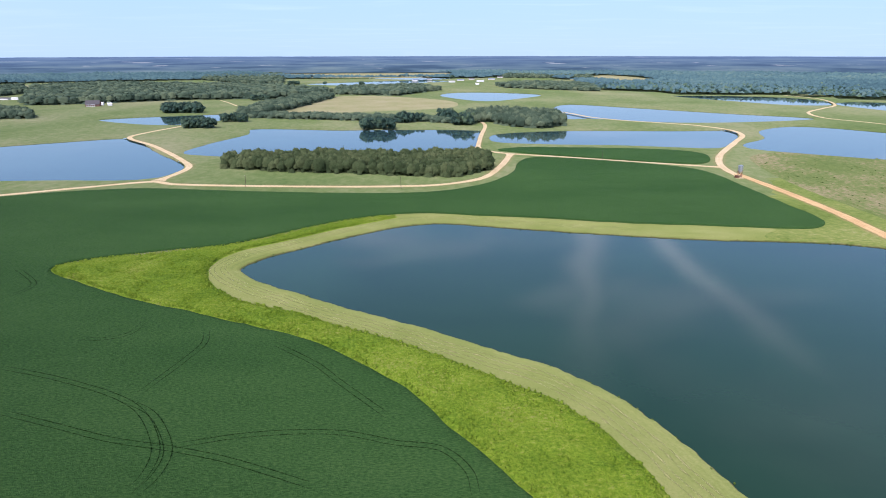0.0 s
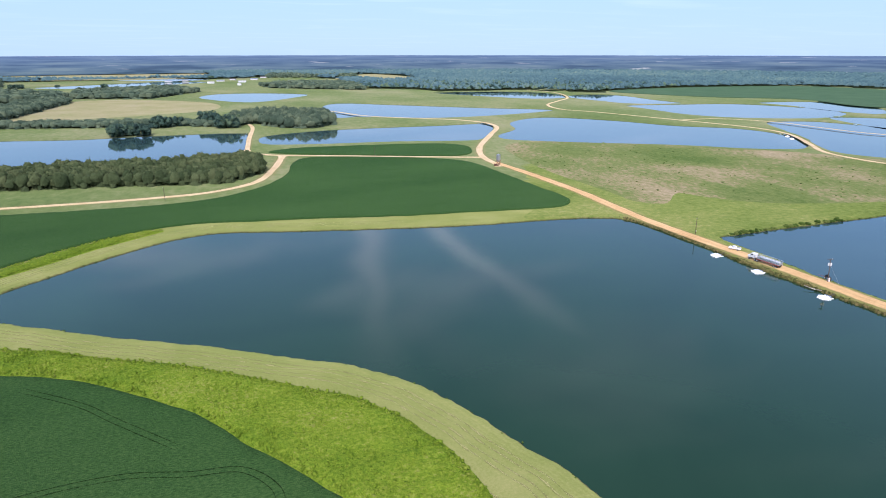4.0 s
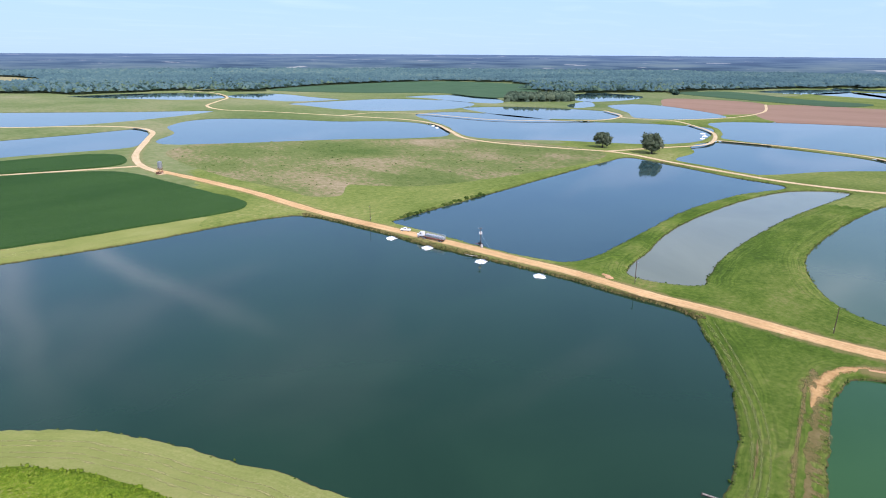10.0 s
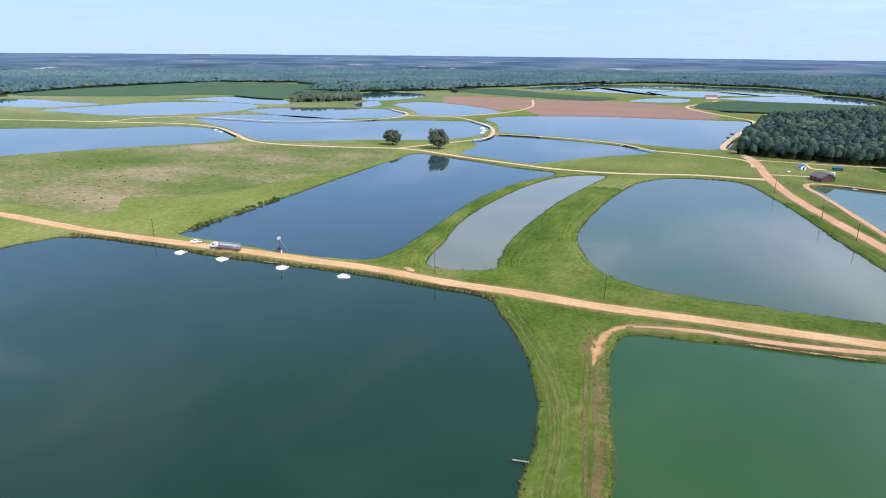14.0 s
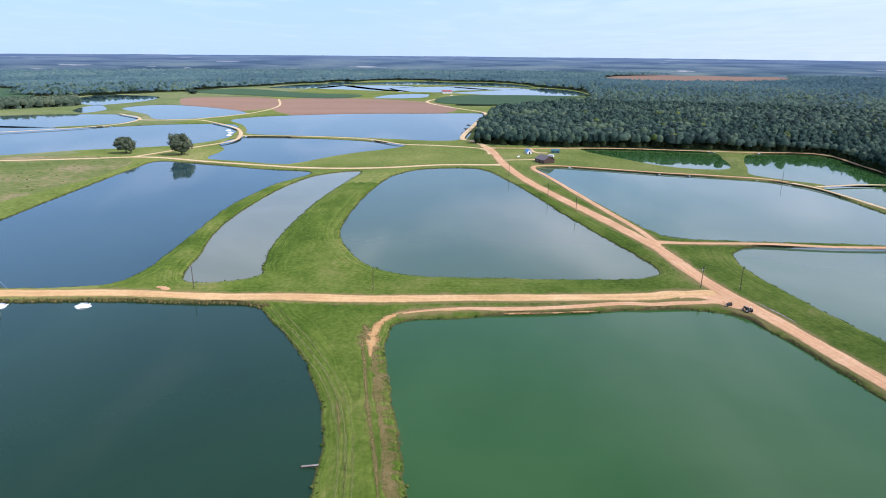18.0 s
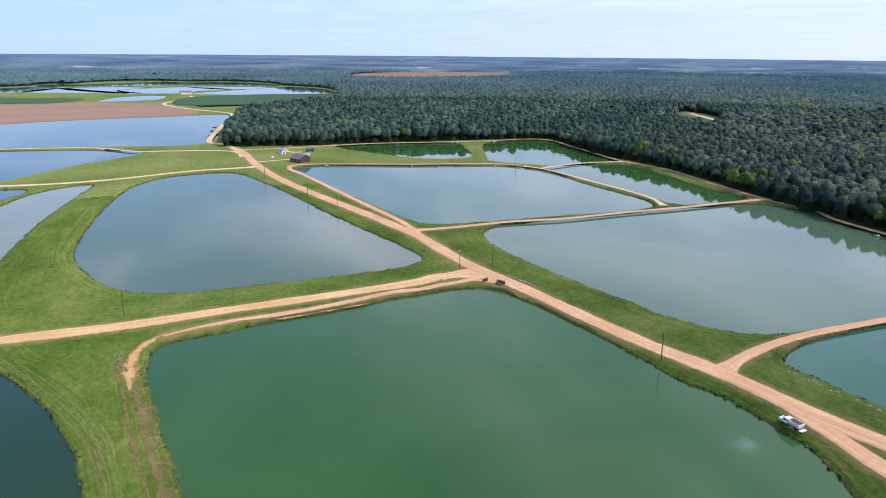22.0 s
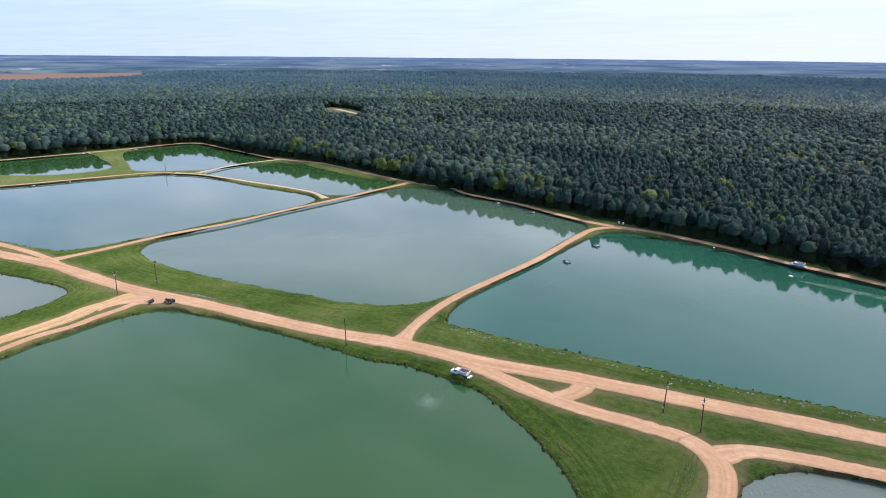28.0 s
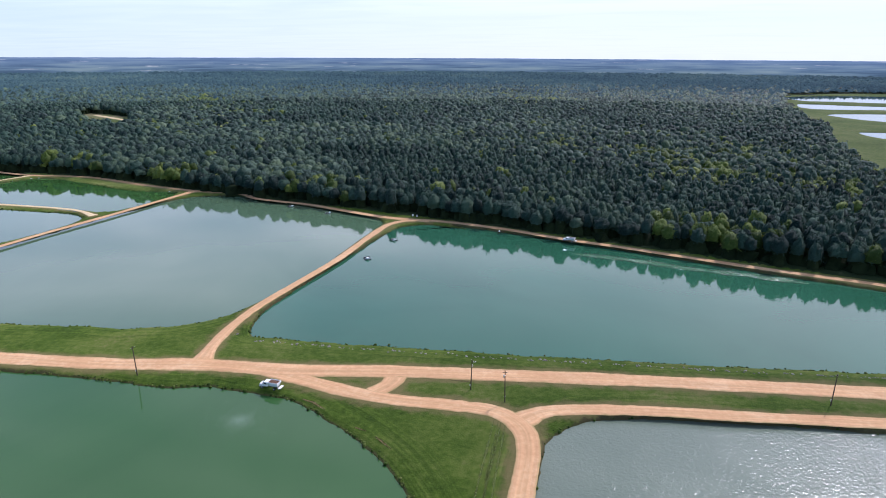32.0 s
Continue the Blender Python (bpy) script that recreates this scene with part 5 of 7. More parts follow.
# ---- crops ----
def build_crop(key, mat, height, cell, label, name, rough_top=0.12):
    """A standing crop with an uneven top and a steep edge."""
    from mathutils.geometry import delaunay_2d_cdt
    loop = ZONES[key]
    pts = [Vector(p) for p in loop]
    n = len(pts)
    edges = [(i, (i + 1) % n) for i in range(n)]
    inner = offset(loop, -0.7)
    pts += [Vector(p) for p in inner]
    edges += [(n + i, n + (i + 1) % n) for i in range(n)]
    lo, hi = loop.min(0), loop.max(0)
    gx, gy = np.meshgrid(np.arange(lo[0], hi[0], cell), np.arange(lo[1], hi[1], cell))
    G = np.column_stack([gx.ravel(), gy.ravel()]) + np.random.uniform(-0.35, 0.35, (gx.size, 2)) * cell
    G = G[inside(offset(loop, -1.2), G)]
    pts += [Vector(p) for p in G]
    co, _, faces, _, _, _ = delaunay_2d_cdt(pts, edges, [], 0, 0.02)
    co = np.array([tuple(c) for c in co])
    faces = np.array([f for f in faces if len(f) == 3])
    faces = faces[inside(loop, co[faces].mean(1))]
    d = np.full(len(co), 1e9)
    for s in range(0, len(co), 4000):
        d[s:s + 4000] = ((co[s:s + 4000, None] - loop[None]) ** 2).sum(-1).min(1)
    edge = d < 0.05
    z = np.array([height * (1 + rough_top * noise.noise((x * 0.25, y * 0.25, 0.5)) + rough_top * 1.2 * noise.noise((x * 0.9, y * 0.9, 4.0))) for x, y in co])
    if key == "weed_strip":
        z *= np.clip(np.sqrt(d) / 3.5, 0.15, 1.0)
    z[edge] = 0.0
    me = fast_mesh(name, np.column_stack([co, z + 0.02]), faces, mat, True)
    tagged(new(name, me), label, "crop", kind="stuff")


build_crop("soybean_field", SOY, 0.8, 3.2, "dense dark green soybean crop in a wide field", "soybean_field")
build_crop("soybean_strip", SOY, 0.8, 5.0, "narrow strip of dark green soybeans along the farm road", "soybean_field")
build_crop("weed_strip", WEED, 1.0, 1.5, "tall lime green weeds between crop and mown grass", "weed_patch", 0.45)
build_crop("far_crop", FARCROP, 0.8, 14.0, "distant green crop field before the woods", "crop_field")
build_crop("far_crop_two", FARCROP, 0.8, 14.0, "distant green crop field before the woods", "crop_field")
build_crop("far_crop_three", FARCROP, 0.8, 12.0, "distant green crop field beside the woods", "crop_field")


# ---- woods ----
def lump(rng, rings, sides, jag=0.2):
    """One lumpy dome about one unit wide and high, open below."""
    V = [(rng.uniform(-0.1, 0.1), rng.uniform(-0.1, 0.1), rng.uniform(0.84, 0.96))]
    for i in range(1, rings + 1):
        a = i / rings
        rad = math.sin(min(1.0, a * 1.1) * math.pi * 0.58) * 0.55
        z = 1.0 - a ** 1.5
        for j in range(sides):
            ang = 2 * math.pi * (j + 0.5 * (i % 2)) / sides
            k = 1 + rng.uniform(-jag, jag) * 1.3
            V.append((rad * k * math.cos(ang), rad * k * math.sin(ang), z + rng.uniform(-jag, jag) * 0.55))
    Tr = [(0, 1 + j, 1 + (j + 1) % sides) for j in range(sides)]
    for i in range(rings - 1):
        for j in range(sides):
            a, b = 1 + i * sides + j, 1 + i * sides + (j + 1) % sides
            Tr += [(a, a + sides, b), (b, a + sides, b + sides)]
    return np.array(V), np.array(Tr)


def crown(rng, rings, sides, tufts, leaf, cone=0.0):
    """A rounded lobed crown about one unit wide and high, with loose tufts of leaves along its outline."""
    seed = rng.uniform(0, 90)
    V = []
    for i in range(rings + 1):
        a = radians(112) * i / rings
        for j in range(sides if i else 1):
            ang = 2 * math.pi * (j + 0.5 * (i % 2)) / sides
            d = Vector((math.sin(a) * math.cos(ang), math.sin(a) * math.sin(ang), math.cos(a)))
            k = 1 + 0.46 * noise.noise(d * 2.3 + Vector((seed, 0, 0))) + rng.uniform(-0.09, 0.09)
            taper = 1 - cone * max(0.0, d.z + 0.35) * 0.6
            V.append((0.5 * k * d.x * taper, 0.5 * k * d.y * taper, 0.36 + 0.60 * k * d.z))
    V = np.array(V)
    Tr = [(0, 1 + j, 1 + (j + 1) % sides) for j in range(sides)]
    for i in range(rings - 1):
        for j in range(sides):
            p, q = 1 + i * sides + j, 1 + i * sides + (j + 1) % sides
            Tr += [(p, p + sides, q), (q, p + sides, q + sides)]
    c = np.array((0, 0, 0.36))
    at = V[rng.randint(0, len(V), tufts)] + rng.normal(0, 0.05, (tufts, 3))
    at = c + (at - c) * rng.uniform(0.98, 1.10, (tufts, 1))
    q = (at[:, None] + rng.normal(0, leaf, (tufts, 3, 3))).reshape(-1, 3)
    return np.concatenate([V, q]), np.concatenate([np.array(Tr), np.arange(tufts * 3).reshape(-1, 3) + len(V)])


shape_rng = np.random.RandomState(3)
FINE = [crown(shape_rng, 4, 9, 50, 0.052) for _ in range(16)]
RICH = [crown(shape_rng, 6, 13, 170, 0.038) for _ in range(14)]
FINE_PINE = [crown(shape_rng, 3, 8, 52, 0.056, 0.22) for _ in range(12)]
MID = [crown(shape_rng, 3, 7, 13, 0.070) for _ in range(14)]
MID_PINE = [crown(shape_rng, 2, 6, 15, 0.075, 0.22) for _ in range(12)]
SMALL = [crown(shape_rng, 2, 6, 6, 0.090) for _ in range(12)]
COARSE = [lump(shape_rng, 2, 6, 0.32) for _ in range(14)]
TIPS = [lump(shape_rng, 1, 7, 0.22) for _ in range(16)]


def plant(P, width, height, base, shapes, seed):
    """Crowns at the points P as one set of arrays."""
    rng = np.random.RandomState(seed)
    which = rng.randint(0, len(shapes), len(P))
    Vs, Ts, off = [], [], 0
    for s, (V, Tr) in enumerate(shapes):
        sel = np.nonzero(which == s)[0]
        if not len(sel):
            continue
        a = rng.uniform(0, 2 * math.pi, len(sel))
        c, sn = np.cos(a)[:, None], np.sin(a)[:, None]
        w, h, b = width[sel, None], height[sel, None], base[sel, None]
        X = P[sel, 0, None] + (V[None, :, 0] * c - V[None, :, 1] * sn) * w
        Y = P[sel, 1, None] + (V[None, :, 0] * sn + V[None, :, 1] * c) * w
        Z = b + V[None, :, 2] * h
        Vs.append(np.stack([X, Y, Z], -1).reshape(-1, 3))
        Ts.append((Tr[None] + (off + np.arange(len(sel)) * len(V))[:, None, None]).reshape(-1, 3))
        off += len(sel) * len(V)
    return np.concatenate(Vs), np.concatenate(Ts)


def scatter(r0, r1, spacing, seed, a0=-215, a1=50):
    """Jittered points in a ring of the plan, spaced by spacing(r)."""
    rng = np.random.RandomState(seed)
    out, r = [], r0
    while r < r1:
        s = spacing(r)
        n = int(radians(a1 - a0) * r / s)
        ang = radians(a0) + (np.arange(n) + rng.uniform(-0.42, 0.42, n)) * s / r
        rr = r + rng.uniform(-0.42, 0.42, n) * s
        out.append(np.column_stack([-np.sin(ang) * rr, np.cos(ang) * rr]))
        r += s * 0.92
    return np.concatenate(out)


def build_woods():
    rng = np.random.RandomState(11)
    for r0, r1, spacing, broad, pines, label, top in (
        (300, 660, lambda r: 5.7, FINE, FINE_PINE, "mixed woods of dark green pines and broadleaved trees", 15.0),
        (660, 1150, lambda r: 7.0, MID, MID_PINE, "mixed woods of dark green pines and broadleaved trees", 15.0),
        (1150, 2760, lambda r: r / 165, TIPS, TIPS, "distant dark woods", 14.0),
    ):
        P = scatter(r0, r1, spacing, int(r0))
        P = P[wooded(P)]
        r = np.linalg.norm(P, axis=1)
        s = np.array([spacing(v) for v in r])
        n = len(P)
        big = np.array([noise.noise((x * 0.010, y * 0.010, 2.0)) for x, y in P])
        # stands of pine, of broadleaved trees and of young light green growth
        stands = np.array([noise.noise((x * 0.0042, y * 0.0042, 6.0)) + 0.4 * noise.noise((x * 0.016, y * 0.016, 3.0)) for x, y in P]) + rng.uniform(-0.22, 0.22, n)
        young = np.array([noise.noise((x * 0.0026, y * 0.0026, 12.0)) + 0.5 * noise.noise((x * 0.012, y * 0.012, 5.0)) for x, y in P]) + rng.uniform(-0.28, 0.28, n)
        kind = (stands > 0.0).astype(int)
        height = top * (0.92 + 0.09 * rng.randn(n).clip(-1.8, 1.8) + 0.20 * big)
        width = s * np.where(kind == 1, rng.uniform(0.92, 1.28, n), rng.uniform(0.95, 1.38, n))
        large = (rng.uniform(size=n) < 0.10) & (kind == 0)
        width[large] *= rng.uniform(1.15, 1.38, large.sum())
        height[large] *= rng.uniform(1.04, 1.16, large.sum())
        rise = np.where(kind == 1, rng.uniform(0.50, 0.66, n), rng.uniform(0.42, 0.58, n)) * height
        if broad is TIPS:
            rise = np.minimum(width, 13.0) * rng.uniform(0.45, 0.62, n)
        edge = ~wooded(P * (1 - 16 / r)[:, None])
        height[edge] *= 0.88
        rise[edge] = height[edge] * rng.uniform(0.48, 0.66, edge.sum())
        width[edge] *= 0.98
        kind[edge] = 2
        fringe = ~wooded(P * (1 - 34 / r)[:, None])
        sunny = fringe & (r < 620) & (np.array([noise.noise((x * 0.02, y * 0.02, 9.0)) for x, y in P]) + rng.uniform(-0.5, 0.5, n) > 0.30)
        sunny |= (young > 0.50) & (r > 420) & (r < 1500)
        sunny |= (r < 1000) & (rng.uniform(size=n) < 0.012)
        height[(young > 0.50) & ~fringe & (r > 420)] *= 0.86
        base = far_rise(r) + height - rise
        kind[sunny & (kind == 1)] = 0
        if broad is TIPS:
            groups = ((kind >= 0, TIPS),)
        else:
            groups = ((kind == 0, broad), (kind == 1, pines), (kind == 2, RICH if broad is FINE else broad))
        # farther out, more crowns take the bluer colour that has aerial haze painted in
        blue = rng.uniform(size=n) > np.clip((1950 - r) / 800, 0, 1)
        # the outer row's broadleaved crowns take the darker pine colour to imitate edge shade
        for sel, chosen in groups:
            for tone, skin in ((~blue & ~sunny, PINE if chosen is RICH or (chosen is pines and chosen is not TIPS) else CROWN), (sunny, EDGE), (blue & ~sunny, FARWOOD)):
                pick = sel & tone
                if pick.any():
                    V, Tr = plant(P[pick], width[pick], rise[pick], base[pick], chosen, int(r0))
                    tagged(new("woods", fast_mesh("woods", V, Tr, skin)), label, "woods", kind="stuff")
        # undergrowth under the outer row's crowns, coloured dark to stand in for shade
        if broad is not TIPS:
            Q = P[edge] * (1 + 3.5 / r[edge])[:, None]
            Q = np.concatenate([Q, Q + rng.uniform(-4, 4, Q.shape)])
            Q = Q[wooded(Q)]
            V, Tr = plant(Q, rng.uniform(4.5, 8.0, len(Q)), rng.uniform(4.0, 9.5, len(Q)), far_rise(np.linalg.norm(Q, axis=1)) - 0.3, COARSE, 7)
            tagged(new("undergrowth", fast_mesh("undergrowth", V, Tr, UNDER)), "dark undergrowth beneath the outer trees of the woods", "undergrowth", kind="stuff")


build_woods()


def build_distance():
    """The farthest land: woods and fields with an uneven skyline, raised to fit the camera's horizon."""
    rings = np.concatenate([np.linspace(2700, 4500, 22), [4650, 4800, 4900]])
    az = np.radians(np.arange(-222, 58, 0.5))
    V, Fc = [], []
    for r in rings:
        for a in az:
            x, y = -math.sin(a) * r, math.cos(a) * r
            z = far_rise(r) + 9 * min(1.0, (r - 2700) / 300) + 2.5 * y / r + 1.6 * noise.noise((x * 0.002, y * 0.002, 0.3)) + 1.4 * noise.noise((x * 0.012, y * 0.012, 7.0))
            V.append((x, y, z))
    n = len(az)
    for i in range(len(rings) - 1):
        for j in range(n - 1):
            Fc.append((i * n + j, (i + 1) * n + j, (i + 1) * n + j + 1, i * n + j + 1))
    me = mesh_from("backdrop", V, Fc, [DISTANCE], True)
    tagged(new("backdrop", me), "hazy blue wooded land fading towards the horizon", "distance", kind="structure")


build_distance()


def stand(name, poly, spacing, top, label, seed, shapes=FINE, mat=None):
    rng = np.random.RandomState(seed)
    lo, hi = poly.min(0), poly.max(0)
    gx, gy = np.meshgrid(np.arange(lo[0], hi[0], spacing), np.arange(lo[1], hi[1], spacing))
    P = np.column_stack([gx.ravel(), gy.ravel()]) + rng.uniform(-0.4, 0.4, (gx.size, 2)) * spacing
    P = P[inside(poly, P)]
    n = len(P)
    if not n:
        return
    height = top * (0.85 + 0.14 * rng.randn(n).clip(-1.5, 1.5))
    base = height * rng.uniform(0.06, 0.34, n)
    V, Tr = plant(P, spacing * rng.uniform(1.35, 2.1, n), height - base, base, shapes, seed)
    # low growth underneath, down to the ground
    low = rng.uniform(size=n) < 0.8
    Q = P[low] + rng.uniform(-0.5, 0.5, (low.sum(), 2)) * spacing
    V2, T2 = plant(Q, spacing * rng.uniform(1.0, 1.6, len(Q)), top * rng.uniform(0.35, 0.6, len(Q)), np.full(len(Q), 0.0), TIPS if spacing > 8 else COARSE, seed + 1)
    V, Tr = np.concatenate([V, V2]), np.concatenate([Tr, T2 + len(V)])
    tagged(new(name, fast_mesh(name, V, Tr, mat or CROWN)), label, "trees", kind="stuff")


STAND = {"pine_wood": (4.3, 11.0, "dense block of young pines with a ragged top"), "round_grove": (6.5, 14, "rounded grove of broadleaved trees"),
         "tree_belt": (10.5, 16, "broad belt of trees behind a homestead"), "hedgerow": (7, 12, "thick hedgerow of trees between fields"),
         "field_hedge": (6, 8, "low hedge line along a meadow"), "far_belt": (10, 13, "distant belt of trees"), "mid_belt": (11, 14, "distant belt of trees behind meadows"), "far_trees": (11, 13, "scattered distant trees"), "far_hedge": (11, 12, "distant hedge of trees between pastures"), "island_grove": (7, 14, "small grove of pines beside a pond"),
         "west_clump": (7, 12, "clump of broadleaved trees"), "west_trees": (10, 14, "trees round distant farm buildings"), "lane_trees": (10, 12, "scattered trees along a distant lane")}
for i, (key, poly) in enumerate(STANDS.items()):
    sp, top, label = STAND[key]
    stand(key, poly, sp, top, label, 40 + i, shapes=SMALL if sp > 8 else RICH if key == "round_grove" else FINE, mat=YOUNG if key in ("pine_wood",) else GROVE)

# ---- things ----
WHITE = plain("white_paint", (0.78, 0.78, 0.76), rough=0.45)
CREAM = plain("weathered_white_paint", (0.66, 0.65, 0.62), rough=0.6)
STEEL = plain("galvanised_steel", (0.62, 0.64, 0.66), rough=0.35, metal=0.85)
TANK = plain("polished_tank_steel", (0.70, 0.70, 0.70), rough=0.25, metal=0.9)
DARK = plain("dark_machine_paint", (0.025, 0.028, 0.030), rough=0.5)
RUBBER = plain("tyre_rubber", (0.018, 0.018, 0.018), rough=0.85)
GLASS = plain("dark_window_glass", (0.015, 0.020, 0.025), rough=0.08)
RUST = plain("rusty_bed_lining", (0.120, 0.060, 0.035), rough=0.9)
RED = plain("red_primer_steel", (0.260, 0.060, 0.045), rough=0.6)
WOOD = material("weathered_pole_wood", [(0.3, (0.070, 0.052, 0.038)), (0.7, (0.130, 0.100, 0.075))], scale=3.0, stretch=(1, 1, 0.1), bump=0.3, bump_scale=12, bump_dist=0.02)
PLANK = material("grey_planks", [(0.3, (0.230, 0.205, 0.170)), (0.7, (0.380, 0.345, 0.290))], scale=2.0, bump=0.3, bump_scale=8, bump_dist=0.02, objrandom=0.2)
BARK = material("bark", [(0.3, (0.060, 0.048, 0.036)), (0.7, (0.120, 0.098, 0.075))], scale=1.2, bump=0.6, bump_scale=4, bump_dist=0.1)
BRICK = material("brown_brick", [(0.3, (0.190, 0.095, 0.072)), (0.7, (0.270, 0.145, 0.110))], scale=0.8, fine=4.0)
SHINGLE = material("grey_shingles", [(0.3, (0.110, 0.100, 0.100)), (0.7, (0.175, 0.160, 0.160))], scale=0.6, fine=3.0, objrandom=0.3)
TIMBER = material("brown_timber_cladding", [(0.3, (0.095, 0.065, 0.050)), (0.7, (0.150, 0.108, 0.085))], scale=1.0, stretch=(3, 3, 0.3), objrandom=0.3)
BLUE_PAINT = plain("blue_paint", (0.10, 0.27, 0.50), rough=0.5)
TEAL_PAINT = plain("teal_metal_sheet", (0.040, 0.130, 0.140), rough=0.45)
RED_ROOF = plain("red_metal_roof", (0.30, 0.09, 0.07), rough=0.5)


def part(name, bm, mat, parent, label=""):
    """Links a bmesh as one mesh object under a thing or a part."""
    me = bpy.data.meshes.new(name)
    bmesh.ops.recalc_face_normals(bm, faces=bm.faces)
    bm.to_mesh(me)
    bm.free()
    me.materials.append(mat)
    ob = new(name, me)
    ob.parent = parent
    if label:
        ob["label"] = label
    return ob


def empty(name, m, label, category, group=""):
    ob = new(name)
    ob.empty_display_size = 0.3
    ob.matrix_world = m
    return tagged(ob, label, category, group)


def box(bm, size, at, bevel=0.0, turn=None):
    r = bmesh.ops.create_cube(bm, size=1.0)["verts"]
    bmesh.ops.scale(bm, vec=size, verts=r)
    if bevel:
        edges = list({e for v in r for e in v.link_edges})
        out = bmesh.ops.bevel(bm, geom=edges, offset=bevel, segments=2, affect="EDGES", profile=0.6)
        r = list({v for f in out["faces"] for v in f.verts} | {v for v in r if v.is_valid})
    if turn is not None:
        bmesh.ops.rotate(bm, verts=r, matrix=turn)
    bmesh.ops.translate(bm, vec=at, verts=r)
    return r


def rod(bm, a, b, r0, r1=None, sides=8):
    """A tapered rod from a to b."""
    a, b = Vector(a), Vector(b)
    d = b - a
    v = bmesh.ops.create_cone(bm, cap_ends=True, segments=sides, radius1=r0, radius2=r0 if r1 is None else r1, depth=d.length)["verts"]
    bmesh.ops.rotate(bm, verts=v, matrix=d.to_track_quat("Z", "Y").to_matrix())
    bmesh.ops.translate(bm, vec=(a + b) / 2, verts=v)
    return v


def B():
    return bmesh.new()


def facing(front, rear):
    """Ground pose at the middle of front and rear whose +y points to the front."""
    d = Vector(front) - Vector(rear)
    return pose((front[0] + rear[0]) / 2, (front[1] + rear[1]) / 2, 0, 0, 0, math.degrees(math.atan2(-d.x, d.y)))


def wheel(parent, x, y, r, w, twin=False):
    bm = B()
    rod(bm, (x - w / 2, y, r), (x + w / 2, y, r), r, sides=18)
    bmesh.ops.bevel(bm, geom=[e for e in bm.edges], offset=r * 0.06, segments=1, affect="EDGES")
    tyre = part("wheel", bm, RUBBER, parent)
    bm = B()
    s = 1 if x > 0 else -1
    rod(bm, (x + s * (w / 2 - 0.06), y, r), (x + s * (w / 2 + 0.02), y, r), r * 0.55, r * 0.45, sides=14)
    part("rim", bm, CREAM, tyre, "white steel rim")


def ground_at(x, y):
    """Height of the levee's slope near the water."""
    d = min(float(np.sqrt(((l - (x, y)) ** 2).sum(1).min())) for l in SHORES.values())
    return float(np.interp(d, (0, 0.75, 2.5, 5.8), (-1.34, -0.78, -0.45, 0.0)))


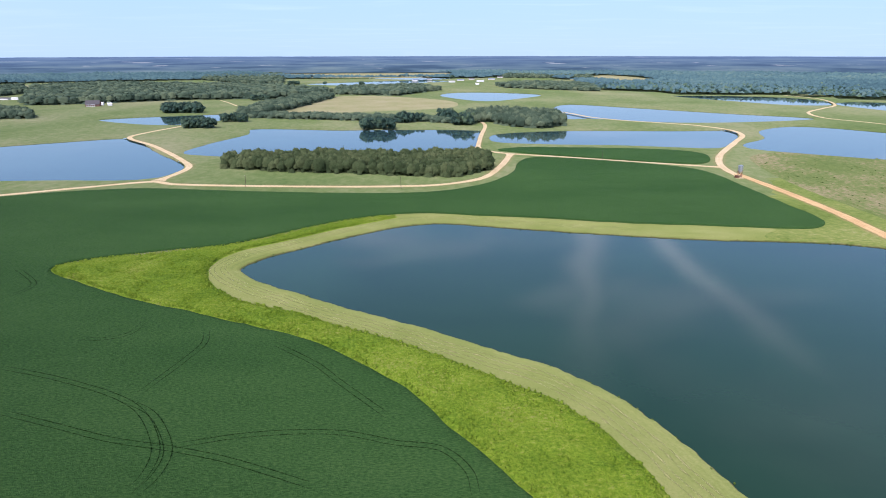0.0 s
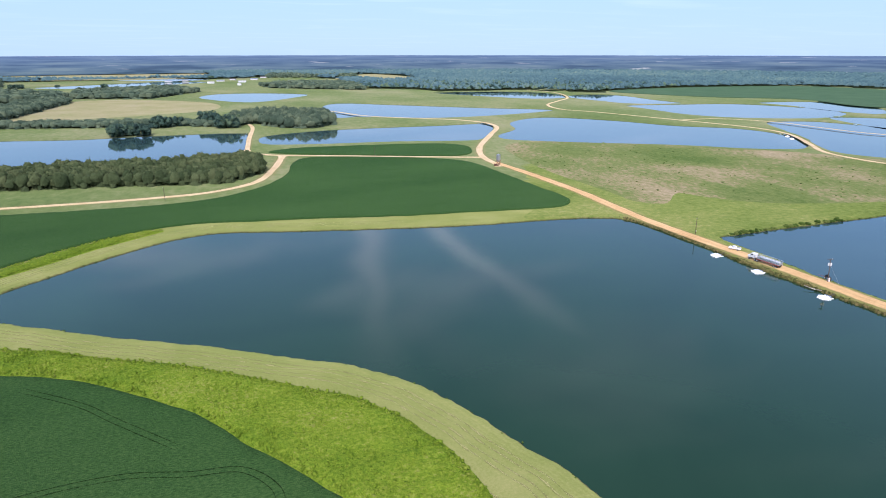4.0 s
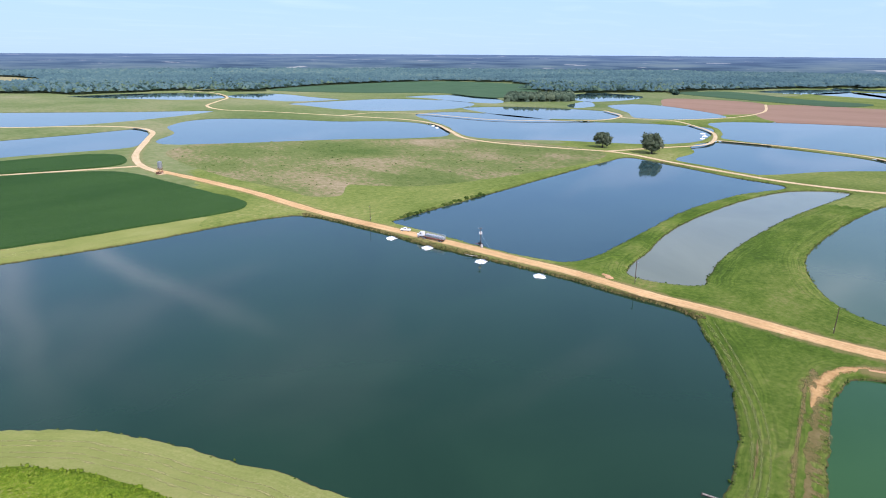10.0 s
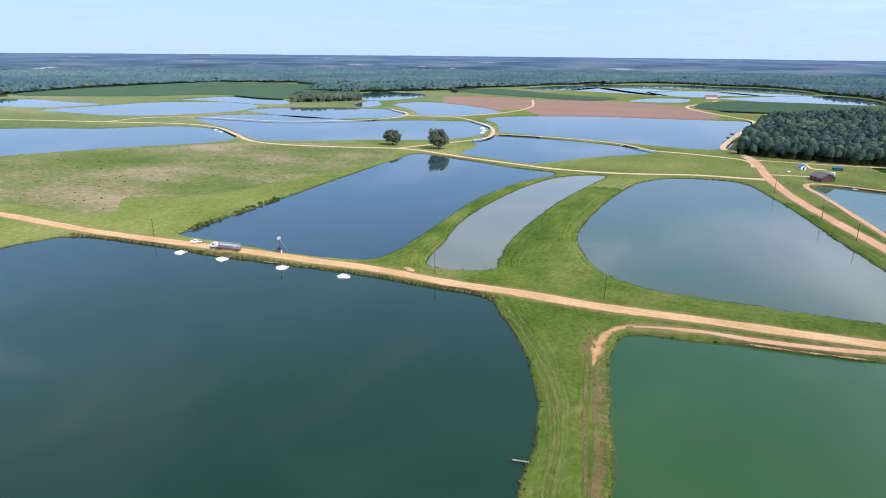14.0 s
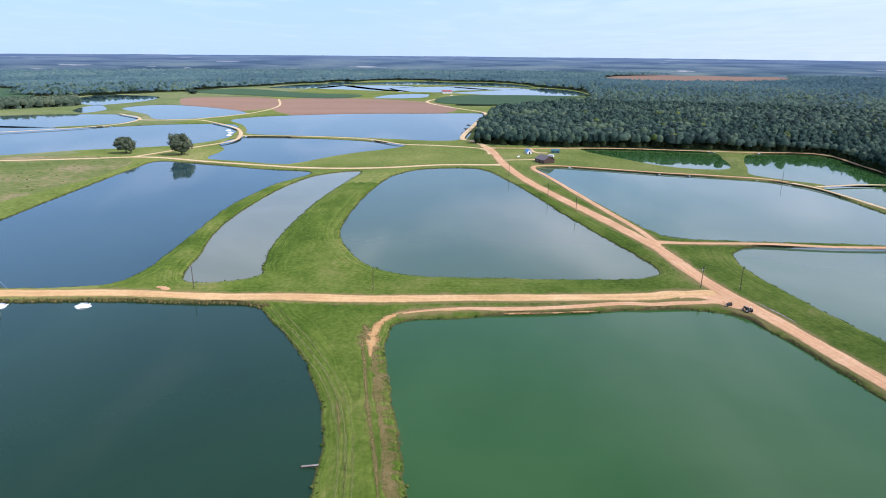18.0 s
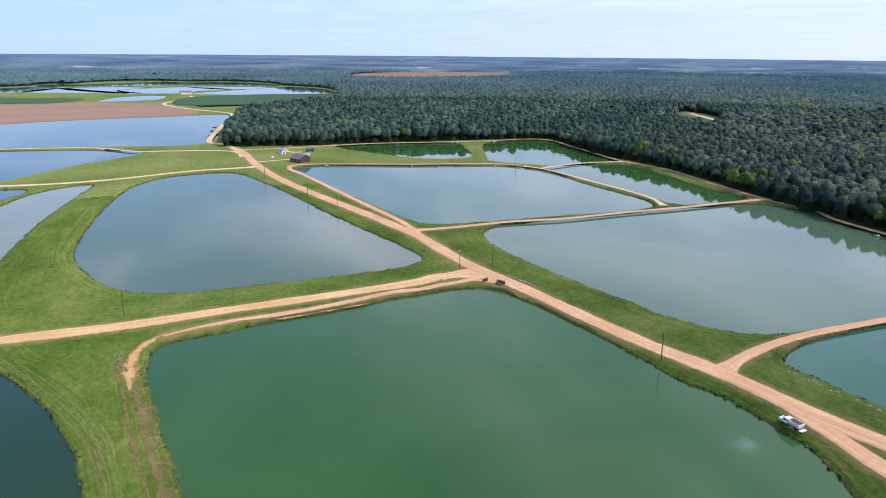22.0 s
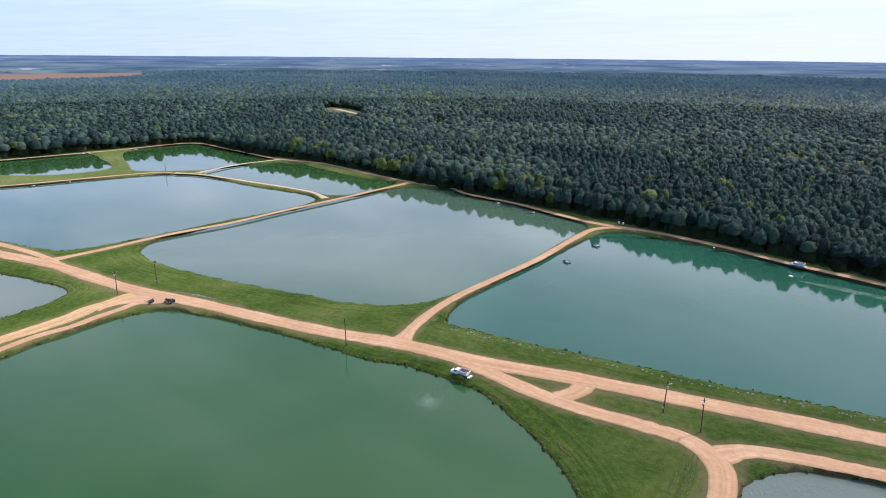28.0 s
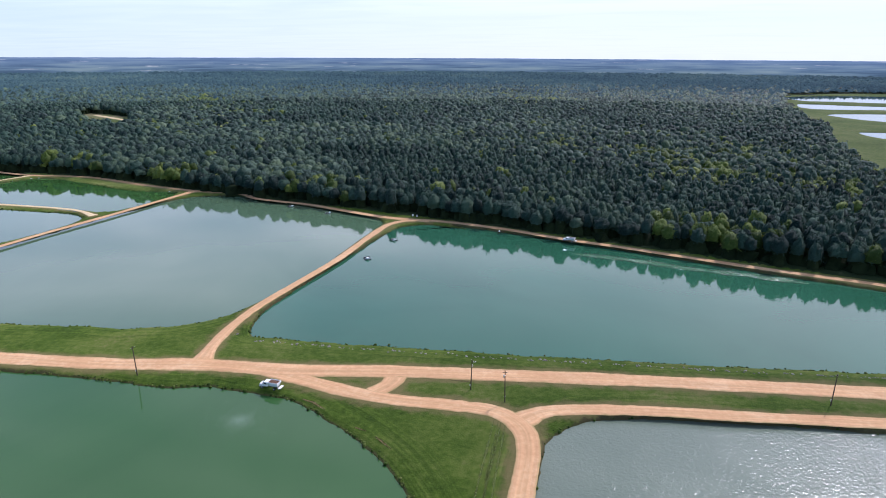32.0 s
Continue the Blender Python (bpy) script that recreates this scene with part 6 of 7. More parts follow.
# ---- trucks ----
def feed_truck(front, rear, label):
    m = facing(front, rear)
    m.translation.z = max(-0.25, min(ground_at(front[0], front[1]), ground_at(rear[0], rear[1]))) + 0.02
    m = m @ Matrix.Scale(0.88, 4)
    t = empty("feed_truck", m, label, "truck", "white feed trucks")
    bm = B()
    box(bm, (0.9, 6.4, 0.22), (0, 0, 0.85), 0.03)
    box(bm, (2.2, 0.2, 0.2), (0, -3.2, 0.8), 0.03)
    part("chassis", bm, DARK, t)
    bm = B()
    box(bm, (1.95, 1.35, 0.85), (0, 2.75, 1.20), 0.16)
    part("bonnet", bm, WHITE, t)
    bm = B()
    v = box(bm, (2.15, 1.65, 1.55), (0, 1.35, 1.72), 0.14)
    for q in bm.verts:
        if q.co.z > 2.2 and q.co.y > 1.9:
            q.co.y -= 0.35
    cab = part("cab", bm, WHITE, t)
    bm = B()
    box(bm, (1.85, 0.03, 0.58), (0, 2.06, 2.02), 0.0, Matrix.Rotation(radians(-22), 3, "X"))
    part("windscreen", bm, GLASS, cab, "dark windscreen")
    for s in (-1, 1):
        bm = B()
        box(bm, (0.03, 0.85, 0.52), (s * 1.085, 1.30, 2.02))
        part("side_window", bm, GLASS, cab, "dark side window")
        bm = B()
        box(bm, (0.22, 0.08, 0.22), (s * 0.75, 3.44, 1.15), 0.03)
        part("headlight", bm, STEEL, t)
        bm = B()
        box(bm, (0.12, 0.10, 0.35), (s * 1.28, 1.95, 2.05), 0.02)
        rod(bm, (s * 1.07, 1.95, 2.05), (s * 1.26, 1.95, 2.05), 0.02)
        part("mirror", bm, DARK, t)
    bm = B()
    box(bm, (2.25, 0.18, 0.3), (0, 3.5, 0.75), 0.04)
    part("bumper", bm, STEEL, t)
    # open hopper bed with slanted sides
    bm = B()
    lo = [(-0.75, -2.9), (0.75, -2.9), (0.75, 0.1), (-0.75, 0.1)]
    hi = [(-1.25, -3.2), (1.25, -3.2), (1.25, 0.4), (-1.25, 0.4)]
    rings = [[bm.verts.new((x, y, 1.15)) for x, y in lo], [bm.verts.new((x, y, 2.25)) for x, y in hi], [bm.verts.new((x, y, 2.65)) for x, y in hi],
             [bm.verts.new((x * 0.93, y * 0.97 - 0.03, 2.65)) for x, y in hi], [bm.verts.new((x * 0.9, y * 0.95 - 0.05, 2.2)) for x, y in hi]]
    for a, b in zip(rings, rings[1:]):
        for i in range(4):
            bm.faces.new((a[i], a[(i + 1) % 4], b[(i + 1) % 4], b[i]))
    bm.faces.new(rings[0][::-1])
    bm.faces.new(rings[-1])
    bed = part("hopper_bed", bm, WHITE, t, "white open hopper bed")
    bm = B()
    box(bm, (2.2, 3.38, 0.22), (0, -1.40, 2.30))
    for i in range(22):
        box(bm, (random.uniform(0.2, 0.5), random.uniform(0.2, 0.5), 0.12), (random.uniform(-0.75, 0.75), random.uniform(-2.6, -0.3), 2.42), 0.04)
    part("load", bm, RUST, bed, "rusty brown feed in the bed")
    bm = B()
    box(bm, (2.1, 0.9, 0.25), (0, -3.75, 1.0), 0.04)
    rod(bm, (-1.0, -3.9, 1.15), (-1.7, -3.9, 1.3), 0.22, 0.16)
    part("blower", bm, CREAM, t, "feed blower with a side spout")
    bm = B()
    rod(bm, (0.85, 0.35, 0.75), (0.85, 1.45, 0.75), 0.30, sides=12)
    part("fuel_tank", bm, STEEL, t)
    for s in (-1, 1):
        wheel(t, s * 0.95, 2.65, 0.48, 0.28)
        wheel(t, s * 0.92, -1.9, 0.48, 0.52)
    return t


feed_truck(DUMP_FRONT, DUMP_REAR, "white feed truck with an open rusty bed beside the pond")
feed_truck(WOODS_TRUCK_FRONT, WOODS_TRUCK_REAR, "white feed truck on the road along the woods")


def tanker(front, rear):
    m = facing(front, rear)
    m.translation.z = 0.16
    t = empty("live_haul_tanker", m, "white truck with a long steel live-fish tank trailer", "tanker truck")
    bm = B()
    box(bm, (0.9, 6.0, 0.25), (0, 5.2, 0.95), 0.03)
    box(bm, (1.0, 11.0, 0.28), (0, -2.6, 1.15), 0.03)
    part("chassis", bm, DARK, t)
    bm = B()
    box(bm, (2.0, 1.7, 1.05), (0, 7.3, 1.55), 0.18)
    part("bonnet", bm, WHITE, t)
    bm = B()
    box(bm, (2.35, 1.9, 2.0), (0, 5.6, 2.15), 0.16)
    cab = part("cab", bm, WHITE, t)
    bm = B()
    box(bm, (2.0, 0.03, 0.7), (0, 6.56, 2.6))
    part("windscreen", bm, GLASS, cab)
    for s in (-1, 1):
        bm = B()
        box(bm, (0.03, 0.9, 0.6), (s * 1.185, 5.8, 2.6))
        part("side_window", bm, GLASS, cab)
        bm = B()
        rod(bm, (s * 1.0, 4.5, 1.0), (s * 1.0, 4.5, 3.5), 0.08)
        part("exhaust_stack", bm, STEEL, t)
    # row of tank compartments with lids and an upper rail
    for i in range(7):
        y = 2.4 - i * 1.58
        bm = B()
        box(bm, (2.35, 1.52, 1.25), (0, y, 1.95), 0.14)
        comp = part("tank_compartment", bm, TANK, t, "bright steel tank compartment")
        bm = B()
        box(bm, (1.1, 0.9, 0.14), (0, y, 2.64), 0.04)
        part("lid", bm, CREAM, comp)
    bm = B()
    for s in (-1, 1):
        rod(bm, (s * 1.05, 3.1, 3.35), (s * 1.05, -7.8, 3.35), 0.07)
        for i in range(8):
            rod(bm, (s * 1.05, 3.1 - i * 1.557, 2.5), (s * 1.05, 3.1 - i * 1.557, 3.35), 0.05)
    for i in range(8):
        rod(bm, (-1.05, 3.1 - i * 1.557, 3.35), (1.05, 3.1 - i * 1.557, 3.35), 0.05)
    part("top_rail", bm, STEEL, t)
    bm = B()
    for s in (-1, 1):
        box(bm, (0.12, 11.2, 0.35), (s * 1.18, -2.4, 1.25), 0.03)
    part("side_skirt", bm, RED, t, "dull red side rail")
    bm = B()
    rod(bm, (-0.9, -8.1, 1.2), (-0.9, -8.1, 3.2), 0.05)
    rod(bm, (0.9, -8.1, 1.2), (0.9, -8.1, 3.2), 0.05)
    for i in range(6):
        rod(bm, (-0.9, -8.1, 1.4 + i * 0.33), (0.9, -8.1, 1.4 + i * 0.33), 0.03)
    part("ladder", bm, STEEL, t)
    for s in (-1, 1):
        for y, w in ((7.2, 0.3), (4.2, 0.6), (2.95, 0.6), (-5.4, 0.6), (-6.7, 0.6)):
            wheel(t, s * 0.98, y, 0.5, w)


tanker(TANKER_FRONT, TANKER_REAR)


def pickup(front, rear):
    m = facing(front, rear)
    m.translation.z = 0.14
    t = empty("pickup_truck", m, "white pickup truck parked on the verge of the levee road", "pickup truck")
    bm = B()
    box(bm, (1.9, 5.3, 0.62), (0, 0, 0.82), 0.14)
    box(bm, (1.75, 1.5, 0.22), (0, 1.75, 1.16), 0.09)
    part("body", bm, WHITE, t)
    bm = B()
    box(bm, (1.7, 2.1, 0.72), (0, 0.25, 1.45), 0.18)
    for q in bm.verts:
        if q.co.z > 1.5:
            q.co.y = 0.25 + (q.co.y - 0.25) * 0.72
    cab = part("cab", bm, WHITE, t)
    bm = B()
    box(bm, (1.74, 1.45, 0.36), (0, 0.22, 1.52), 0.06)
    part("window_band", bm, GLASS, cab)
    bm = B()
    box(bm, (1.5, 1.55, 0.06), (0, -1.75, 1.16))
    part("load_bed", bm, DARK, t)
    for s in (-1, 1):
        bm = B()
        box(bm, (0.1, 1.7, 0.2), (s * 0.85, -1.75, 1.22), 0.03)
        part("bed_side", bm, WHITE, t)
        wheel(t, s * 0.82, 1.65, 0.38, 0.26)
        wheel(t, s * 0.82, -1.6, 0.38, 0.26)


pickup(PICKUP_FRONT, PICKUP_REAR)

# ---- poles ----
def utility_pole(x, y, height, lamp, seed):
    rng = random.Random(seed)
    z = ground_at(x, y)
    m = pose(x, y, z, rng.uniform(-1.5, 1.5), rng.uniform(-1.5, 1.5), rng.uniform(0, 180))
    t = empty("utility_pole", m, "weathered wooden utility pole with " + ("a lamp and transformer" if lamp else "a short crossarm"), "utility pole", "utility poles along the roads")
    bm = B()
    rod(bm, (0, 0, -0.5), (0, 0, height), 0.17, 0.11, 10)
    part("pole", bm, WOOD, t)
    bm = B()
    box(bm, (1.3, 0.10, 0.12), (0, 0.14, height - 0.5), 0.015)
    arm = part("crossarm", bm, WOOD, t)
    for s in (-0.55, 0.55):
        bm = B()
        rod(bm, (s, 0.14, height - 0.45), (s, 0.14, height - 0.26), 0.05, 0.035)
        part("insulator", bm, CREAM, arm)
    bm = B()
    box(bm, (0.34, 0.2, 0.5), (0, -0.22, 1.5), 0.03)
    part("switch_box", bm, STEEL, t)
    if lamp:
        bm = B()
        rod(bm, (0, 0.1, height - 1.2), (0, 0.95, height - 0.95), 0.03)
        box(bm, (0.22, 0.42, 0.16), (0, 1.1, height - 0.98), 0.04)
        part("lamp", bm, CREAM, t, "pale lamp head on a bracket")
        bm = B()
        rod(bm, (0.3, 0, height - 2.1), (0.3, 0, height - 1.35), 0.19, sides=14)
        part("transformer", bm, STEEL, t)


for i, (x, y) in enumerate(POLES):
    utility_pole(x, y, 9.4 if i < 13 else 8.6, i in (1, 2, 4, 12), i)


def power_mast(x, y):
    t = empty("power_mast", pose(x, y, 0.0, 0, -3, -35), "leaning wooden power mast with transformers and boxes beside the pond", "utility pole")
    bm = B()
    rod(bm, (0, 0, -0.5), (0, 0, 10.0), 0.18, 0.12, 10)
    part("pole", bm, WOOD, t)
    bm = B()
    box(bm, (2.2, 0.12, 0.14), (0, 0.15, 9.6), 0.02)
    part("crossarm", bm, WOOD, t)
    for s in (-0.9, -0.1, 0.8):
        bm = B()
        rod(bm, (s, 0.15, 9.67), (s, 0.15, 9.95), 0.07, 0.04)
        part("insulator", bm, CREAM, t)
    for s in (-0.42, 0.42):
        bm = B()
        rod(bm, (s, 0.1, 6.9), (s, 0.1, 8.0), 0.33, sides=16)
        rod(bm, (s, 0.1, 8.0), (s, 0.1, 8.3), 0.09, 0.05)
        part("transformer", bm, CREAM, t, "pale grey transformer can")
    bm = B()
    box(bm, (1.0, 0.4, 1.5), (0.3, 0.3, 0.85), 0.04)
    part("control_cabinet", bm, CREAM, t)
    bm = B()
    rod(bm, (0.0, 0, 7.5), (3.4, -2.0, 0.0), 0.025, sides=5)
    part("guy_wire", bm, STEEL, t)


power_mast(*MAST)


def fuel_tank(x, y):
    t = empty("fuel_tank", pose(x, y, 0, 0, 0, 50), "black cylindrical fuel tank on a skid beside the mast", "tank")
    bm = B()
    rod(bm, (-1.4, 0, 0.9), (1.4, 0, 0.9), 0.6, sides=18)
    bmesh.ops.bevel(bm, geom=list(bm.edges), offset=0.06, segments=1, affect="EDGES")
    part("shell", bm, DARK, t)
    for s in (-0.9, 0.9):
        bm = B()
        box(bm, (0.15, 1.1, 0.45), (s, 0, 0.22), 0.02)
        part("saddle", bm, RUST, t)


fuel_tank(MAST[0] + 2.6, MAST[1] + 1.6)


# ---- aerators ----
def foam(size, seed):
    """A low churned mound of white water with a ragged edge."""
    bm = B()
    rings, sides = 9, 30
    rows = [[bm.verts.new((0, 0, 1.05))]]
    for i in range(1, rings + 1):
        a = i / rings
        row = []
        for j in range(sides):
            ang = 2 * math.pi * j / sides
            rag = 1 + 0.45 * noise.noise((1.6 * math.cos(ang), 1.6 * math.sin(ang), seed * 3.1)) + 0.40 * noise.noise((6 * math.cos(ang), 6 * math.sin(ang), seed * 1.7))
            x, y = size * a * rag * math.cos(ang) * 1.15, size * a * rag * math.sin(ang) * 0.8
            z = 1.05 * (1 - a ** 1.4) + 0.40 * (1 - a) ** 0.4 * noise.noise((x * 1.4, y * 1.4, seed)) + (0.06 if i < rings else -0.12)
            row.append(bm.verts.new((x, y, z)))
        rows.append(row)
    for j in range(sides):
        bm.faces.new((rows[0][0], rows[1][j], rows[1][(j + 1) % sides]))
    for a, b in zip(rows[1:], rows[2:]):
        for j in range(sides):
            bm.faces.new((a[j], b[j], b[(j + 1) % sides], a[(j + 1) % sides]))
    return bm


def aerator(x, y, bank, i):
    d = Vector(bank) - Vector((x, y))
    t = empty("paddle_wheel_aerator", pose(x, y, WATER_Z, 0, 0, math.degrees(math.atan2(-d.x, d.y))), "paddle wheel aerator churning white foam beside the levee", "aerator", "aerators along the lake")
    part("foam", foam(2.4, i), FOAM, t, "churned white foam")
    bm = B()
    rod(bm, (-1.5, 1.6, 0.35), (1.5, 1.6, 0.35), 0.14, sides=10)
    for k in range(9):
        for j in range(6):
            a = j * math.pi / 3 + k * 0.35
            box(bm, (0.22, 0.05, 0.5), (-1.3 + k * 0.32, 1.6 + 0.32 * math.cos(a), 0.35 + 0.32 * math.sin(a)), 0, Matrix.Rotation(a - math.pi / 2, 3, "X"))
    part("paddle_wheel", bm, STEEL, t)
    for s in (-1, 1):
        bm = B()
        box(bm, (0.55, 2.2, 0.4), (s * 1.7, 1.6, 0.05), 0.1)
        part("float", bm, CREAM, t)
    bm = B()
    rod(bm, (0.0, 2.2, 0.5), (0.0, d.length + 0.5, 1.2), 0.07)
    rod(bm, (0.6, 2.2, 0.5), (0.3, d.length + 0.5, 1.2), 0.05)
    part("mooring_arm", bm, DARK, t)


lake_loop = SHORES["main_lake"]
for i, (x, y) in enumerate(AERATORS):
    near_bank = lake_loop[((lake_loop - (x, y)) ** 2).sum(1).argmin()]
    aerator(x, y, tuple(near_bank), i)


def floating_aerator(x, y, turn):
    t = empty("floating_aerator", pose(x, y, WATER_Z, 0, 0, turn), "idle floating aerator with dark floats and a pale cover", "aerator", "idle aerators")
    for s in (-1, 1):
        bm = B()
        box(bm, (0.7, 3.6, 0.45), (s * 1.1, 0, 0.12), 0.12)
        part("float", bm, DARK, t)
    bm = B()
    for k in range(5):
        box(bm, (2.6, 0.14, 0.12), (0, -1.3 + k * 0.65, 0.42))
    part("frame", bm, STEEL, t)
    bm = B()
    box(bm, (1.1, 1.0, 0.6), (0.2, 1.2, 0.75), 0.14)
    part("motor_cover", bm, WHITE, t, "white motor cover")
    bm = B()
    rod(bm, (-1.3, -0.7, 0.5), (1.3, -0.7, 0.5), 0.4, sides=10)
    part("paddle_drum", bm, DARK, t)


for i, (x, y) in enumerate(FLOATS[:6]):
    floating_aerator(x, y, 40 + 23 * i)


def far_aerator(x, y, i):
    t = empty("paddle_wheel_aerator", pose(x, y, WATER_Z, 0, 0, 30 * i), "distant aerator throwing up white foam near the bank", "aerator", "aerators on the far ponds")
    part("foam", foam(2.8, 30 + i), FOAM if i < 6 else DARK, t)
    bm = B()
    rod(bm, (-1.5, 0, 0.5), (1.5, 0, 0.5), 0.35, sides=8)
    part("paddle_wheel", bm, STEEL, t)


for i, (x, y) in enumerate(FAR_AERATORS):
    far_aerator(x, y, i)


# ---- small jetty and planks ----
def jetty(a, b):
    d = Vector(b) - Vector(a)
    t = empty("plank_jetty", pose((a[0] + b[0]) / 2, (a[1] + b[1]) / 2, WATER_Z, 0, 0, math.degrees(math.atan2(-d.x, d.y))), "narrow grey plank jetty reaching into the dark lake", "jetty")
    n = int(d.length / 0.35)
    for k in range(n):
        bm = B()
        box(bm, (0.5, 0.30, 0.05), (random.uniform(-0.03, 0.03), -d.length / 2 + (k + 0.5) * 0.35, 0.52), 0.008, Matrix.Rotation(random.uniform(-0.03, 0.03), 3, "Z"))
        part("plank", bm, PLANK, t)
    for s in (-0.2, 0.2):
        bm = B()
        box(bm, (0.08, d.length, 0.14), (s, 0, 0.42))
        part("beam", bm, WOOD, t)
    for k in range(4):
        for s in (-0.22, 0.22):
            bm = B()
            rod(bm, (s, -d.length / 2 + 0.2 + k * (d.length - 0.4) / 3, -0.8), (s, -d.length / 2 + 0.2 + k * (d.length - 0.4) / 3, 0.6), 0.06)
            part("post", bm, WOOD, t)


jetty(PIER_START, PIER_END)
for i, (dx, dy, turn) in enumerate(((0, 0, 35), (1.6, -2.0, 55), (-1.2, 1.5, 20))):
    px, py = PLANKS[0] + dx, PLANKS[1] + dy
    bm = B()
    box(bm, (0.35, 4.2, 0.09), (0, 0, 0), 0.01)
    ob = part("loose_plank", bm, PLANK, None)
    ob.matrix_world = pose(px, py, ground_at(px, py) + 0.28, 9, 0, turn)
    tagged(ob, "pale loose plank lying on the lake bank", "plank", "loose planks")


# ---- machines at the crossroads ----
def tractor(x, y, turn):
    t = empty("tractor", pose(x, y, 0, 0, 0, turn), "dark tractor with a roll bar parked on the verge", "tractor")
    bm = B()
    box(bm, (0.75, 2.1, 0.75), (0, 0.9, 1.15), 0.14)
    part("bonnet", bm, DARK, t)
    bm = B()
    box(bm, (1.1, 1.4, 0.5), (0, -0.7, 0.95), 0.1)
    part("body", bm, DARK, t)
    bm = B()
    box(bm, (0.6, 0.55, 0.2), (0, -0.75, 1.35), 0.06)
    box(bm, (0.6, 0.12, 0.5), (0, -1.05, 1.6), 0.05)
    part("seat", bm, RUBBER, t)
    bm = B()
    for s in (-0.5, 0.5):
        rod(bm, (s, -1.2, 1.1), (s, -1.3, 2.6), 0.05)
    rod(bm, (-0.5, -1.3, 2.6), (0.5, -1.3, 2.6), 0.05)
    part("roll_bar", bm, STEEL, t)
    bm = B()
    rod(bm, (0.2, 1.2, 1.5), (0.2, 1.2, 2.3), 0.05)
    part("exhaust", bm, STEEL, t)
    bm = B()
    rod(bm, (0, -0.1, 1.5), (0, -0.35, 1.75), 0.03)
    v = bmesh.ops.create_cone(bm, cap_ends=True, segments=14, radius1=0.22, radius2=0.2, depth=0.04)["verts"]
    bmesh.ops.translate(bm, verts=v, vec=(0, -0.37, 1.77))
    part("steering_wheel", bm, RUBBER, t)
    for s in (-1, 1):
        wheel(t, s * 0.85, -0.85, 0.75, 0.45)
        wheel(t, s * 0.75, 1.5, 0.45, 0.28)


tractor(TRACTOR[0], TRACTOR[1], -75)


def paddle_cart(x, y, turn):
    t = empty("paddle_wheel_cart", pose(x, y, 0, 0, 0, turn), "dark towed paddle wheel aerator with a rusty drawbar", "farm implement")
    bm = B()
    rod(bm, (-1.1, 0, 1.0), (1.1, 0, 1.0), 0.18, sides=10)
    for k in range(7):
        for j in range(6):
            a = j * math.pi / 3 + k * 0.4
            box(bm, (0.2, 0.06, 0.55), (-0.95 + k * 0.32, 0.4 * math.cos(a), 1.0 + 0.4 * math.sin(a)), 0, Matrix.Rotation(a - math.pi / 2, 3, "X"))
    part("paddle_drum", bm, DARK, t)
    bm = B()
    box(bm, (0.14, 3.6, 0.14), (0, 1.8, 0.55), 0.02)
    part("drawbar", bm, RED, t, "rusty red drawbar")
    bm = B()
    box(bm, (1.7, 0.14, 0.14), (0, 0.1, 0.5))
    for s in (-0.8, 0.8):
        rod(bm, (s, 0.1, 0.5), (s, 0, 1.0), 0.06)
    part("axle_frame", bm, DARK, t)
    for s in (-1, 1):
        wheel(t, s * 0.95, 0.1, 0.42, 0.26)


paddle_cart(PADDLE_CART[0], PADDLE_CART[1], -75)
paddle_cart(BANK_PADDLE[0], BANK_PADDLE[1], 10)


# ---- feed bin ----
def feed_bin(x, y):
    t = empty("feed_bin", pose(x, y, 0.05, 0, 0, 25), "tall galvanised feed bin on red legs beside the road junction", "feed bin")
    for i in range(3):
        bm = B()
        z0 = 4.6 + i * 1.35
        v = bmesh.ops.create_cone(bm, cap_ends=False, segments=28, radius1=1.75, radius2=1.75, depth=1.33)["verts"]
        bmesh.ops.translate(bm, verts=v, vec=(0, 0, z0 + 0.66))
        v = bmesh.ops.create_cone(bm, cap_ends=False, segments=28, radius1=1.79, radius2=1.79, depth=0.09)["verts"]
        bmesh.ops.translate(bm, verts=v, vec=(0, 0, z0 + 0.04))
        part("ring_sheet", bm, STEEL, t)
    bm = B()
    rod(bm, (0, 0, 8.64), (0, 0, 9.5), 1.78, 0.3, 28)
    part("roof_cone", bm, STEEL, t)
    bm = B()
    rod(bm, (0, 0, 2.6), (0, 0, 4.6), 0.25, 1.75, 28)
    part("hopper_cone", bm, STEEL, t)
    for i in range(6):
        a = i * math.pi / 3
        bm = B()
        rod(bm, (1.75 * math.cos(a), 1.75 * math.sin(a), 0), (1.72 * math.cos(a), 1.72 * math.sin(a), 5.2), 0.09)
        part("leg", bm, RED, t)
        bm = B()
        b = a + math.pi / 3
        rod(bm, (1.74 * math.cos(a), 1.74 * math.sin(a), 0.6), (1.74 * math.cos(b), 1.74 * math.sin(b), 2.6), 0.04)
        part("brace", bm, RED, t)
    bm = B()
    box(bm, (3.6, 2.4, 0.5), (-2.6, 0, 0.45), 0.05)
    box(bm, (1.6, 1.6, 1.2), (-3.2, 0.2, 1.2), 0.08)
    part("loading_platform", bm, RUST, t, "brown loading platform")
    bm = B()
    for s in (1.82, 2.2):
        rod(bm, (s, -0.25, 0.3), (1.9, -0.25, 8.7), 0.03)
        rod(bm, (s, 0.25, 0.3), (1.9, 0.25, 8.7), 0.03)
    part("ladder", bm, STEEL, t)


feed_bin(*FEED_BIN)


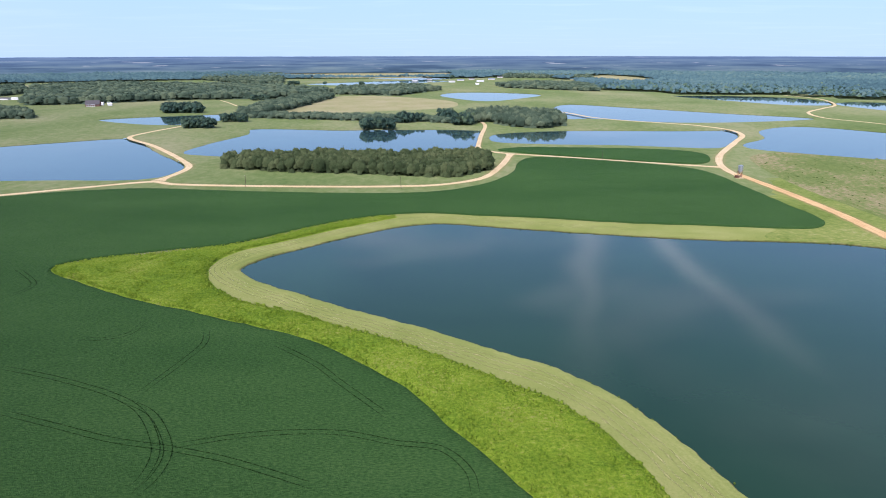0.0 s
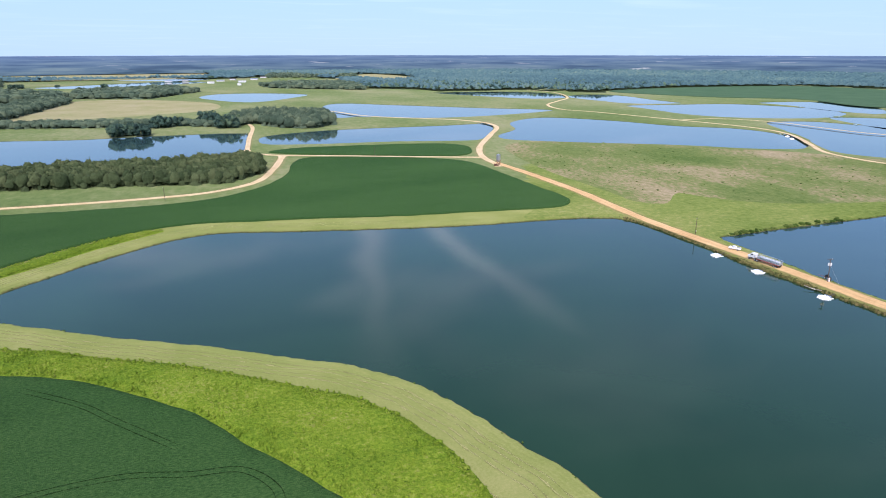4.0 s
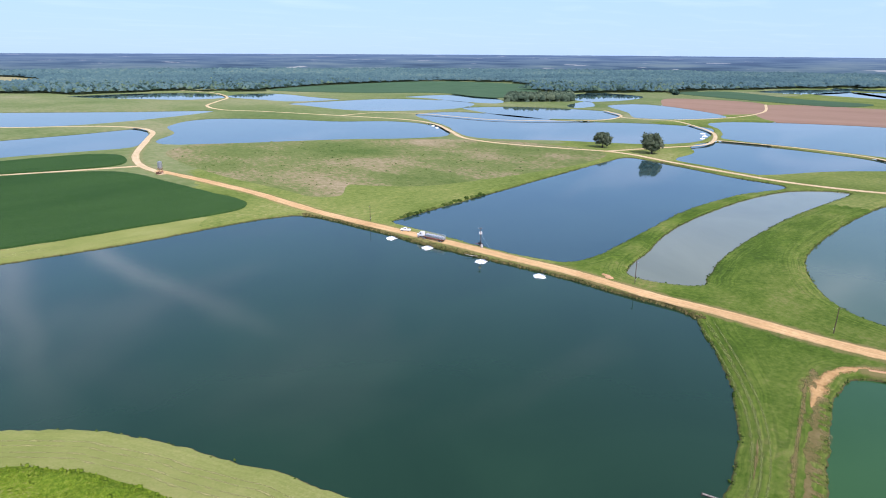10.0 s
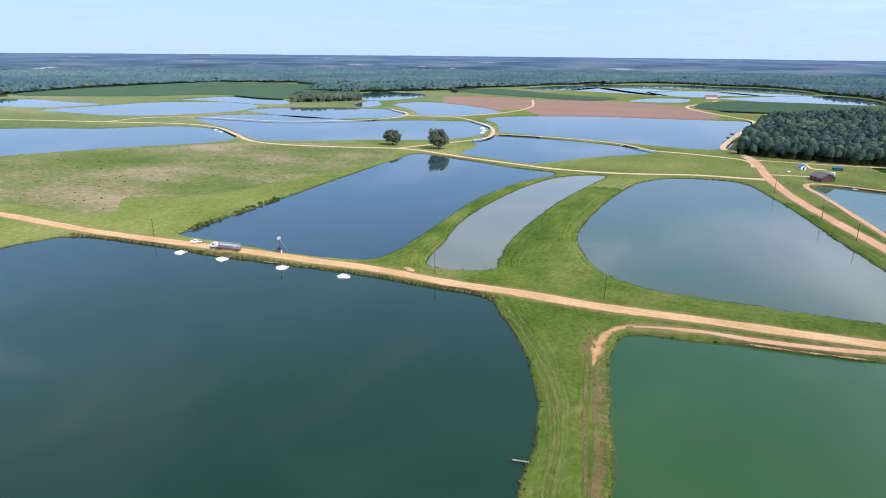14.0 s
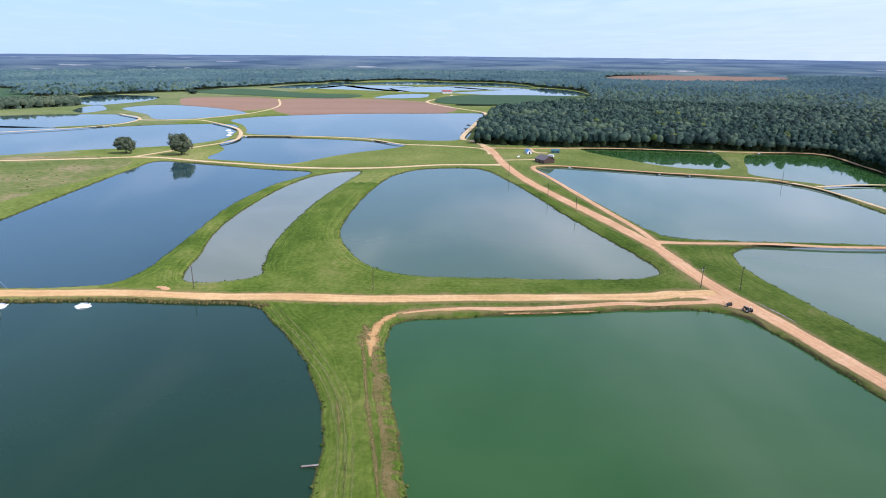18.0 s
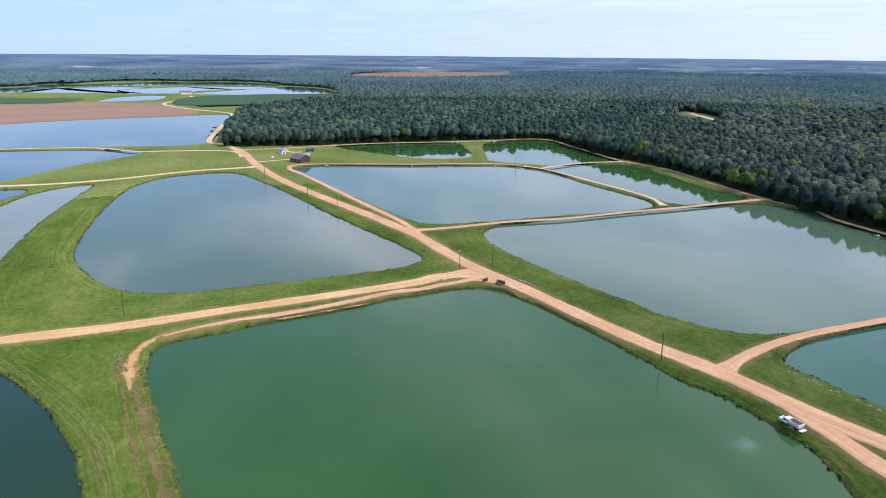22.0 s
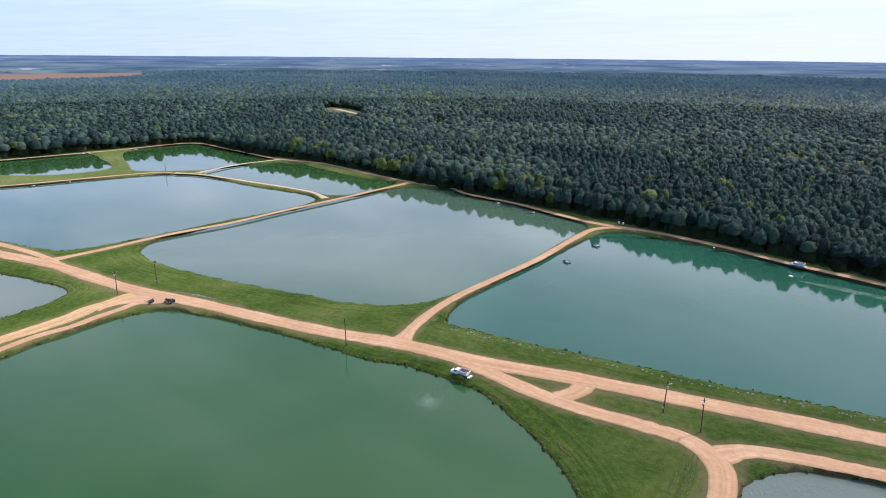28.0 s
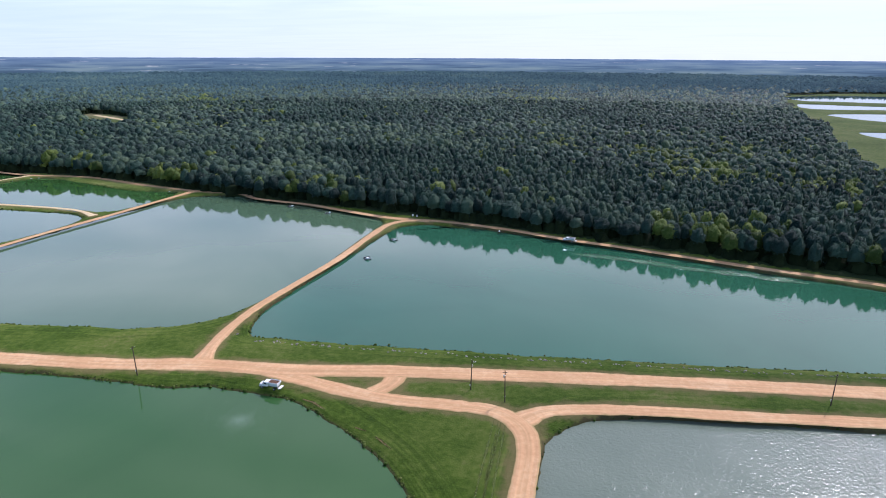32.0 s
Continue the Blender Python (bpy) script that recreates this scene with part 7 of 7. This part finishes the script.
# ---- buildings ----
def gabled(name, x, y, turn, w, d, h, ridge, wall, roof, label, category="building", over=0.5, door=True, windows=2, z=0.0, porch=False):
    """A building with its ridge along y, walls with openings' frames, two roof slopes and gable ends."""
    t = empty(name, pose(x, y, z, 0, 0, turn), label, category)
    bm = B()
    pts = [(-w / 2, 0), (w / 2, 0), (w / 2, h), (0, ridge), (-w / 2, h)]
    a = [bm.verts.new((px, -d / 2, pz)) for px, pz in pts]
    b = [bm.verts.new((px, d / 2, pz)) for px, pz in pts]
    bm.faces.new(a)
    bm.faces.new(b[::-1])
    for i in range(5):
        if i not in (2, 3):
            bm.faces.new((a[i], b[i], b[(i + 1) % 5], a[(i + 1) % 5]))
    part("wall", bm, wall, t)
    for s in (-1, 1):
        bm = B()
        lx, lz = s * (w / 2 + over), h - over * (ridge - h) / (w / 2)
        q = [(0, ridge), (lx, lz), (lx, lz + 0.18), (0, ridge + 0.2)]
        e0 = [bm.verts.new((px, -d / 2 - over, pz)) for px, pz in q]
        e1 = [bm.verts.new((px, d / 2 + over, pz)) for px, pz in q]
        bm.faces.new(e0)
        bm.faces.new(e1[::-1])
        for i in range(4):
            bm.faces.new((e0[i], e1[i], e1[(i + 1) % 4], e0[(i + 1) % 4]))
        part("roof", bm, roof, t)
    if door:
        bm = B()
        box(bm, (1.2 if w < 9 else 2.6, 0.08, 2.1 if w < 9 else 2.6), (0, -d / 2 - 0.03, 1.05 if w < 9 else 1.3), 0.02)
        part("door", bm, GLASS if w < 9 else TIMBER, t)
    for i in range(windows):
        for s in (-1, 1):
            yy = -d / 2 + (i + 0.7) * d / (windows + 0.4)
            bm = B()
            box(bm, (0.10, 1.2, 1.1), (s * (w / 2 + 0.02), yy, h * 0.55), 0.02)
            win = part("window", bm, CREAM, t)
            bm = B()
            box(bm, (0.06, 0.95, 0.85), (s * (w / 2 + 0.06), yy, h * 0.55))
            part("pane", bm, GLASS, win)
    if porch:
        bm = B()
        box(bm, (3.0, d * 0.62, 0.22), (-w / 2 - 1.9, d * 0.1, h - 0.5), 0.03)
        part("porch_roof", bm, WHITE, t)
        for k in range(5):
            bm = B()
            rod(bm, (-w / 2 - 3.1, d * 0.1 + (k - 2) * d * 0.145, 0), (-w / 2 - 3.1, d * 0.1 + (k - 2) * d * 0.145, h - 0.6), 0.16)
            part("porch_post", bm, WHITE, t)
        bm = B()
        box(bm, (3.0, d * 0.62, 0.4), (-w / 2 - 1.9, d * 0.1, 0.2), 0.03)
        part("porch_floor", bm, CREAM, t)
    return t


gabled("farm_workshop", BARN[0], BARN[1], -62, 11, 12.5, 3.2, 6.2, TIMBER, SHINGLE, "dark brown gabled farm workshop with a grey roof on mown grass", windows=2)
gabled("pump_shed", BLUE_SHED[0], BLUE_SHED[1], -72, 4.2, 5.5, 2.5, 4.2, WHITE, BLUE_PAINT, "small white pump shed with a blue roof", windows=1)
gabled("storage_shed", TEAL_SHED[0], TEAL_SHED[1], -8, 4.2, 7.5, 2.5, 3.6, TEAL_PAINT, TEAL_PAINT, "low teal metal storage shed", windows=1)
gabled("brick_house", HOUSE[0], HOUSE[1] + 8, 106, 15, 22, 3.8, 10, BRICK, SHINGLE, "brick farmhouse with a grey hipped roof and a white porch", windows=3, porch=True)
gabled("far_barn", FAR_BARN[0], FAR_BARN[1], 10, 12, 22, 4.5, 7, CREAM, RED_ROOF, "distant white barn with a red roof", windows=2)


def stock_trailer(x, y):
    t = empty("utility_trailer", pose(x, y, 0, 0, 0, -35), "pale box trailer parked behind the workshop", "trailer")
    bm = B()
    box(bm, (2.2, 5.0, 1.9), (0, 0, 1.6), 0.08)
    part("body", bm, CREAM, t)
    bm = B()
    box(bm, (0.12, 1.8, 0.12), (0, 3.2, 0.6))
    part("drawbar", bm, DARK, t)
    for s in (-1, 1):
        for y2 in (-0.7, 0.3):
            wheel(t, s * 1.0, y2, 0.36, 0.22)


stock_trailer(*TRAILER)


def propane(x, y):
    t = empty("gas_tank", pose(x, y, 0, 0, 0, -40), "small white cylindrical gas tank on the grass", "tank")
    bm = B()
    rod(bm, (-1.5, 0, 0.95), (1.5, 0, 0.95), 0.5, sides=16)
    for s in (-1, 1):
        v = bmesh.ops.create_uvsphere(bm, u_segments=16, v_segments=8, radius=0.5)["verts"]
        bmesh.ops.translate(bm, verts=v, vec=(s * 1.5, 0, 0.95))
    part("shell", bm, WHITE, t)
    for s in (-1, 1):
        bm = B()
        box(bm, (0.15, 0.8, 0.5), (s, 0, 0.25), 0.02)
        part("saddle", bm, CREAM, t)


propane(*PROPANE)

for i, (x, y) in enumerate((BOX_A, BOX_B)):
    t = empty("control_box", pose(x, y, 0, 0, 0, 30), "white electrical control box on a post beside the road", "control box", "control boxes")
    bm = B()
    box(bm, (0.8, 0.45, 1.1), (0, 0, 1.3), 0.05)
    part("cabinet", bm, WHITE, t)
    bm = B()
    rod(bm, (0, 0, -0.2), (0, 0, 0.85), 0.08)
    part("post", bm, WOOD, t)

for i, (x, y, w) in enumerate(FAR_BUILDINGS):
    w = min(w, 30) * 0.75
    gabled("distant_farm_shed", x, y, (80, 95, 70, 100)[i % 4], w * 0.40, w, 3.0, 4.6, CREAM if i % 3 else WHITE, (CREAM, STEEL, SHINGLE)[i % 3], "distant long pale farm shed among fields", windows=0, door=False)


# ---- earth pile by the road ----
bm = B()
for i in range(5):
    v = bmesh.ops.create_icosphere(bm, subdivisions=2, radius=1.0)["verts"]
    for q in v:
        q.co *= 1 + 0.25 * noise.noise(q.co * 1.7 + Vector((i, 0, 0)))
        q.co.z *= 0.38
    bmesh.ops.scale(bm, verts=v, vec=(1.4 - 0.15 * i, 1.4 - 0.15 * i, 1.3))
    bmesh.ops.translate(bm, verts=v, vec=(i * 1.1 - 2.2, 0.5 * math.sin(i * 2.1), 0.05))
ob = part("earth_pile", bm, CLAY, None)
ob.matrix_world = pose(DIRT_PILE[0], DIRT_PILE[1], 0, 0, 0, 60)
tagged(ob, "low pile of orange earth on the grass beside the road", "earth pile")


# ---- trees ----
def leafy_tree(name, x, y, width, height, label, seed, leaves=700, mat=None, low=False):
    """A tapered trunk with limbs under a crown of many leaf clumps with gaps between."""
    rng = random.Random(seed)
    nr = np.random.RandomState(seed)
    t = empty(name, pose(x, y, max(ground_at(x, y), -0.5), 0, 0, rng.uniform(0, 360)), label, "tree")
    bm = B()
    trunk_h = height * 0.26
    r = height * 0.035
    rod(bm, (0, 0, -0.4), (0, 0, trunk_h * 0.5), r * 1.35, r, 10)
    rod(bm, (0, 0, trunk_h * 0.5), (0.1, 0.05, trunk_h), r, r * 0.85, 10)
    tips = []
    for k in range(8):
        a = k * 0.785 + rng.uniform(-0.3, 0.3)
        e = rng.uniform(0.25, 0.42) * width
        tip = (e * math.cos(a), e * math.sin(a), height * rng.uniform(0.5, 0.82))
        rod(bm, (0.08, 0.04, trunk_h * rng.uniform(0.75, 1.0)), tip, r * 0.5, r * 0.15, 6)
        tips.append(tip)
    part("trunk", bm, BARK, t)
    Vs, Ts, off = [], [], 0
    clumps = 70 if low else 56
    for k in range(clumps):
        if k < len(tips):
            c = np.array(tips[k])
        else:
            a, e = rng.uniform(0, 6.283), math.asin(rng.uniform(-0.95, 1.0))
            rr = rng.uniform(0.68, 1.0)
            c = np.array((width * 0.42 * rr * math.cos(a) * math.cos(e), width * 0.42 * rr * math.sin(a) * math.cos(e), height * (0.44 if low else 0.54) + height * (0.42 if low else 0.38) * rr * math.sin(e)))
        V, Tr = lump(nr, 3, 7, 0.30)
        s = (width * 0.6 + height * 0.4) * rng.uniform(0.16, 0.27)
        V = (V - (0, 0, 0.35)) * (s, s, s * 0.8) + c
        Vs.append(V)
        Ts.append(Tr + off)
        off += len(V)
        # loose sprays of leaves round the clump
        m = leaves // clumps
        P = nr.normal(0, 1, (m, 3))
        P = c + P / np.linalg.norm(P, axis=1, keepdims=True) * s * nr.uniform(0.42, 0.72, (m, 1))
        L = width * 0.030
        q = nr.normal(0, L, (m, 3, 3))
        Vs.append((P[:, None] + q).reshape(-1, 3))
        Ts.append(np.arange(m * 3).reshape(-1, 3) + off)
        off += m * 3
    me = fast_mesh("crown", np.concatenate(Vs), np.concatenate(Ts), mat or CROWN, True)
    ob = new("crown", me)
    ob.parent = t


leafy_tree("oak_tree", OAK_A[0], OAK_A[1], 17, 15, "broad lone oak tree on the grass beside the levee road", 1, 4200, mat=OAKLEAF)
leafy_tree("oak_tree", OAK_B[0], OAK_B[1], 19, 19, "tall rounded lone oak tree at the pond's edge", 2, 4200, mat=OAKLEAF)
for i, (x, y, w, k) in enumerate(BUSHES):
    if w > 34:
        # a broad clump is a row of several trees
        for j in range(3):
            o = (j - 1) * w * 0.30
            leafy_tree("broadleaved_tree", x + o, y + (6 if j == 1 else 0), w * 0.46, min(17, w * 0.34), "dense dark green broadleaved tree in a clump between ponds", 60 + i * 3 + j, 1400, low=True)
    else:
        leafy_tree("broadleaved_tree", x, y, w, max(7, min(17, w * 0.55)), "dark green broadleaved tree among meadows", 60 + i * 3, 1400, low=True)


# ---- wheel marks ----
def track(name, line, width, lift, mat, label, lanes=(-0.95, 0.95), slope=False):
    c = smooth_loop(line, 1.0, closed=False)
    t = np.gradient(c, axis=0)
    t /= np.maximum(np.linalg.norm(t, axis=1, keepdims=True), 1e-6)
    nrm = np.stack([-t[:, 1], t[:, 0]], 1)
    V, Fc, uv = [], [], []
    for lane in lanes:
        base = len(V)
        for i, (p, q) in enumerate(zip(c, nrm)):
            k = width * (1 + 0.5 * noise.noise((p[0] * 0.12, p[1] * 0.12, lane))) * min(1.0, 0.15 + min(i, len(c) - 1 - i) / 10)
            for u in (-0.5, 0.0, 0.5):
                w = p + q * (lane + u * k)
                V.append((w[0], w[1], lift + (ground_at(w[0], w[1]) if slope else 0.0)))
                uv.append((u, i))
        for i in range(len(c) - 1):
            a = base + 3 * i
            Fc += [(a, a + 3, a + 4, a + 1), (a + 1, a + 4, a + 5, a + 2)]
    me = mesh_from(name, V, Fc, [mat], True)
    lay = me.uv_layers.new(name="across")
    lay.data.foreach_set("uv", np.array([uv[l.vertex_index] for l in me.loops], np.float32).ravel())
    tagged(new(name, me), label, "wheel marks", kind="stuff")


for key, line in TRACKS.items():
    if key.startswith("tram"):
        # strips lie above the crop and imitate the dark gaps left by wheels
        track("wheel_marks", line, 0.55, 0.97, TRAM_SHADE, "dark wheel marks crushed through the soybeans")
    elif key == "worn_strip":
        track("worn_track", line, 7.0, 0.06, WORN, "dry trampled grass track along the levee", (0.0,), True)
    elif key in ("worn_edge", "bare_patch"):
        track("worn_track", line, 1.4, 0.05, WORN, "dry trampled patches in the levee grass", (0.0,), True)
    elif key == "wet_rut":
        track("wet_rut", line, 1.6, 0.05, PUDDLE, "wet stony rut along the road's verge", (0.0,), True)
    elif key.startswith("scrape"):
        track("bare_scrape", line, 2.6, 0.05, WORN, "bare scraped earth in the bank's grass", (0.0,), True)
    elif key == "clay_scar":
        track("clay_scar", line, 4.2, 0.10, SCAR, "bare orange clay scar where the pond track fades out", (0.0,), True)
    else:
        track("wheel_marks", line, 1.3, 0.05, DRY, "pale dry wheel marks on the grass", slope=True)


# ---- weeds on the banks ----
def bank_weeds():
    rng = np.random.RandomState(5)
    P, W, Hh = [], [], []
    for key, loop in SHORES.items():
        if np.linalg.norm(loop, axis=1).min() > 420:
            continue
        out = offset(loop, 0.9)
        seg = np.roll(out, -1, axis=0) - out
        L = np.linalg.norm(seg, axis=1)
        for p, s, l in zip(out, seg, L):
            if np.linalg.norm(p) > 520:
                continue
            # the mown margin of the lake keeps few weeds
            mown = key == "main_lake" and p[1] > 0.62 * p[0]
            k = rng.poisson(l * (0.12 if mown else 1.3))
            for _ in range(k):
                q = p + s * rng.uniform() + rng.normal(0, 0.45, 2)
                P.append(q)
                W.append(rng.uniform(0.3, 0.95))
                Hh.append(rng.uniform(0.2, 0.6))
    P, W, Hh = np.array(P), np.array(W), np.array(Hh)
    V, Tr = plant(P, W, Hh, np.full(len(P), -1.0), COARSE, 9)
    tagged(new("bank_weeds", fast_mesh("bank_weeds", V, Tr, SHRUB)), "dark tufts of weeds along the eroded pond banks", "weeds", kind="stuff")
    # a rough brush edge where the farm road runs along the lake
    road = smooth_loop(ROADS["farm_road"][1], 1.0, closed=False)
    t = np.gradient(road, axis=0)
    t /= np.linalg.norm(t, axis=1, keepdims=True)
    nrm = np.stack([-t[:, 1], t[:, 0]], 1)
    along = (road[:, 1] < 330) & (road[:, 1] > 40)
    sel, nn = road[along], nrm[along]
    side = 1 if np.dot(nn[0], np.array((130, 150)) - sel[0]) > 0 else -1
    P, W, Hh = [], [], []
    for p, q in zip(sel, nn):
        for _ in range(rng.poisson(22)):
            d = rng.uniform(3.0, 8.5)
            P.append(p + side * q * d + rng.normal(0, 0.3, 2))
            W.append(rng.uniform(0.25, 0.8))
            Hh.append(rng.uniform(0.2, 0.65))
    P, W, Hh = np.array(P), np.array(W), np.array(Hh)
    lake = SHORES["main_lake"]
    gap = np.array([np.sqrt(((lake - p) ** 2).sum(1).min()) for p in P])
    wet = inside(lake, P)
    close = (gap < 0.7) | (~wet & (gap < 3.2))
    P, W, Hh = P[close], W[close], np.where(gap < 1.2, Hh * 1.5, Hh)[close]
    V, Tr = plant(P, W, Hh, np.array([-1.15 if w_ else ground_at(*p) - 0.05 for p, w_ in zip(P, wet[close])]), COARSE, 10)
    tagged(new("bank_brush", fast_mesh("bank_brush", V, Tr, BRUSH)), "brownish green brush on the road's lake side", "weeds", kind="stuff")


bank_weeds()


def weed_clumps():
    """Leafy clumps standing out of the lime green weeds and the rough pasture."""
    rng = np.random.RandomState(8)
    for key, count, wmin, wmax, h, mat, name in (("weed_strip", 11000, 0.3, 1.0, 0.55, WEED, "weed_clumps"), ("rough_field", 350, 0.5, 1.7, 0.5, SHRUB, "pasture_tussocks")):
        loop = ZONES[key]
        lo, hi = loop.min(0), loop.max(0)
        P = rng.uniform(lo, hi, (count * 5, 2))
        P = P[inside(offset(loop, -0.6), P)][:count]
        n = len(P)
        w = rng.uniform(wmin, wmax, n)
        base = np.full(n, 0.75 if key == "weed_strip" else -0.05)
        V, Tr = plant(P, w, h * rng.uniform(0.5, 1.2, n), base, COARSE, 21)
        tagged(new(name, fast_mesh(name, V, Tr, mat)), "leafy clumps standing in " + ("lime green weeds" if key == "weed_strip" else "rough dry pasture"), "weeds", kind="stuff")


weed_clumps()


# ---- stones along the teal pond's bank, mowing lines round the lake ----
def bank_stones():
    rng = np.random.RandomState(15)
    P = []
    for key, d in (("teal_pond", 4.6), ("pale_pond", 5.0)):
        out = offset(SHORES[key], d)
        for p in out:
            if np.linalg.norm(p) < 215 and rng.uniform() < 0.8:
                for _ in range(rng.poisson(1.9)):
                    P.append(p + rng.normal(0, 0.5, 2))
    P = np.array(P)
    n = len(P)
    base = np.array([ground_at(*p) for p in P]) - 0.08
    V, Tr = plant(P, rng.uniform(0.25, 0.85, n), rng.uniform(0.18, 0.40, n), base, COARSE, 31)
    tagged(new("bank_stones", fast_mesh("bank_stones", V, Tr, STONE)), "row of pale stones along the grass levee", "stones", kind="stuff")


bank_stones()
north_bank = SHORES["main_lake"]
for d in (7.5, 12.0, 21.0):
    ring = offset(north_bank, d)[::5]
    ring = ring[(ring[:, 1] > 0.72 * ring[:, 0]) & (ring[:, 0] < 120)]
    start = int(np.argmax(np.linalg.norm(np.diff(ring, axis=0), axis=1))) + 1
    ring = np.roll(ring, -start, axis=0)[2:-2]
    track("mowing_lines", ring, 1.3, 0.05, SWATH, "pale mowing lines on the lake margin")


# ---- shrubs on the parking pond's bank, feed splash by the woods ----
def bank_shrubs():
    rng = np.random.RandomState(19)
    loop = offset(SHORES["parking_pond"], 1.6)
    near = loop[(np.abs(loop[:, 0] - SHRUBS[0]) < 42) & (np.abs(loop[:, 1] - SHRUBS[1]) < 42)]
    P = near[rng.randint(0, len(near), 46)] + rng.normal(0, 0.8, (46, 2))
    V, Tr = plant(P, rng.uniform(1.2, 3.4, 46), rng.uniform(0.7, 2.0, 46), np.full(46, -0.95), FINE, 33)
    tagged(new("bank_shrubs", fast_mesh("bank_shrubs", V, Tr, SHRUB)), "low green shrubs on the pond bank", "shrubs", kind="stuff")


bank_shrubs()


def wake_and_spray():
    """Churned water behind the feed truck by the woods, and feed spread on the green pond."""
    bank = np.array([(29.1, -292.0), (6.7, -291.6), (-21.4, -286.8), (-46.7, -285.3), (-69.8, -281.8)])
    track("churned_water", bank, 7.0, WATER_Z + 0.03, CHURNED, "churned glittering water along the wooded bank", (0.0,))
    rng = np.random.RandomState(23)
    n = 1600
    P = np.array(SPRAY) + rng.normal(0, 1, (n, 2)) * np.where(rng.uniform(size=(n, 1)) < 0.4, 1.6, 4.2)
    V, Tr = plant(P, rng.uniform(0.03, 0.10, n), rng.uniform(0.02, 0.03, n), np.full(n, WATER_Z), TIPS, 41)
    tagged(new("feed_spray", fast_mesh("feed_spray", V, Tr, FEED)), "pale flecks of feed and foam spread on green water", "foam", kind="stuff")


wake_and_spray()
t = empty("feed_splash", pose(SPLASH[0], SPLASH[1], WATER_Z, 0, 0, 20) @ Matrix.Diagonal((1, 1, 0.35, 1)), "pale patch of foam where feed hits the water", "foam")
part("foam", foam(0.9, 77), FOAM, t)
